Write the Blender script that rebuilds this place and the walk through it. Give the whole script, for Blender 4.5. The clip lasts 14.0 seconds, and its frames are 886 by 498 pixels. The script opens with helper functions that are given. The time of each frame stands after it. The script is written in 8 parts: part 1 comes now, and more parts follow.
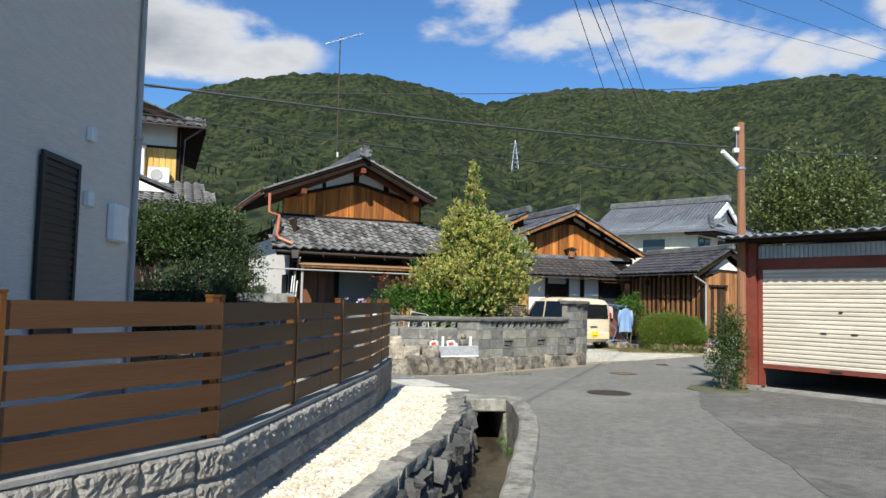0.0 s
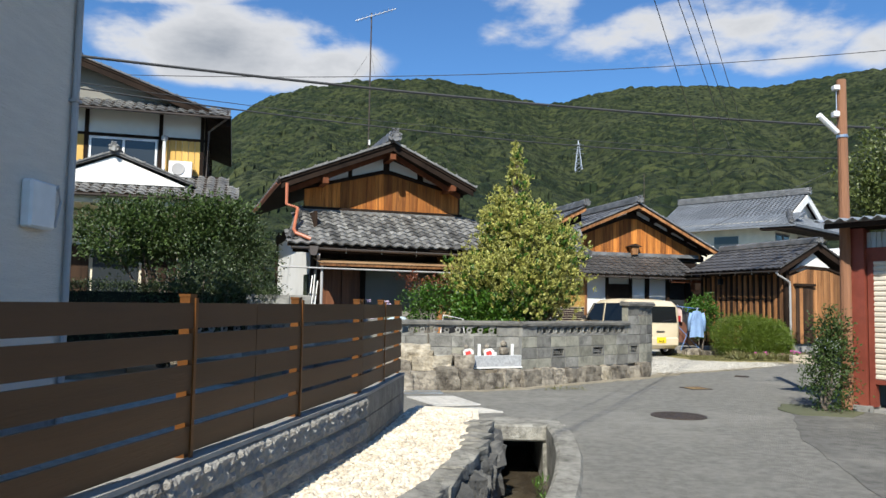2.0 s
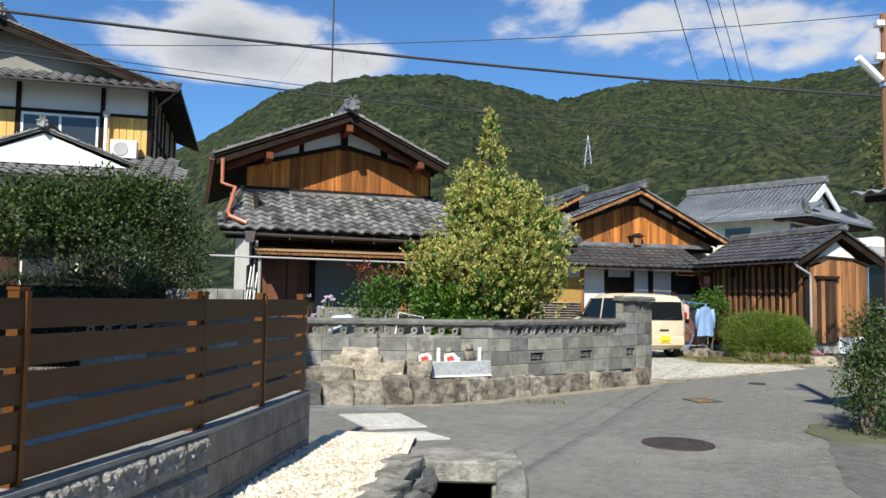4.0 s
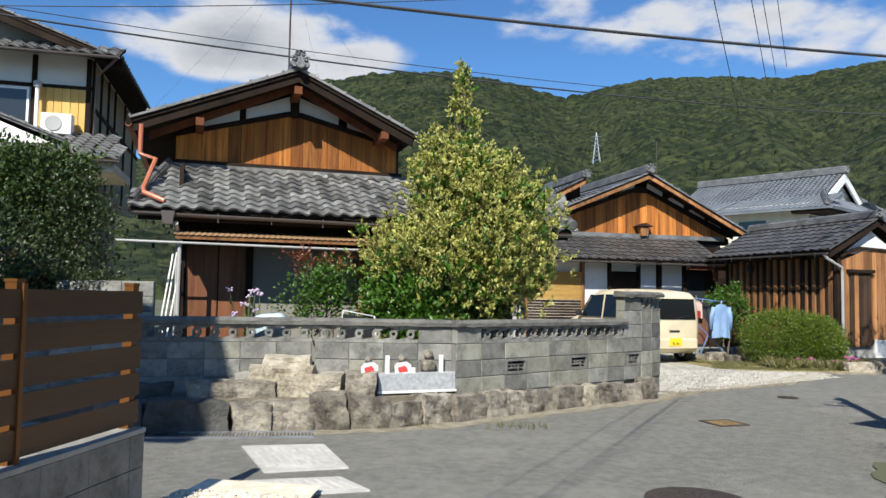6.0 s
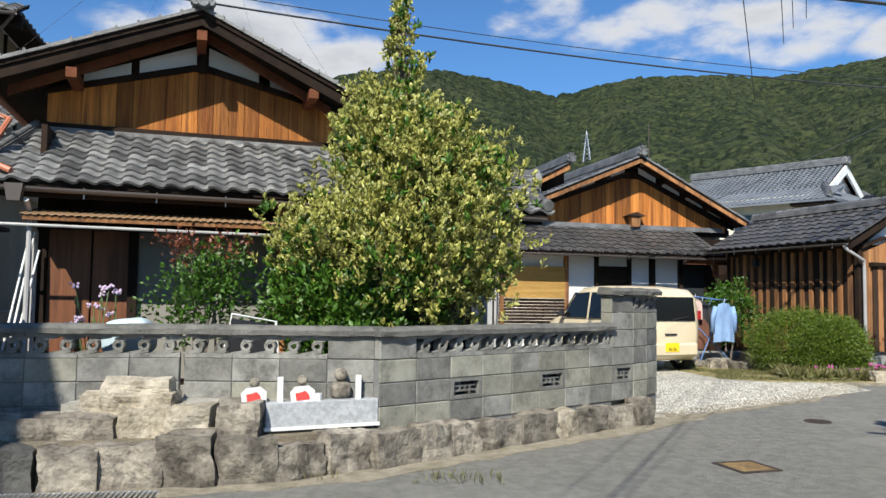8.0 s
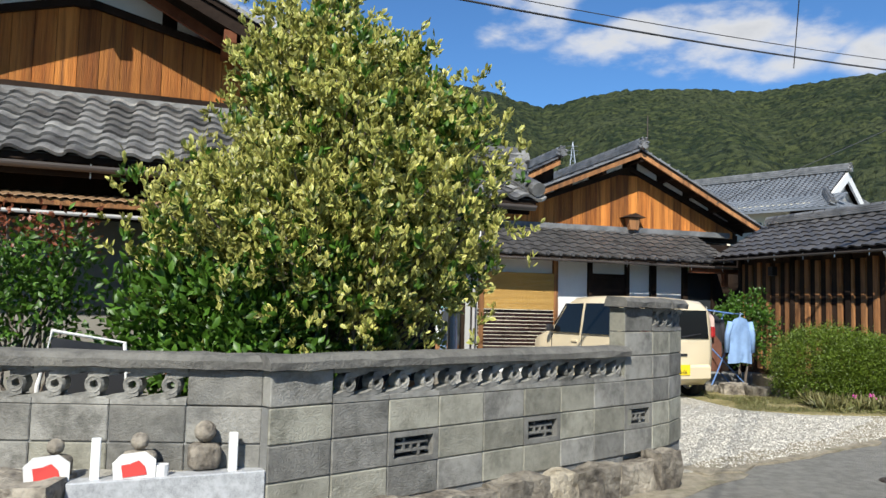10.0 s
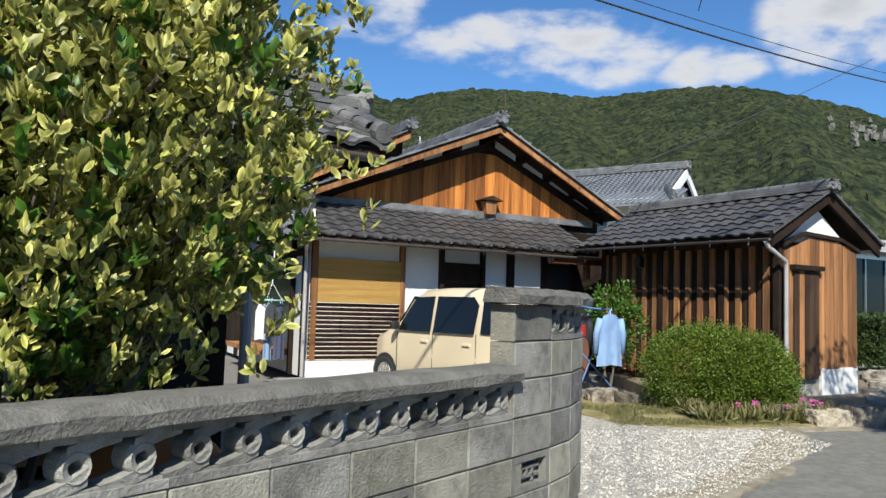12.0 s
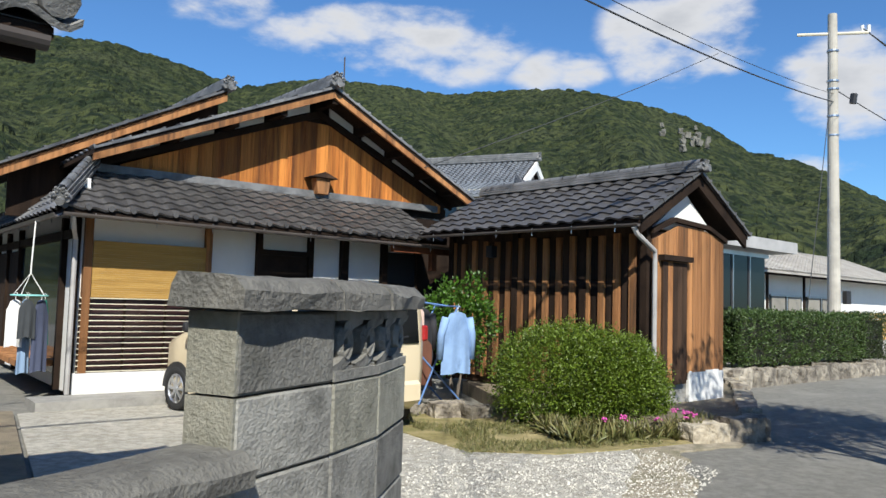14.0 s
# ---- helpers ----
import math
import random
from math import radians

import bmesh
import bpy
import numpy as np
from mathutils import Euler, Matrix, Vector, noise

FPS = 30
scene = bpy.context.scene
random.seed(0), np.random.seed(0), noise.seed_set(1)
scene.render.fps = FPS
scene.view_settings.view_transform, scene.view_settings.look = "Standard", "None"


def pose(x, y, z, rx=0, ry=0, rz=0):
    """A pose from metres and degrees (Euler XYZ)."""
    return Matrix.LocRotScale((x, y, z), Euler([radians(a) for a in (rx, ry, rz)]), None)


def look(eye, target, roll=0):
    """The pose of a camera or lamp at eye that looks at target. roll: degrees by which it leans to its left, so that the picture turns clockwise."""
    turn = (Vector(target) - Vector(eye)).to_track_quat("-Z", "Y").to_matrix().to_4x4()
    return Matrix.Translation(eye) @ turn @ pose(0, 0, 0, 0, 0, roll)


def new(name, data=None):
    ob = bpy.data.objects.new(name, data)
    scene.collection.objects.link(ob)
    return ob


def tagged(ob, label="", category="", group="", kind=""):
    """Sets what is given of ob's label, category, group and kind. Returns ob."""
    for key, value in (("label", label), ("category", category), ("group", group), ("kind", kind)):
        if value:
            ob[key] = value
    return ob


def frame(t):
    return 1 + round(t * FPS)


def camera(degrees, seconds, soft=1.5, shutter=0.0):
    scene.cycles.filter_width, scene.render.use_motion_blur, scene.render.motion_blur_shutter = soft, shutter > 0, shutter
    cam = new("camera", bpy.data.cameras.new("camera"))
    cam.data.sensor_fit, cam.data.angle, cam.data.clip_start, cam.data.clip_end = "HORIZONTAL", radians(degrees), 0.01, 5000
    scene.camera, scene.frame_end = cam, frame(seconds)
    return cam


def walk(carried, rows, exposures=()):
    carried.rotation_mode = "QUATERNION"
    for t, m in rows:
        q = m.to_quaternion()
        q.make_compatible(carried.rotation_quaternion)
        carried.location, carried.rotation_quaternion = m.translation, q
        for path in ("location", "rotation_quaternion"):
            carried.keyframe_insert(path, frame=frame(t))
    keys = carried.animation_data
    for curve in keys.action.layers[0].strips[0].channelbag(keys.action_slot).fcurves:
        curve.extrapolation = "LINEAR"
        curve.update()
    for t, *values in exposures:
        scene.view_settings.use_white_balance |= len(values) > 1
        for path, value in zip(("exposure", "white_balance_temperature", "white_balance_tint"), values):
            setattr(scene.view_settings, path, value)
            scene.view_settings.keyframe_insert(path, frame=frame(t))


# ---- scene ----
cam = camera(60.4, 14.0, soft=1.5)

PATH = [
    (0, look((-0.149, -0.291, 1.45), (-0.04, 1.701, 1.587), 1.3)),
    (0.5, look((-0.036, 0.212, 1.448), (0.009, 2.207, 1.593), 1.3)),
    (1, look((0.088, 0.782, 1.43), (0.081, 2.778, 1.553), 0.9)),
    (1.5, look((0.274, 1.348, 1.444), (0.234, 3.342, 1.59), 1.0)),
    (2, look((0.47, 1.93, 1.432), (0.412, 3.924, 1.575), 1.0)),
    (2.5, look((0.708, 2.515, 1.443), (0.644, 4.51, 1.576), 1.1)),
    (3, look((0.907, 3.087, 1.44), (0.825, 5.081, 1.572), 0.8)),
    (5.5, look((1.662, 6.077, 1.415), (1.575, 8.071, 1.547), 1.1)),
    (6, look((1.797, 6.654, 1.408), (1.692, 8.648, 1.534), 1.0)),
    (6.5, look((1.952, 7.235, 1.42), (1.859, 9.228, 1.551), 1.3)),
    (7, look((2.035, 7.829, 1.426), (1.927, 9.821, 1.569), 1.2)),
    (7.5, look((2.164, 8.471, 1.41), (2.074, 10.465, 1.533), 0.9)),
    (10, look((2.483, 11.507, 1.426), (2.44, 13.501, 1.575), 1.5)),
    (10.5, look((2.47, 12.112, 1.429), (2.479, 14.105, 1.589), 1.4)),
    (11, look((2.521, 12.737, 1.433), (2.595, 14.73, 1.574), 1.8)),
    (11.5, look((2.614, 13.34, 1.43), (2.823, 15.325, 1.562), 1.5)),
    (12, look((2.748, 13.913, 1.447), (3.108, 15.876, 1.588), 1.8)),
    (12.5, look((2.921, 14.461, 1.466), (3.446, 16.385, 1.622), 1.7)),
    (13, look((3.123, 14.986, 1.467), (3.763, 16.875, 1.619), 2.0)),
    (13.5, look((3.323, 15.465, 1.482), (4.025, 17.332, 1.634), 1.5)),
    (14, look((3.628, 15.937, 1.49), (4.36, 17.794, 1.626), 1.7)),
]
walk(cam, PATH)

# ---------------------------------------------------------------- light
SUN_DIR = Vector((-0.21, -0.978, 0.0)).normalized()   # horizontal way towards the sun
SUN_EL = radians(42)
world = bpy.data.worlds.new("sky")
scene.world = world
world.use_nodes = True


def build_sky():
    nt = world.node_tree
    n, l = nt.nodes, nt.links
    n.clear()
    out = n.new("ShaderNodeOutputWorld")
    bg = n.new("ShaderNodeBackground")
    bg.inputs[1].default_value = 0.055
    sky = n.new("ShaderNodeTexSky")
    sky.sky_type = "NISHITA"
    sky.sun_disc = False
    sky.sun_elevation = SUN_EL
    sky.sun_rotation = math.atan2(SUN_DIR.x, SUN_DIR.y)
    sky.dust_density = 0.15
    sky.ozone_density = 3.5
    tc = n.new("ShaderNodeTexCoord")
    mp = n.new("ShaderNodeMapping")
    mp.inputs["Scale"].default_value = (5.0, 5.0, 11.0)
    mp.inputs["Location"].default_value = (1.3, 0.4, 0.2)
    l.new(tc.outputs["Generated"], mp.inputs[0])
    noi = n.new("ShaderNodeTexNoise")
    noi.inputs["Scale"].default_value = 1.0
    noi.inputs["Detail"].default_value = 9
    noi.inputs["Roughness"].default_value = 0.56
    l.new(mp.outputs[0], noi.inputs[0])
    # cumulus banks: azimuth, elevation, half width, half height (degrees), weight
    banks = [(-17, 18, 12, 3.4, 1.0), (-25, 24.5, 13, 5.0, 1.5), (4, 21.5, 6, 3.2, 0.7), (17.0, 18.6, 12, 3.6, 1.0),
             (39, 19.5, 7, 5, 1.0), (50, 15, 6, 5, 1.0), (30, 17, 5, 2.0, 0.55), (47, 10, 12, 2.4, 0.6), (75, 14, 15, 4, 0.9),
             (-50, 18, 14, 4, 0.9), (120, 18, 16, 4, 0.8), (-140, 16, 14, 4, 0.8)]
    sep = n.new("ShaderNodeSeparateXYZ")
    l.new(tc.outputs["Generated"], sep.inputs[0])

    def mth(op, a, b=None, c=None, clamp=False):
        m = n.new("ShaderNodeMath")
        m.operation = op
        m.use_clamp = clamp
        for i, v in enumerate((a, b, c)):
            if v is None:
                continue
            if isinstance(v, (int, float)):
                m.inputs[i].default_value = v
            else:
                l.new(v, m.inputs[i])
        return m.outputs[0]
    azi = mth("ARCTAN2", sep.outputs[0], sep.outputs[1])
    ele = mth("ARCSINE", sep.outputs[2])
    total = None
    for a, e, w, h, k in banks:
        dx = mth("MULTIPLY", mth("SUBTRACT", azi, radians(a)), 1 / radians(w))
        dy = mth("MULTIPLY", mth("SUBTRACT", ele, radians(e)), 1 / radians(h))
        r2 = mth("ADD", mth("MULTIPLY", dx, dx), mth("MULTIPLY", dy, dy))
        g = mth("MULTIPLY", mth("SUBTRACT", 1.0, r2, clamp=True), k)
        total = g if total is None else mth("MAXIMUM", total, g)
    dens = mth("ADD", mth("MULTIPLY", total, 0.58), mth("MULTIPLY", mth("SUBTRACT", noi.outputs[0], 0.5), 1.9))
    mask = n.new("ShaderNodeMapRange")
    mask.interpolation_type = "SMOOTHSTEP"
    mask.inputs[1].default_value = 0.14
    mask.inputs[2].default_value = 0.46
    l.new(dens, mask.inputs[0])
    hidden = mth("MULTIPLY", mask.outputs[0], mth("MULTIPLY", total, 3.0, clamp=True))
    shade = n.new("ShaderNodeMapRange")
    shade.inputs[1].default_value = 0.35
    shade.inputs[2].default_value = 1.0
    shade.inputs[3].default_value = 1.0
    shade.inputs[4].default_value = 0.0
    l.new(dens, shade.inputs[0])
    # the thick middle of the large cloud is grey
    gx = mth("MULTIPLY", mth("SUBTRACT", azi, radians(-29)), 1 / radians(13))
    gy = mth("MULTIPLY", mth("SUBTRACT", ele, radians(25.5)), 1 / radians(5.5))
    thick = mth("SUBTRACT", 1.0, mth("ADD", mth("MULTIPLY", gx, gx), mth("MULTIPLY", gy, gy)), clamp=True)
    lit = mth("MULTIPLY", shade.outputs[0], mth("SUBTRACT", 1.0, mth("MULTIPLY", thick, 1.5, clamp=True)))
    col = n.new("ShaderNodeMix")
    col.data_type = "RGBA"
    col.inputs["A"].default_value = (3.9, 4.4, 5.2, 1)
    col.inputs["B"].default_value = (9.6, 9.8, 10.2, 1)
    l.new(lit, col.inputs["Factor"])
    mix = n.new("ShaderNodeMix")
    mix.data_type = "RGBA"
    l.new(hidden, mix.inputs["Factor"])
    air = n.new("ShaderNodeMix")
    air.data_type, air.blend_type = "RGBA", "MULTIPLY"
    air.inputs["Factor"].default_value = 1.0
    air.inputs["B"].default_value = (0.88, 1.36, 1.78, 1)
    l.new(sky.outputs[0], air.inputs["A"])
    l.new(air.outputs["Result"], mix.inputs["A"])
    l.new(col.outputs["Result"], mix.inputs["B"])
    l.new(mix.outputs["Result"], bg.inputs[0])
    l.new(bg.outputs[0], out.inputs[0])


build_sky()
sun_data = bpy.data.lights.new("sun", "SUN")
sun_data.energy = 5.0
sun_data.angle = radians(0.55)
sun_data.color = (0.98, 0.95, 0.86)
sun = new("sun", sun_data)
_s = Vector((SUN_DIR.x * math.cos(SUN_EL), SUN_DIR.y * math.cos(SUN_EL), math.sin(SUN_EL)))
sun.matrix_world = look(_s * 50, (0, 0, 0))
scene.view_settings.exposure = 0.55


# ---------------------------------------------------------------- materials
def material(name, base, rough=0.8, var=0.25, scale=6.0, tint=None, bump=0.15, bump_scale=None, metal=0.0, stain=0.0,
             stain_scale=1.2, stain_col=(0.03, 0.03, 0.028), stretch=(1, 1, 1), island=0.0, spec=0.4, rnd=0.0, coat=0.0):
    """Base colour with fine grain, broad patches, stains and relief, in the thing's own metres."""
    m = bpy.data.materials.new(name)
    m.use_nodes = True
    nt = m.node_tree
    n, l = nt.nodes, nt.links
    b = n["Principled BSDF"]
    b.inputs["Roughness"].default_value = rough
    b.inputs["Metallic"].default_value = metal
    b.inputs["Specular IOR Level"].default_value = spec
    b.inputs["Coat Weight"].default_value = coat
    tc = n.new("ShaderNodeTexCoord")
    mp = n.new("ShaderNodeMapping")
    mp.inputs["Scale"].default_value = stretch
    l.new(tc.outputs["Object"], mp.inputs[0])
    vec = mp.outputs[0]
    info = n.new("ShaderNodeObjectInfo")
    add = n.new("ShaderNodeVectorMath")
    add.operation = "MULTIPLY_ADD"
    l.new(info.outputs["Random"], add.inputs[0])
    add.inputs[1].default_value = (37.0, 19.0, 53.0)
    l.new(vec, add.inputs[2])
    vec = add.outputs[0]

    def noise_tex(sc, det=4, ro=0.6):
        t = n.new("ShaderNodeTexNoise")
        t.inputs["Scale"].default_value = sc
        t.inputs["Detail"].default_value = det
        t.inputs["Roughness"].default_value = ro
        l.new(vec, t.inputs[0])
        return t.outputs[0]

    def ramp(fac, lo, hi, a, c):
        r = n.new("ShaderNodeMapRange")
        for i, v in zip((1, 2, 3, 4), (lo, hi, a, c)):
            r.inputs[i].default_value = v
        l.new(fac, r.inputs[0])
        return r.outputs[0]

    def mixc(fac, a, c):
        x = n.new("ShaderNodeMix")
        x.data_type = "RGBA"
        if isinstance(fac, float):
            x.inputs["Factor"].default_value = fac
        else:
            l.new(fac, x.inputs["Factor"])
        for key, v in (("A", a), ("B", c)):
            if isinstance(v, tuple):
                x.inputs[key].default_value = (*v[:3], 1)
            else:
                l.new(v, x.inputs[key])
        return x.outputs["Result"]
    tint = tint or tuple(min(1, c * 1.25) for c in base)
    fine = noise_tex(scale, 6, 0.65)
    broad = noise_tex(scale * 0.17, 3)
    dark = tuple(c * (1 - var) for c in base)
    c1 = mixc(ramp(fine, 0.3, 0.7, 0, 1), dark, base)
    c2 = mixc(ramp(broad, 0.38, 0.66, 0, 0.8), c1, tint)
    if rnd or island:
        src = info.outputs["Random"]
        if island:
            g = n.new("ShaderNodeNewGeometry")
            src = g.outputs["Random Per Island"]
        amt = rnd or island
        hs = n.new("ShaderNodeHueSaturation")
        l.new(ramp(src, 0, 1, 1 - amt, 1 + amt), hs.inputs["Value"])
        l.new(c2, hs.inputs["Color"])
        c2 = hs.outputs[0]
    if stain:
        st = noise_tex(stain_scale, 6, 0.7)
        c2 = mixc(ramp(st, 0.52, 0.72, 0, stain), c2, stain_col)
    l.new(c2, b.inputs["Base Color"])
    if bump:
        bp = n.new("ShaderNodeBump")
        bp.inputs["Strength"].default_value = min(1.0, bump * 2)
        bp.inputs["Distance"].default_value = 0.02
        l.new(noise_tex(bump_scale or scale * 2.5, 5), bp.inputs["Height"])
        l.new(bp.outputs[0], b.inputs["Normal"])
    return m


ASPHALT = material("asphalt", (0.228, 0.219, 0.192), 0.92, 0.45, 60, (0.256, 0.247, 0.218), 0.6, 90, stain=0.7, stain_scale=0.5, stain_col=(0.315, 0.30, 0.262))
ASPHALT_OLD = material("older_asphalt", (0.155, 0.15, 0.134), 0.95, 0.5, 45, (0.185, 0.178, 0.16), 0.8, 80, stain=0.9, stain_scale=0.9, stain_col=(0.25, 0.24, 0.21))
DUST = material("sandy_kerb_dust", (0.33, 0.285, 0.205), 0.95, 0.5, 40, (0.42, 0.37, 0.28), 0.7, 70, stain=0.7, stain_scale=3.5, stain_col=(0.15, 0.15, 0.07))
CONCRETE = material("concrete", (0.30, 0.29, 0.27), 0.9, 0.3, 14, (0.36, 0.35, 0.32), 0.3, 60, stain=0.5, stain_scale=2.5, stain_col=(0.09, 0.09, 0.08))
BLOCK = material("grey_block", (0.232, 0.225, 0.203), 0.92, 0.5, 26, (0.30, 0.292, 0.262), 0.28, 80, stain=0.9, stain_scale=4.0, stain_col=(0.085, 0.083, 0.073), rnd=0.28)
BLOCK_TAN = material("greenish_block", (0.285, 0.276, 0.224), 0.92, 0.45, 26, (0.355, 0.342, 0.28), 0.28, 80, stain=0.85, stain_scale=3.5, stain_col=(0.12, 0.118, 0.092), rnd=0.25)
MORTAR = material("mortar", (0.20, 0.20, 0.19), 0.95, 0.3, 20, None, 0.3, 80)
COPING = material("weathered_coping", (0.15, 0.144, 0.13), 0.95, 0.45, 30, (0.2, 0.193, 0.17), 0.35, 60, stain=0.6, stain_scale=6, stain_col=(0.06, 0.06, 0.055))
ROCK = material("field_stone", (0.20, 0.172, 0.138), 0.92, 0.75, 24, (0.42, 0.375, 0.30), 0.9, 30, stain=1.0, stain_scale=9, stain_col=(0.055, 0.046, 0.04), rnd=0.35)
ROCK_PALE = material("pale_stone", (0.42, 0.36, 0.26), 0.9, 0.65, 20, (0.56, 0.50, 0.40), 0.9, 30, stain=0.95, stain_scale=9, stain_col=(0.16, 0.13, 0.09))
CAP_STONE = material("mottled_cap_mortar", (0.235, 0.222, 0.192), 0.95, 0.6, 22, (0.34, 0.325, 0.28), 0.8, 34, stain=0.95, stain_scale=5, stain_col=(0.075, 0.075, 0.055), rnd=0.2)
ROCK_DARK = material("dark_canal_and_shaded_stone", (0.09, 0.088, 0.082), 0.9, 0.45, 10, (0.17, 0.165, 0.15), 0.6, 30, stain=0.6, stain_scale=4, stain_col=(0.03, 0.03, 0.028), rnd=0.35)
GRANITE = material("polished_granite", (0.40, 0.41, 0.42), 0.35, 0.4, 150, None, 0.0)
SPLIT_BLOCK = material("split_face_block", (0.30, 0.28, 0.25), 0.95, 0.4, 30, (0.37, 0.35, 0.31), 0.9, 60, rnd=0.15)
PEBBLE = material("cream_pebble", (0.62, 0.53, 0.40), 0.85, 0.25, 40, (0.7, 0.63, 0.52), 0.1, island=0.3)
GRAVEL = material("grey_gravel", (0.47, 0.44, 0.375), 0.95, 0.55, 70, (0.56, 0.53, 0.46), 0.9, 80, stain=0.45, stain_scale=3, stain_col=(0.22, 0.20, 0.14))
SOIL = material("dry_soil", (0.22, 0.18, 0.13), 0.95, 0.4, 18, (0.28, 0.235, 0.16), 0.6, 50, stain=0.5, stain_scale=2, stain_col=(0.12, 0.12, 0.05))
GRASSY = material("thin_lawn", (0.30, 0.255, 0.10), 0.95, 0.45, 16, (0.40, 0.33, 0.17), 0.8, 70, stain=0.7, stain_scale=1.6, stain_col=(0.12, 0.15, 0.035))
FIELD = material("far_ground", (0.10, 0.115, 0.06), 0.95, 0.4, 0.6, (0.14, 0.13, 0.08), 0.3)
TILE = material("smoked_tile", (0.085, 0.088, 0.095), 0.38, 0.4, 14, (0.19, 0.19, 0.19), 0.15, 40, rnd=0.42, stain=0.45, stain_scale=7, stain_col=(0.05, 0.05, 0.05), spec=0.5)
TILE_OLD = material("old_clay_tile", (0.14, 0.138, 0.135), 0.55, 0.45, 12, (0.27, 0.265, 0.25), 0.3, 40, rnd=0.5, stain=0.55, stain_scale=6, stain_col=(0.05, 0.05, 0.048), spec=0.45)
TILE_BROWN = material("brown_grey_tile", (0.068, 0.065, 0.064), 0.40, 0.3, 12, (0.095, 0.09, 0.086), 0.12, 40, rnd=0.22, spec=0.5)
TILE_BLUE = material("slate_tile", (0.15, 0.165, 0.185), 0.5, 0.3, 6, (0.2, 0.215, 0.235), 0.2, rnd=0.25, spec=0.45)
RIDGE_TILE = material("ridge_tile", (0.13, 0.133, 0.135), 0.42, 0.4, 18, (0.22, 0.22, 0.22), 0.3, 40, spec=0.5)
CEDAR = material("burnt_orange_cedar", (0.50, 0.155, 0.026), 0.75, 0.7, 11, (0.66, 0.255, 0.052), 0.5, 34, stain=0.85, stain_scale=3.4, stain_col=(0.09, 0.03, 0.010), stretch=(3.6, 3.6, 0.16), rnd=0.42)
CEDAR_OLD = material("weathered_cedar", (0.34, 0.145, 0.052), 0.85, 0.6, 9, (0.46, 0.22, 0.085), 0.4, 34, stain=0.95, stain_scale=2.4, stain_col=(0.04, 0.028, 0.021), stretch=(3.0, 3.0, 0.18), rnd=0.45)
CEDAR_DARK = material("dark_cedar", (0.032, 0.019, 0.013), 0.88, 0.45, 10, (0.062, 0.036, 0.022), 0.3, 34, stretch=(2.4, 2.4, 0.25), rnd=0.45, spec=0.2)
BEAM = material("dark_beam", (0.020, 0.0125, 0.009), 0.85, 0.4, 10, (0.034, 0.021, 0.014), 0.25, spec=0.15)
RED_BEAM = material("reddish_rafter", (0.15, 0.05, 0.022), 0.8, 0.45, 10, (0.20, 0.07, 0.03), 0.25, spec=0.2)
PLASTER = material("white_plaster", (0.74, 0.73, 0.70), 0.9, 0.06, 5, (0.78, 0.77, 0.74), 0.1, stain=0.12, stain_scale=1.5, stain_col=(0.5, 0.48, 0.44))
SHADED_TAN = material("shaded_tan_render", (0.26, 0.22, 0.15), 0.9, 0.2, 5, None, 0.15)
CREAM = material("cream_render", (0.62, 0.57, 0.44), 0.9, 0.1, 5, None, 0.15)
SIDING = material("white_siding", (0.75, 0.68, 0.585), 0.75, 0.07, 30, (0.79, 0.72, 0.62), 0.5, 24, stretch=(1, 0.5, 4))
YELLOW_WOOD = material("yellow_board", (0.62, 0.37, 0.09), 0.6, 0.2, 6, (0.68, 0.43, 0.12), 0.1, stretch=(3, 3, 0.4))
RED_DOOR = material("red_brown_panel", (0.20, 0.072, 0.028), 0.6, 0.55, 8, (0.27, 0.105, 0.045), 0.2, stain=0.7, stain_scale=2.5, stain_col=(0.07, 0.026, 0.014), stretch=(3, 3, 0.2))
FENCE = material("brown_fence_board", (0.083, 0.037, 0.0125), 0.5, 0.22, 9, (0.10, 0.046, 0.016), 0.08, stretch=(0.4, 0.4, 5), rnd=0.14)
POST = material("bronze_post", (0.15, 0.058, 0.014), 0.4, 0.12, 10, None, 0.03, metal=0.3)
RUST = material("rust_red_paint", (0.21, 0.048, 0.03), 0.55, 0.3, 7, (0.25, 0.065, 0.04), 0.1, stain=0.3, stain_scale=3, stain_col=(0.07, 0.025, 0.02))
SHUTTER = material("cream_shutter", (0.56, 0.50, 0.41), 0.45, 0.08, 4, None, 0.03, stain=0.25, stain_scale=2, stain_col=(0.36, 0.31, 0.24))
TIN = material("galvanised_tin", (0.42, 0.44, 0.46), 0.4, 0.2, 6, None, 0.05, metal=0.6)
POLE_WOOD = material("creosote_pole", (0.27, 0.125, 0.065), 0.85, 0.35, 10, (0.32, 0.16, 0.09), 0.3, stretch=(3, 3, 0.2))
POLE_CONC = material("pole_concrete", (0.40, 0.375, 0.325), 0.85, 0.2, 8, None, 0.2, stain=0.4, stain_scale=2, stain_col=(0.22, 0.2, 0.17))
GUTTER = material("brown_gutter", (0.10, 0.085, 0.078), 0.4, 0.15, 6, None, 0.02)
COPPER_PIPE = material("orange_downpipe", (0.42, 0.14, 0.075), 0.4, 0.2, 8, None, 0.02)
PIPE_GREY = material("grey_pipe", (0.36, 0.35, 0.34), 0.45, 0.15, 8, None, 0.02)
WHITE_PLASTIC = material("white_plastic", (0.72, 0.72, 0.70), 0.4, 0.05, 8, None, 0.0)
BLACK = material("black_plastic", (0.022, 0.022, 0.024), 0.45, 0.2, 8, None, 0.02)
METAL = material("bare_metal", (0.55, 0.56, 0.58), 0.3, 0.1, 8, None, 0.0, metal=0.9)
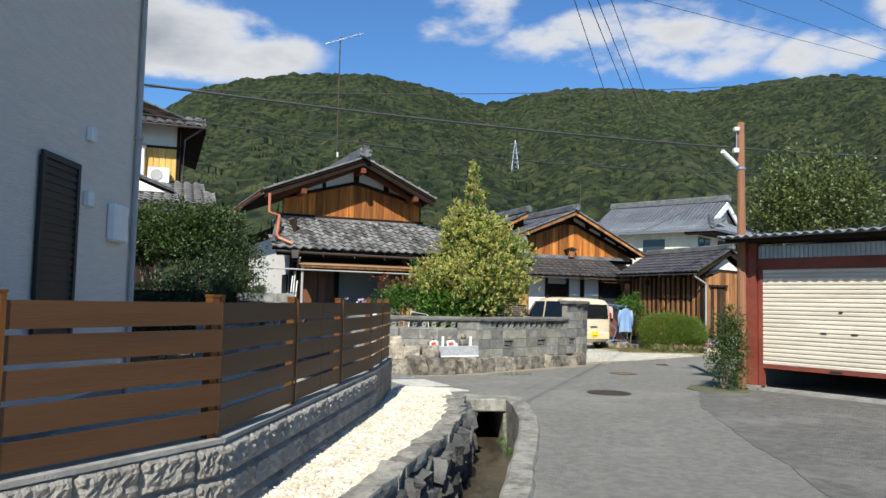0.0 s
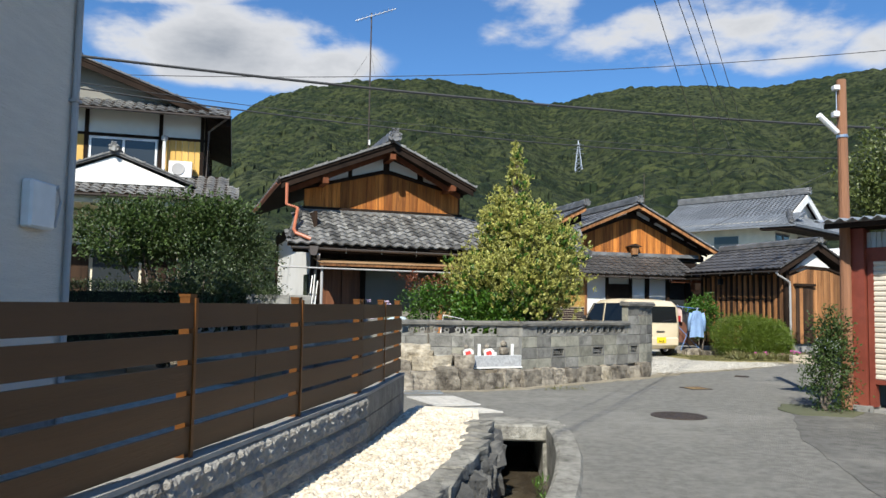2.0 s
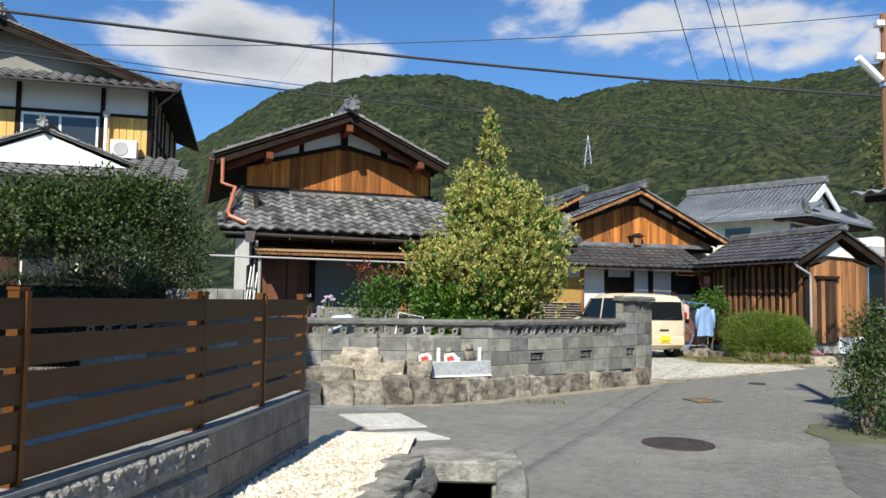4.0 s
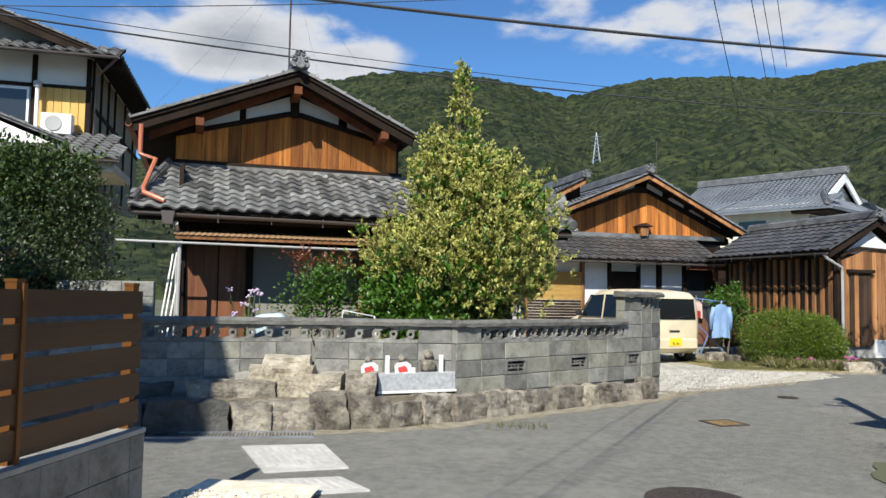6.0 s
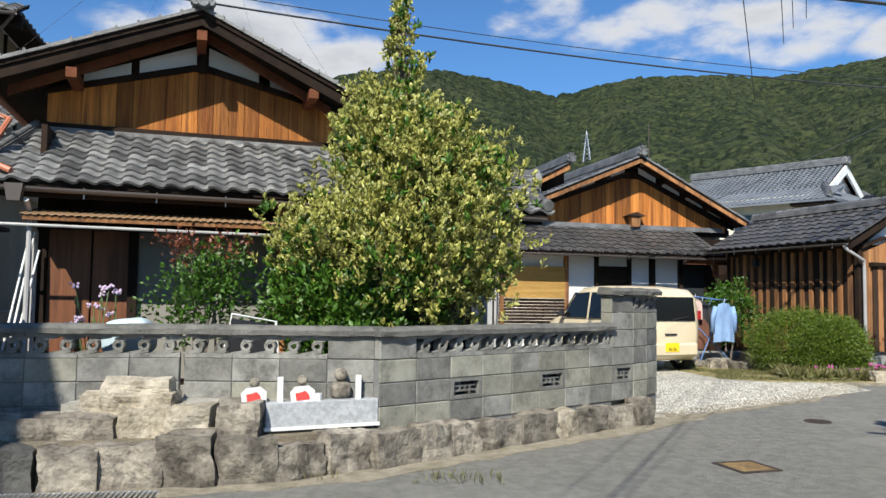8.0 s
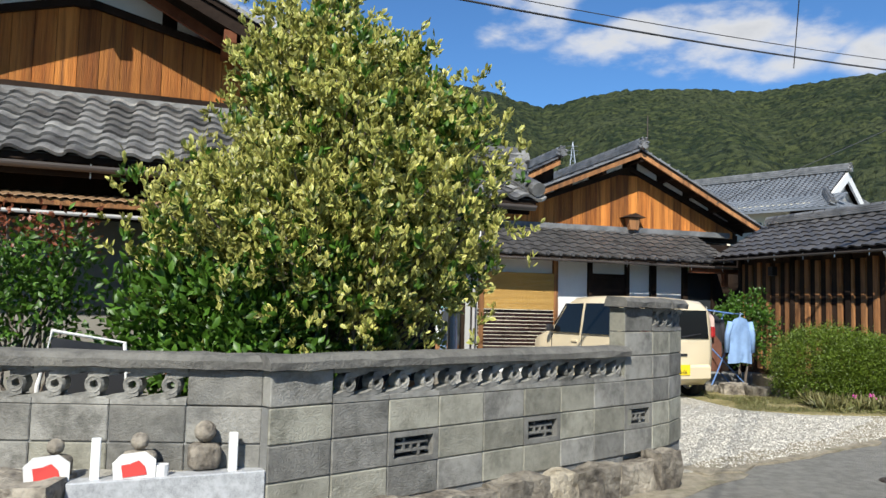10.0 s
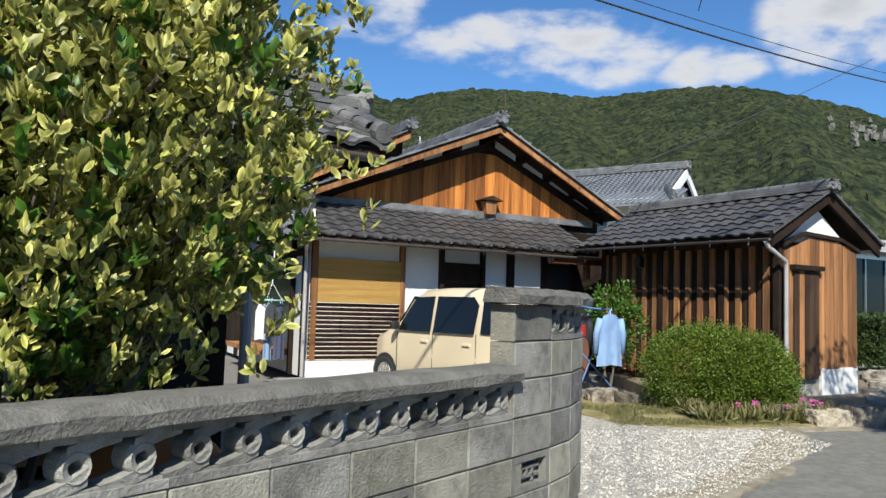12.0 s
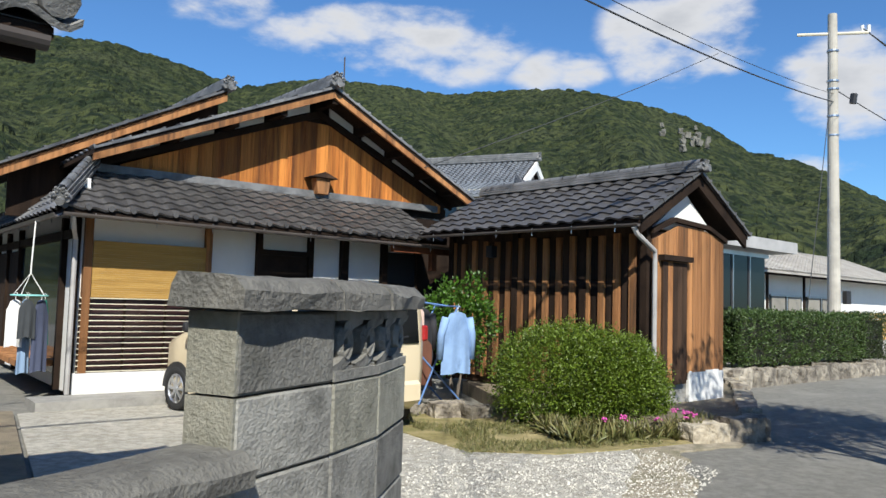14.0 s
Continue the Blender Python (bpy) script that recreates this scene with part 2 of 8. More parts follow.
IRON = material("cast_iron", (0.075, 0.06, 0.052), 0.6, 0.3, 30, (0.1, 0.075, 0.06), 0.4, 60, metal=0.4)
CABLE = material("black_cable", (0.05, 0.05, 0.05), 0.5, 0.1, 5, None, 0.0)
REED = material("golden_reed_blind", (0.50, 0.29, 0.075), 0.7, 0.3, 10, (0.57, 0.35, 0.10), 0.4, 30, stretch=(0.6, 0.6, 9))
CURTAIN = material("grey_drawn_cloth", (0.22, 0.208, 0.18), 0.85, 0.15, 3, None, 0.05)
TAN_PANEL = material("tan_panel", (0.36, 0.235, 0.105), 0.7, 0.2, 4, None, 0.1)
CAR_PAINT = material("cream_car_paint", (0.62, 0.52, 0.355), 0.30, 0.02, 3, None, 0.0, coat=0.6)
TYRE = material("tyre_rubber", (0.02, 0.02, 0.02), 0.8, 0.2, 20, None, 0.1)
BARK = material("grey_bark", (0.15, 0.12, 0.095), 0.9, 0.4, 16, (0.2, 0.17, 0.14), 0.5, 40, stretch=(1, 1, 0.3))


def simple(name, col, rough=0.6, metal=0.0, trans=0.0, spec=0.5):
    m = bpy.data.materials.new(name)
    m.use_nodes = True
    b = m.node_tree.nodes["Principled BSDF"]
    b.inputs["Base Color"].default_value = (*col, 1)
    b.inputs["Roughness"].default_value = rough
    b.inputs["Metallic"].default_value = metal
    b.inputs["Transmission Weight"].default_value = trans
    b.inputs["Specular IOR Level"].default_value = spec
    return m


CAR_GLASS = simple("tinted_car_glass", (0.006, 0.007, 0.008), 0.08, spec=0.3)
GLASS = simple("window_glass", (0.03, 0.035, 0.038), 0.06, spec=0.6)
CLEAR = simple("clear_glass", (0.9, 0.95, 0.93), 0.02, trans=1.0)
YELLOW = simple("yellow_plate", (0.85, 0.62, 0.02), 0.45)
RED_PLASTIC = simple("red_lamp_plastic", (0.35, 0.02, 0.02), 0.2)
RED_PAINT = simple("red_print", (0.62, 0.06, 0.05), 0.7)


def leaf_material(name, inner, outer, back=0.5, vary=0.35, rough=0.45):
    """Leaves: body and margin colour by the leaf's own edge attribute, each leaf a little different, light passing through."""
    m = bpy.data.materials.new(name)
    m.use_nodes = True
    nt = m.node_tree
    n, l = nt.nodes, nt.links
    b = n["Principled BSDF"]
    b.inputs["Roughness"].default_value = rough
    at = n.new("ShaderNodeAttribute")
    at.attribute_name = "edge"
    geo = n.new("ShaderNodeNewGeometry")
    mx = n.new("ShaderNodeMix")
    mx.data_type = "RGBA"
    mx.inputs["A"].default_value = (*inner, 1)
    mx.inputs["B"].default_value = (*outer, 1)
    l.new(at.outputs["Fac"], mx.inputs["Factor"])
    hs = n.new("ShaderNodeHueSaturation")
    r = n.new("ShaderNodeMapRange")
    r.inputs[3].default_value, r.inputs[4].default_value = 1 - vary, 1 + vary
    l.new(geo.outputs["Random Per Island"], r.inputs[0])
    l.new(r.outputs[0], hs.inputs["Value"])
    l.new(mx.outputs["Result"], hs.inputs["Color"])
    l.new(hs.outputs[0], b.inputs["Base Color"])
    tr = n.new("ShaderNodeBsdfTranslucent")
    l.new(hs.outputs[0], tr.inputs[0])
    ms = n.new("ShaderNodeMixShader")
    ms.inputs[0].default_value = 0.28
    l.new(b.outputs[0], ms.inputs[1])
    l.new(tr.outputs[0], ms.inputs[2])
    l.new(ms.outputs[0], n["Material Output"].inputs[0])
    return m


LEAF_VAR = leaf_material("variegated_leaf", (0.17, 0.205, 0.034), (0.70, 0.63, 0.19), vary=0.42)
LEAF_GREEN = leaf_material("glossy_green_leaf", (0.045, 0.11, 0.010), (0.085, 0.18, 0.018), vary=0.5)
LEAF_CAMELLIA = leaf_material("dark_glossy_leaf", (0.036, 0.066, 0.013), (0.065, 0.105, 0.02), vary=0.5, rough=0.55)
LEAF_DARK = leaf_material("dark_evergreen_leaf", (0.032, 0.052, 0.016), (0.05, 0.075, 0.022))
LEAF_OLIVE = leaf_material("olive_leaf", (0.075, 0.10, 0.022), (0.12, 0.145, 0.04))
LEAF_BUSH = leaf_material("clipped_bush_leaf", (0.085, 0.14, 0.012), (0.15, 0.205, 0.022), vary=0.5)
LEAF_HEDGE = leaf_material("hedge_leaf", (0.05, 0.09, 0.022), (0.08, 0.125, 0.03))
LEAF_RED = leaf_material("red_tinged_leaf", (0.16, 0.05, 0.022), (0.24, 0.07, 0.03))
GRASS = leaf_material("grass_blade", (0.10, 0.13, 0.035), (0.27, 0.22, 0.10))


# ---------------------------------------------------------------- mesh helpers
def part(name, bm, mat, parent=None, label="", kind="", bevel=0.0, smooth=False):
    """Links a bmesh as one mesh object under a thing or a part."""
    if bevel:
        bmesh.ops.bevel(bm, geom=list(bm.edges), offset=bevel, segments=1, affect="EDGES", clamp_overlap=True)
    me = bpy.data.meshes.new(name)
    bm.to_mesh(me)
    bm.free()
    me.materials.append(mat)
    if smooth:
        for p in me.polygons:
            p.use_smooth = True
    ob = new(name, me)
    if parent is not None:
        ob.parent = parent
    return tagged(ob, label, "", "", kind)


def share(name, me, parent, m):
    ob = new(name, me)
    ob.parent = parent
    ob.matrix_basis = m
    return ob


def thing(name, m, label, category, group="", kind=""):
    ob = new(name)
    ob.matrix_world = m
    return tagged(ob, label, category, group, kind)


def box(bm, x0, x1, y0, y1, z0, z1, m=None):
    r = bmesh.ops.create_cube(bm, size=1.0)
    t = Matrix.Translation(((x0 + x1) / 2, (y0 + y1) / 2, (z0 + z1) / 2)) @ Matrix.Diagonal((abs(x1 - x0), abs(y1 - y0), abs(z1 - z0), 1))
    bmesh.ops.transform(bm, matrix=(m @ t) if m else t, verts=r["verts"])
    return r["verts"]


def B(*boxes):
    bm = bmesh.new()
    for b in boxes:
        box(bm, *b)
    return bm


def prism(pts, depth, bm=None):
    """A polygon of 3D points pushed along the vector depth."""
    bm = bm or bmesh.new()
    d = Vector(depth)
    a = [bm.verts.new(p) for p in pts]
    c = [bm.verts.new(Vector(p) + d) for p in pts]
    bm.faces.new(a)
    bm.faces.new(list(reversed(c)))
    k = len(pts)
    for i in range(k):
        bm.faces.new((a[i], c[i], c[(i + 1) % k], a[(i + 1) % k]))
    bmesh.ops.recalc_face_normals(bm, faces=bm.faces)
    return bm


def tube(pts, r, bm=None, seg=8, r_end=None):
    """A round bar along the points."""
    bm = bm or bmesh.new()
    pts = [Vector(p) for p in pts]
    rings = []
    for i, p in enumerate(pts):
        d = (pts[min(i + 1, len(pts) - 1)] - pts[max(i - 1, 0)]).normalized()
        a = d.orthogonal().normalized() if abs(d.z) > 0.95 else d.cross(Vector((0, 0, 1))).normalized()
        b = d.cross(a).normalized()
        rr = r if r_end is None else r + (r_end - r) * i / (len(pts) - 1)
        rings.append([bm.verts.new(p + (a * math.cos(t) + b * math.sin(t)) * rr) for t in [2 * math.pi * k / seg for k in range(seg)]])
    for x, y in zip(rings, rings[1:]):
        for k in range(seg):
            bm.faces.new((x[k], x[(k + 1) % seg], y[(k + 1) % seg], y[k]))
    bm.faces.new(rings[0])
    bm.faces.new(list(reversed(rings[-1])))
    bmesh.ops.recalc_face_normals(bm, faces=bm.faces)
    return bm


def lump(size, seed, rough=0.18, sub=2, flat=0.0):
    """An uneven stone or mound within size."""
    bm = bmesh.new()
    bmesh.ops.create_icosphere(bm, subdivisions=sub, radius=0.5)
    for v in bm.verts:
        p = v.co.copy()
        q = Vector([math.copysign(min(abs(c) ** 0.62 * 0.62, 0.5), c) for c in p])
        k = 1 + rough * noise.noise(p * 3.1 + Vector((seed * 7.3, seed, -seed)))
        v.co = Vector((q.x * size[0], q.y * size[1], q.z * size[2])) * k
    return bm


def rock(size, seed, rough=0.075, cuts=6):
    """A roughly squared stone with broken faces and knocked corners."""
    bm = bmesh.new()
    bmesh.ops.create_cube(bm, size=1.0)
    bmesh.ops.subdivide_edges(bm, edges=list(bm.edges), cuts=cuts, use_grid_fill=True)
    off = Vector((seed * 3.17, seed * 1.31, -seed * 2.3))
    lean = noise.noise(off) * 0.12
    for v in bm.verts:
        p = v.co.copy()
        m = sorted(abs(c) for c in p)
        if m[1] > 0.42:
            p *= 1 - 0.10 * (m[1] - 0.3) * (1 + noise.noise(off + p * 2))
        w = Vector((p.x * size[0], p.y * size[1], p.z * size[2]))
        w.x += lean * w.z
        a = noise.noise(w * 4 + off) * rough + noise.noise(w * 13 + off) * rough * 0.4 + abs(noise.noise(w * 27 + off)) * rough * 0.25
        v.co = w + p.normalized() * a
    return bm


def at(x, y, z=0.0, rz=0.0):
    return pose(x, y, z, 0, 0, rz)


# ---------------------------------------------------------------- tiles and roofs
def tile_data(name, w, l, amp, mat):
    """One roof tile: a wavy sheet with a lip at its lower end; x along the eave, y up the slope."""
    bm = bmesh.new()
    k = 7
    top0, top1, low = [], [], []
    for i in range(k + 1):
        t = i / k
        z = amp * (math.sin(2 * math.pi * (t * 0.92 + 0.04)) + (0.5 if t > 0.94 else 0)) * 0.8
        x = (t - 0.02) * w * 1.06
        top0.append(bm.verts.new((x, 0, z + 0.036)))
        low.append(bm.verts.new((x, 0.004, z + 0.006)))
        top1.append(bm.verts.new((x, l * 1.18, z + 0.004)))
    for i in range(k):
        bm.faces.new((top0[i], top0[i + 1], top1[i + 1], top1[i]))
        bm.faces.new((low[i], low[i + 1], top0[i + 1], top0[i]))
    me = bpy.data.meshes.new(name)
    bm.to_mesh(me)
    bm.free()
    me.materials.append(mat)
    for p in me.polygons:
        p.use_smooth = False
    return me


def basis(o, u, s):
    n = u.cross(s).normalized()
    m = Matrix.Identity(4)
    m.col[0][:3], m.col[1][:3], m.col[2][:3], m.col[3][:3] = u, s, n, o
    return m


def lay_tiles(parent, me, o, u, s, nu, ns, w, l, cut=None, jitter=0.004, seed=1):
    """Courses of tiles as objects of their own under a roof part. cut(i, j) leaves a tile out."""
    rng = random.Random(seed)
    u, s = Vector(u).normalized(), Vector(s).normalized()
    for j in range(ns):
        for i in range(nu):
            if cut and cut(i, j):
                continue
            p = Vector(o) + u * (i * w + rng.uniform(-jitter, jitter)) + s * (j * l + rng.uniform(-jitter, jitter) * 2)
            share("tile", me, parent, basis(p, u, s) @ pose(0, 0, 0, rng.uniform(-0.8, 0.8), rng.uniform(-0.8, 0.8), rng.uniform(-0.5, 0.5)))


def joined_tiles(name, parent, mat, o, u, s, nu, ns, w, l, amp=0.03, cut=None):
    """The same courses joined into one part, for roofs that stay far off."""
    me = tile_data("tile_shape", w, l, amp, mat)
    u, s = Vector(u).normalized(), Vector(s).normalized()
    vs, fs = [], []
    base = [v.co.copy() for v in me.vertices]
    polys = [tuple(p.vertices) for p in me.polygons]
    for j in range(ns):
        for i in range(nu):
            if cut and cut(i, j):
                continue
            m = basis(Vector(o) + u * (i * w) + s * (j * l), u, s)
            k = len(vs)
            vs += [m @ c for c in base]
            fs += [tuple(k + q for q in p) for p in polys]
    out = bpy.data.meshes.new(name)
    out.from_pydata(vs, [], fs)
    out.materials.append(mat)
    ob = new(name, out)
    ob.parent = parent
    return tagged(ob, kind="stuff")


def slab(name, parent, mat, o, u, s, thick, lu, ls, label=""):
    """A flat roof deck: o is its lower corner, u along the eave, s up the slope."""
    m = basis(Vector(o), Vector(u).normalized(), Vector(s).normalized())
    bm = bmesh.new()
    box(bm, 0, lu, 0, ls, -thick, 0, m)
    return part(name, bm, mat, parent, label)


def ridge(parent, p0, p1, mat=None, h=0.2, w=0.2, knob=True):
    """A ridge of stacked flat tiles under a round cap, with an ornamental end tile at p0."""
    mat = mat or RIDGE_TILE
    p0, p1 = Vector(p0), Vector(p1)
    d = (p1 - p0)
    u = d.normalized()
    side = u.cross(Vector((0, 0, 1))).normalized()
    up = side.cross(u)
    m = Matrix.Identity(4)
    m.col[0][:3], m.col[1][:3], m.col[2][:3], m.col[3][:3] = u, side, up, p0
    bm = bmesh.new()
    k = 3
    for i in range(k):
        ww = w * (1 - 0.12 * i)
        box(bm, 0, d.length, -ww / 2, ww / 2, i * h / 4, (i + 0.8) * h / 4, m)
    n = max(2, int(d.length / 0.27))
    for i in range(n):
        x0, x1 = d.length * i / n, d.length * (i + 1) / n
        ring = []
        for x, r in ((x0, w * 0.33), (x0 + 0.03, w * 0.30), (x1, w * 0.28)):
            ring.append([bm.verts.new(m @ Vector((x, math.cos(t) * r, k * h / 4 + math.sin(t) * r))) for t in [math.pi * q / 6 for q in range(7)]])
        for a, b in zip(ring, ring[1:]):
            for q in range(6):
                bm.faces.new((a[q], a[q + 1], b[q + 1], b[q]))
    rd = part("ridge", bm, mat, parent)
    if knob:
        bm = bmesh.new()
        # a round face under a crest of scrolls
        for (x, y, z, r) in ((-0.03, 0, h * 0.12, h * 0.30), (0.02, 0, h * 0.50, h * 0.34), (0.03, w * 0.34, h * 0.22, h * 0.26), (0.03, -w * 0.34, h * 0.22, h * 0.26)):
            c = bmesh.ops.create_cone(bm, cap_ends=True, segments=14, radius1=r, radius2=r * 0.82, depth=0.08)
            bmesh.ops.transform(bm, matrix=m @ Matrix.Translation((x - 0.05, y, z)) @ pose(0, 0, 0, 0, -90, 0), verts=c["verts"])
        for sg in (-1, 1):
            for cy, cz, r0, turn in ((w * 0.36, h * 0.46, h * 0.16, 0.0), (w * 0.20, h * 0.78, h * 0.15, 1.0)):
                pts = []
                for q in range(11):
                    a = turn + q * 0.62
                    rr = r0 * (1 - 0.075 * q)
                    pts.append(m @ Vector((-0.07, sg * (cy + math.cos(a) * rr), cz + math.sin(a) * rr)))
                tube(pts, h * 0.10, bm, 6, h * 0.06)
        part("ridge_end_tile", bm, mat, parent)
    return rd


def boards(parent, mat, o, u, up, width, height_fn, n, thick=0.02, gap=0.006, name="plank", seed=3, proud=0.004):
    """Upright boards side by side on a wall; height_fn gives the bottom and top at a place along u."""
    rng = random.Random(seed)
    u = Vector(u).normalized()
    nrm = u.cross(Vector((0, 0, 1))).normalized()
    o = Vector(o)
    for i in range(n):
        a, b = width * i / n + gap / 2, width * (i + 1) / n - gap / 2
        za0, za1 = height_fn(a)
        zb0, zb1 = height_fn(b)
        if min(za1 - za0, zb1 - zb0) < 0.02:
            continue
        d = nrm * (thick + rng.uniform(0, proud))
        c0 = o + u * a
        pts = [c0 + Vector((0, 0, za0)), o + u * b + Vector((0, 0, zb0)), o + u * b + Vector((0, 0, zb1)), c0 + Vector((0, 0, za1))]
        org = (pts[0] + pts[2]) / 2
        ob = part(name, prism([p - org for p in pts], d), mat, parent)
        ob.location = org


# ---------------------------------------------------------------- ground, road, canal
CANAL_L = [(-2.9, -7.0), (-1.5, 0.0), (-0.35, 5.0), (-0.13, 5.86), (0.43, 7.94), (0.66, 9.2), (0.74, 10.1), (0.75, 11.0)]
CANAL_R = [(-1.75, -7.0), (-0.48, 0.0), (0.60, 5.3), (1.0, 7.2), (1.22, 8.3), (1.36, 9.2), (1.43, 10.1), (1.45, 11.0)]
CANAL_Y = [-7.0, -3.5, 0.0, 2.7, 5.0, 5.86, 7.2, 7.94, 8.6, 9.2, 10.1, 11.0]


def lerp_line(line, y):
    for (x0, y0), (x1, y1) in zip(line, line[1:]):
        if y0 <= y <= y1:
            return x0 + (x1 - x0) * (y - y0) / (y1 - y0)
    return line[0][0] if y < line[0][1] else line[-1][0]


def build_ground():
    bm = bmesh.new()
    ys = CANAL_Y
    left = [bm.verts.new((lerp_line(CANAL_L, y), y, 0)) for y in ys]
    right = [bm.verts.new((lerp_line(CANAL_R, y), y, 0)) for y in ys]
    far = 2500
    lw = [bm.verts.new((-far, y, 0)) for y in ys]
    rw = [bm.verts.new((far, y, 0)) for y in ys]
    for i in range(len(ys) - 1):
        bm.faces.new((lw[i], left[i], left[i + 1], lw[i + 1]))
        bm.faces.new((right[i], rw[i], rw[i + 1], right[i + 1]))
    n0, n1 = bm.verts.new((-far, far, 0)), bm.verts.new((far, far, 0))
    bm.faces.new((lw[-1], left[-1], right[-1], rw[-1], n1, n0))
    s0, s1 = bm.verts.new((-far, -far, 0)), bm.verts.new((far, -far, 0))
    bm.faces.new((s0, s1, rw[0], right[0], left[0], lw[0]))
    tagged(part("ground", bm, ASPHALT), "worn grey asphalt lane with patches and fine cracks", "road", kind="structure")


build_ground()


def patch(name, pts, z, mat, label, category="ground"):
    """A thin sheet of ground laid on the asphalt."""
    bm = prism([(x, y, 0.001) for x, y in pts], (0, 0, z))
    return tagged(part(name, bm, mat), label, category, kind="structure")


patch("far_fields", [(-2400, 60), (2400, 60), (2400, 2400), (-2400, 2400)], 0.012, FIELD, "green and brown land below the hills")
patch("fields_left", [(-2400, -2400), (-9, -2400), (-9, 60), (-2400, 60)], 0.012, FIELD, "green and brown land beside the village")
patch("garden_soil", [(-8.9, 15.3), (-2.3, 14.95), (-0.9, 15.4), (1.45, 15.7), (3.85, 17.9), (4.2, 18.4), (3.0, 22.0), (2.3, 26.2), (-8.9, 26)], 0.05, SOIL, "dry brown garden soil behind the block wall")
patch("driveway_gravel", [(4.35, 18.35), (4.75, 18.5), (7.0, 20.4), (8.0, 21.4), (8.6, 22.3), (8.2, 23.3), (7.0, 24.2), (6.8, 27.6), (2.9, 26.4), (2.35, 26.2), (3.05, 22.0)], 0.018, GRAVEL, "pale grey gravel drive in front of the house")
patch("thin_lawn", [(6.7, 22.9), (7.5, 22.55), (8.3, 22.6), (9.35, 22.75), (8.9, 23.6), (8.4, 24.6), (7.2, 26.9), (6.6, 26.5), (6.2, 25.0), (6.5, 23.6)], 0.03, GRASSY, "patchy dry lawn beside the gravel drive", "lawn")
patch("yard_gravel", [(-8.9, -7), (-3.0, -7), (-2.4, 2.2), (-1.5, 4.6), (-0.6, 9.1), (-0.45, 11.2), (-2.6, 14.3), (-8.9, 14.6)], 0.06, GRAVEL, "pale yard behind the plank fence")
patch("concrete_forecourt", [(6.1, 13.3), (7.4, 11.3), (9.6, 8.0), (10.4, 8.6), (7.1, 13.8)], 0.05, CONCRETE, "concrete threshold of the shutter garage")


def ragged(pts, step, amp, seed):
    """The outline of a patch with its sides broken up into uneven steps."""
    out = []
    for k, (a, b) in enumerate(zip(pts, pts[1:] + pts[:1])):
        a, b = Vector((*a, 0)), Vector((*b, 0))
        n = max(1, int((b - a).length / step)) if (b - a).length < 8 else 1
        q = (b - a).normalized().cross(Vector((0, 0, 1)))
        for i in range(n):
            p = a.lerp(b, i / n)
            p += q * amp * noise.noise(Vector((p.x * 2.3, p.y * 2.3, seed))) * (1 if i else 0.3)
            out.append((p.x, p.y))
    return out


patch("garage_apron", ragged([(5.1, 12.9), (4.26, 10.7), (3.92, 9.05), (3.66, 7.8), (3.5, 6.7), (3.2, 5.5), (2.3, 1.0), (0.9, -7.0), (26.0, -7.0), (26.0, 4.0), (9.5, 8.0), (7.3, 11.3), (6.05, 13.2)], 0.22, 0.07, 1.0), 0.004, ASPHALT_OLD, "older darker asphalt in front of the garage", "road")
patch("kerb_dust", ragged([(-0.9, 14.05), (0.85, 14.58), (1.62, 15.08), (3.3, 16.66), (4.35, 17.62), (5.1, 18.45), (4.75, 18.75), (4.2, 18.0), (3.2, 17.05), (1.5, 15.42), (0.8, 14.9), (-0.9, 14.4)], 0.16, 0.10, 2.0), 0.005, DUST, "sandy dust and dry weeds along the stone footing", "ground")
patch("drive_edge_dust", ragged([(4.7, 18.3), (7.0, 20.1), (8.15, 21.3), (8.9, 22.4), (9.9, 22.6), (9.7, 22.9), (8.5, 22.75), (7.8, 21.7), (6.8, 20.55), (4.5, 18.6)], 0.2, 0.16, 3.0), 0.021, DUST, "sandy edge where the gravel drive meets the lane", "ground")
patch("pole_foot_moss", ragged([(5.1, 12.5), (5.7, 12.4), (6.1, 12.9), (5.9, 13.6), (5.3, 13.7), (5.0, 13.1)], 0.15, 0.12, 6.0), 0.012, FIELD, "mossy soil around the foot of the bush", "ground")


